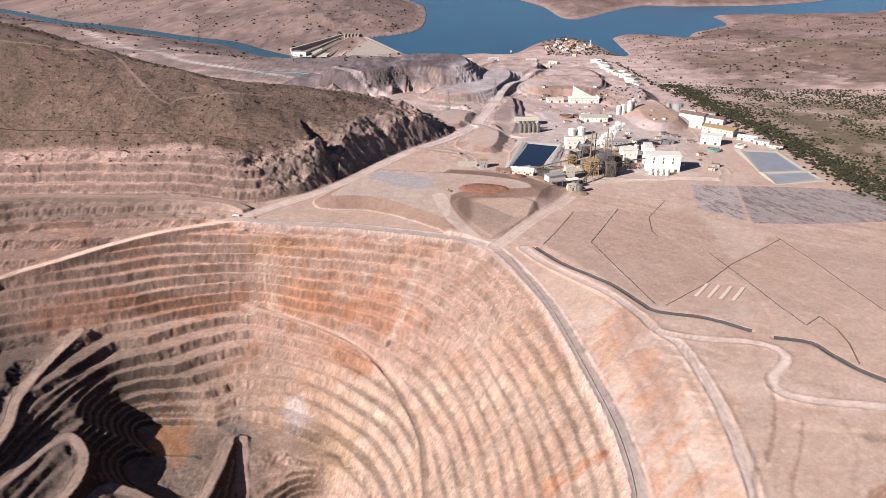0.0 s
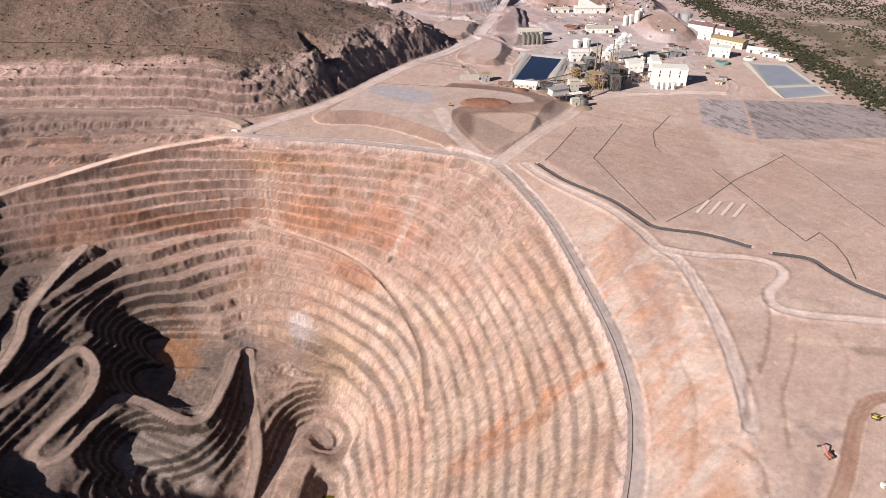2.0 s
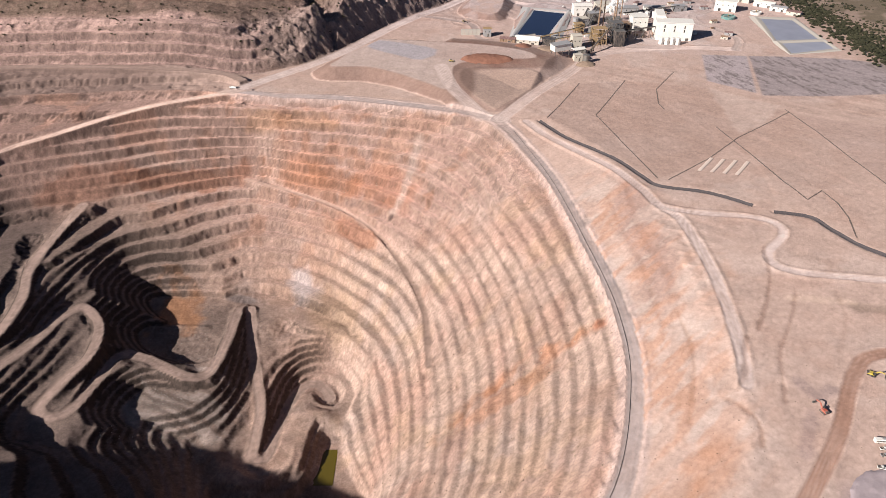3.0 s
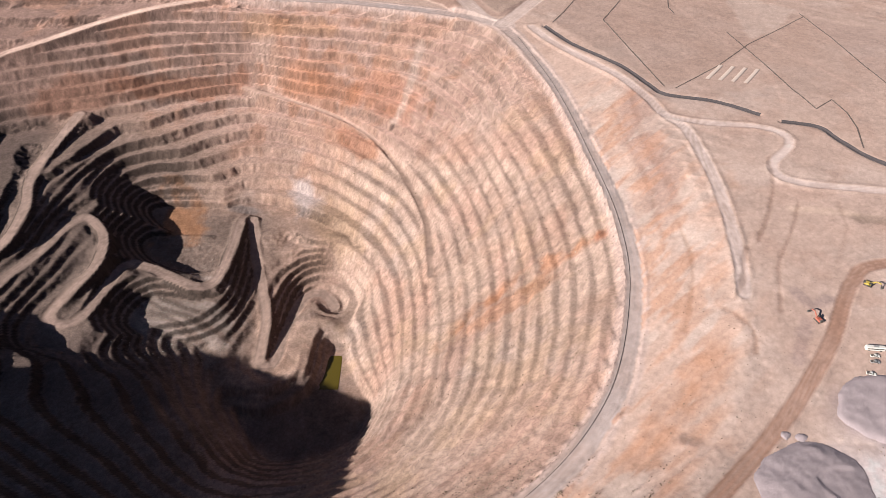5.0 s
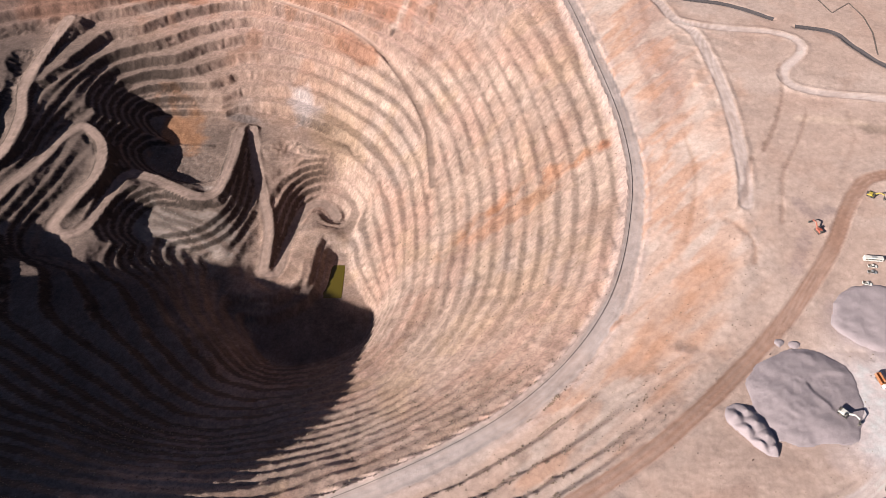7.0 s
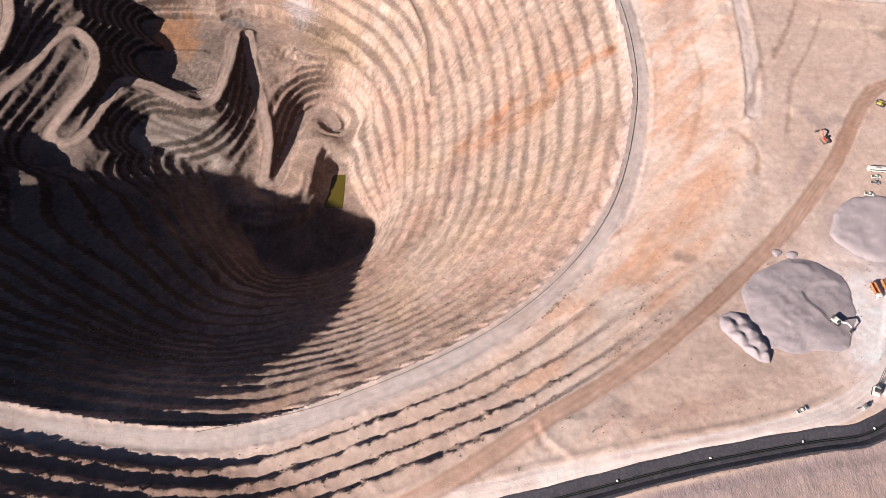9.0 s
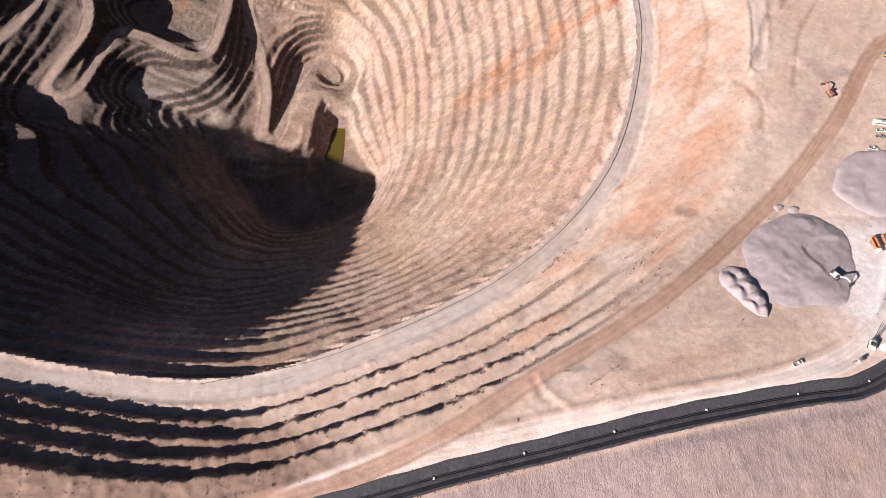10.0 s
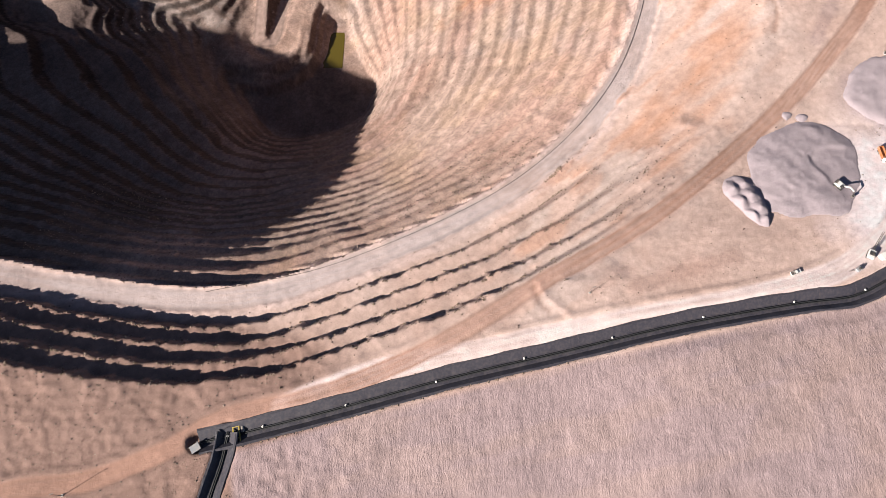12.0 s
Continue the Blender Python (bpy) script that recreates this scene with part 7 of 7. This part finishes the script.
dam = thing("dam", "rock-fill dam with a concrete spillway between lake and river", "dam", -230, 2560, -60)
bm = bmesh.new()      # grey rock-fill: a narrow crest, a long face to the valley, a short one to the lake
crest_a, crest_b, foot_a, foot_b = (-75, 205, 5), (82, -170, 5), (-190, 60, -44), (-70, -190, -44)
v = [bm.verts.new(p) for p in (crest_a, (-58, 212, 5), (98, -164, 5), crest_b, foot_a, foot_b, (-30, 225, -10), (126, -150, -10))]
for f in ((0, 1, 2, 3), (0, 3, 5, 4), (1, 6, 7, 2), (3, 2, 7, 5), (0, 4, 6, 1)):
    bm.faces.new([v[i] for i in f])
part("embankment", bm, loose("rockfill", (0.40, 0.345, 0.325), 0.2, 3.0), dam)
bm = bmesh.new()
bar(bm, (-66, 208, 5.6), (90, -167, 5.6), 3, 1.4)
part("parapet", bm, CONCRETE, dam)
for k in range(5):
    bm = bmesh.new()
    box(bm, -150 + 13 * k, -145 + 13 * k, 205, 250, -14, 14)
    part("pier", bm, CONCRETE, dam)
for k, (ax, bx) in enumerate(((-160, -290), (-128, -235), (-96, -180))):
    bm = bmesh.new()
    v = [bm.verts.new(p) for p in ((ax, 212, 0), (ax + 26, 212, 0), (bx + 44, 20, -38), (bx, 30, -38))]
    bm.faces.new(v)
    for a, b in ((0, 3), (1, 2)):
        bar(bm, v[a].co + Vector((0, 0, 2)), v[b].co + Vector((0, 0, 3)), 3, 8)
    part("spillway", bm, CONCRETE, dam)
bm = bmesh.new()
bar(bm, (-330, 80, -28), (-160, 235, 2), 8, 22)
part("wing_wall", bm, CONCRETE, dam)
shed("powerhouse", "white powerhouse at the foot of the dam", "building", -520, 2610, 52, 24, 14, -12, WHITE, GREY, 0, 2, 6, -96)
boat = thing("boat", "small white boat on the lake", "boat", 235, 2466, LAKE_Z, 30)
bm = bmesh.new()
v = [bm.verts.new(p) for p in ((-2, -5, 1.4), (2, -5, 1.4), (2.2, 3, 1.6), (0, 8, 2.0), (-2.2, 3, 1.6), (-1.3, -5, -0.4), (1.3, -5, -0.4), (1.4, 3, -0.4), (0, 6, -0.4), (-1.4, 3, -0.4))]
for f in ((0, 1, 2, 3, 4), (5, 9, 8, 7, 6), (0, 5, 6, 1), (1, 6, 7, 2), (2, 7, 8, 3), (3, 8, 9, 4), (4, 9, 5, 0)):
    bm.faces.new([v[i] for i in f])
part("hull", bm, WHITE, boat)
bm = bmesh.new()
box(bm, -1.3, 1.3, -3, 2, 1.5, 3.4, 0.2)
part("cabin", bm, WHITE, boat)
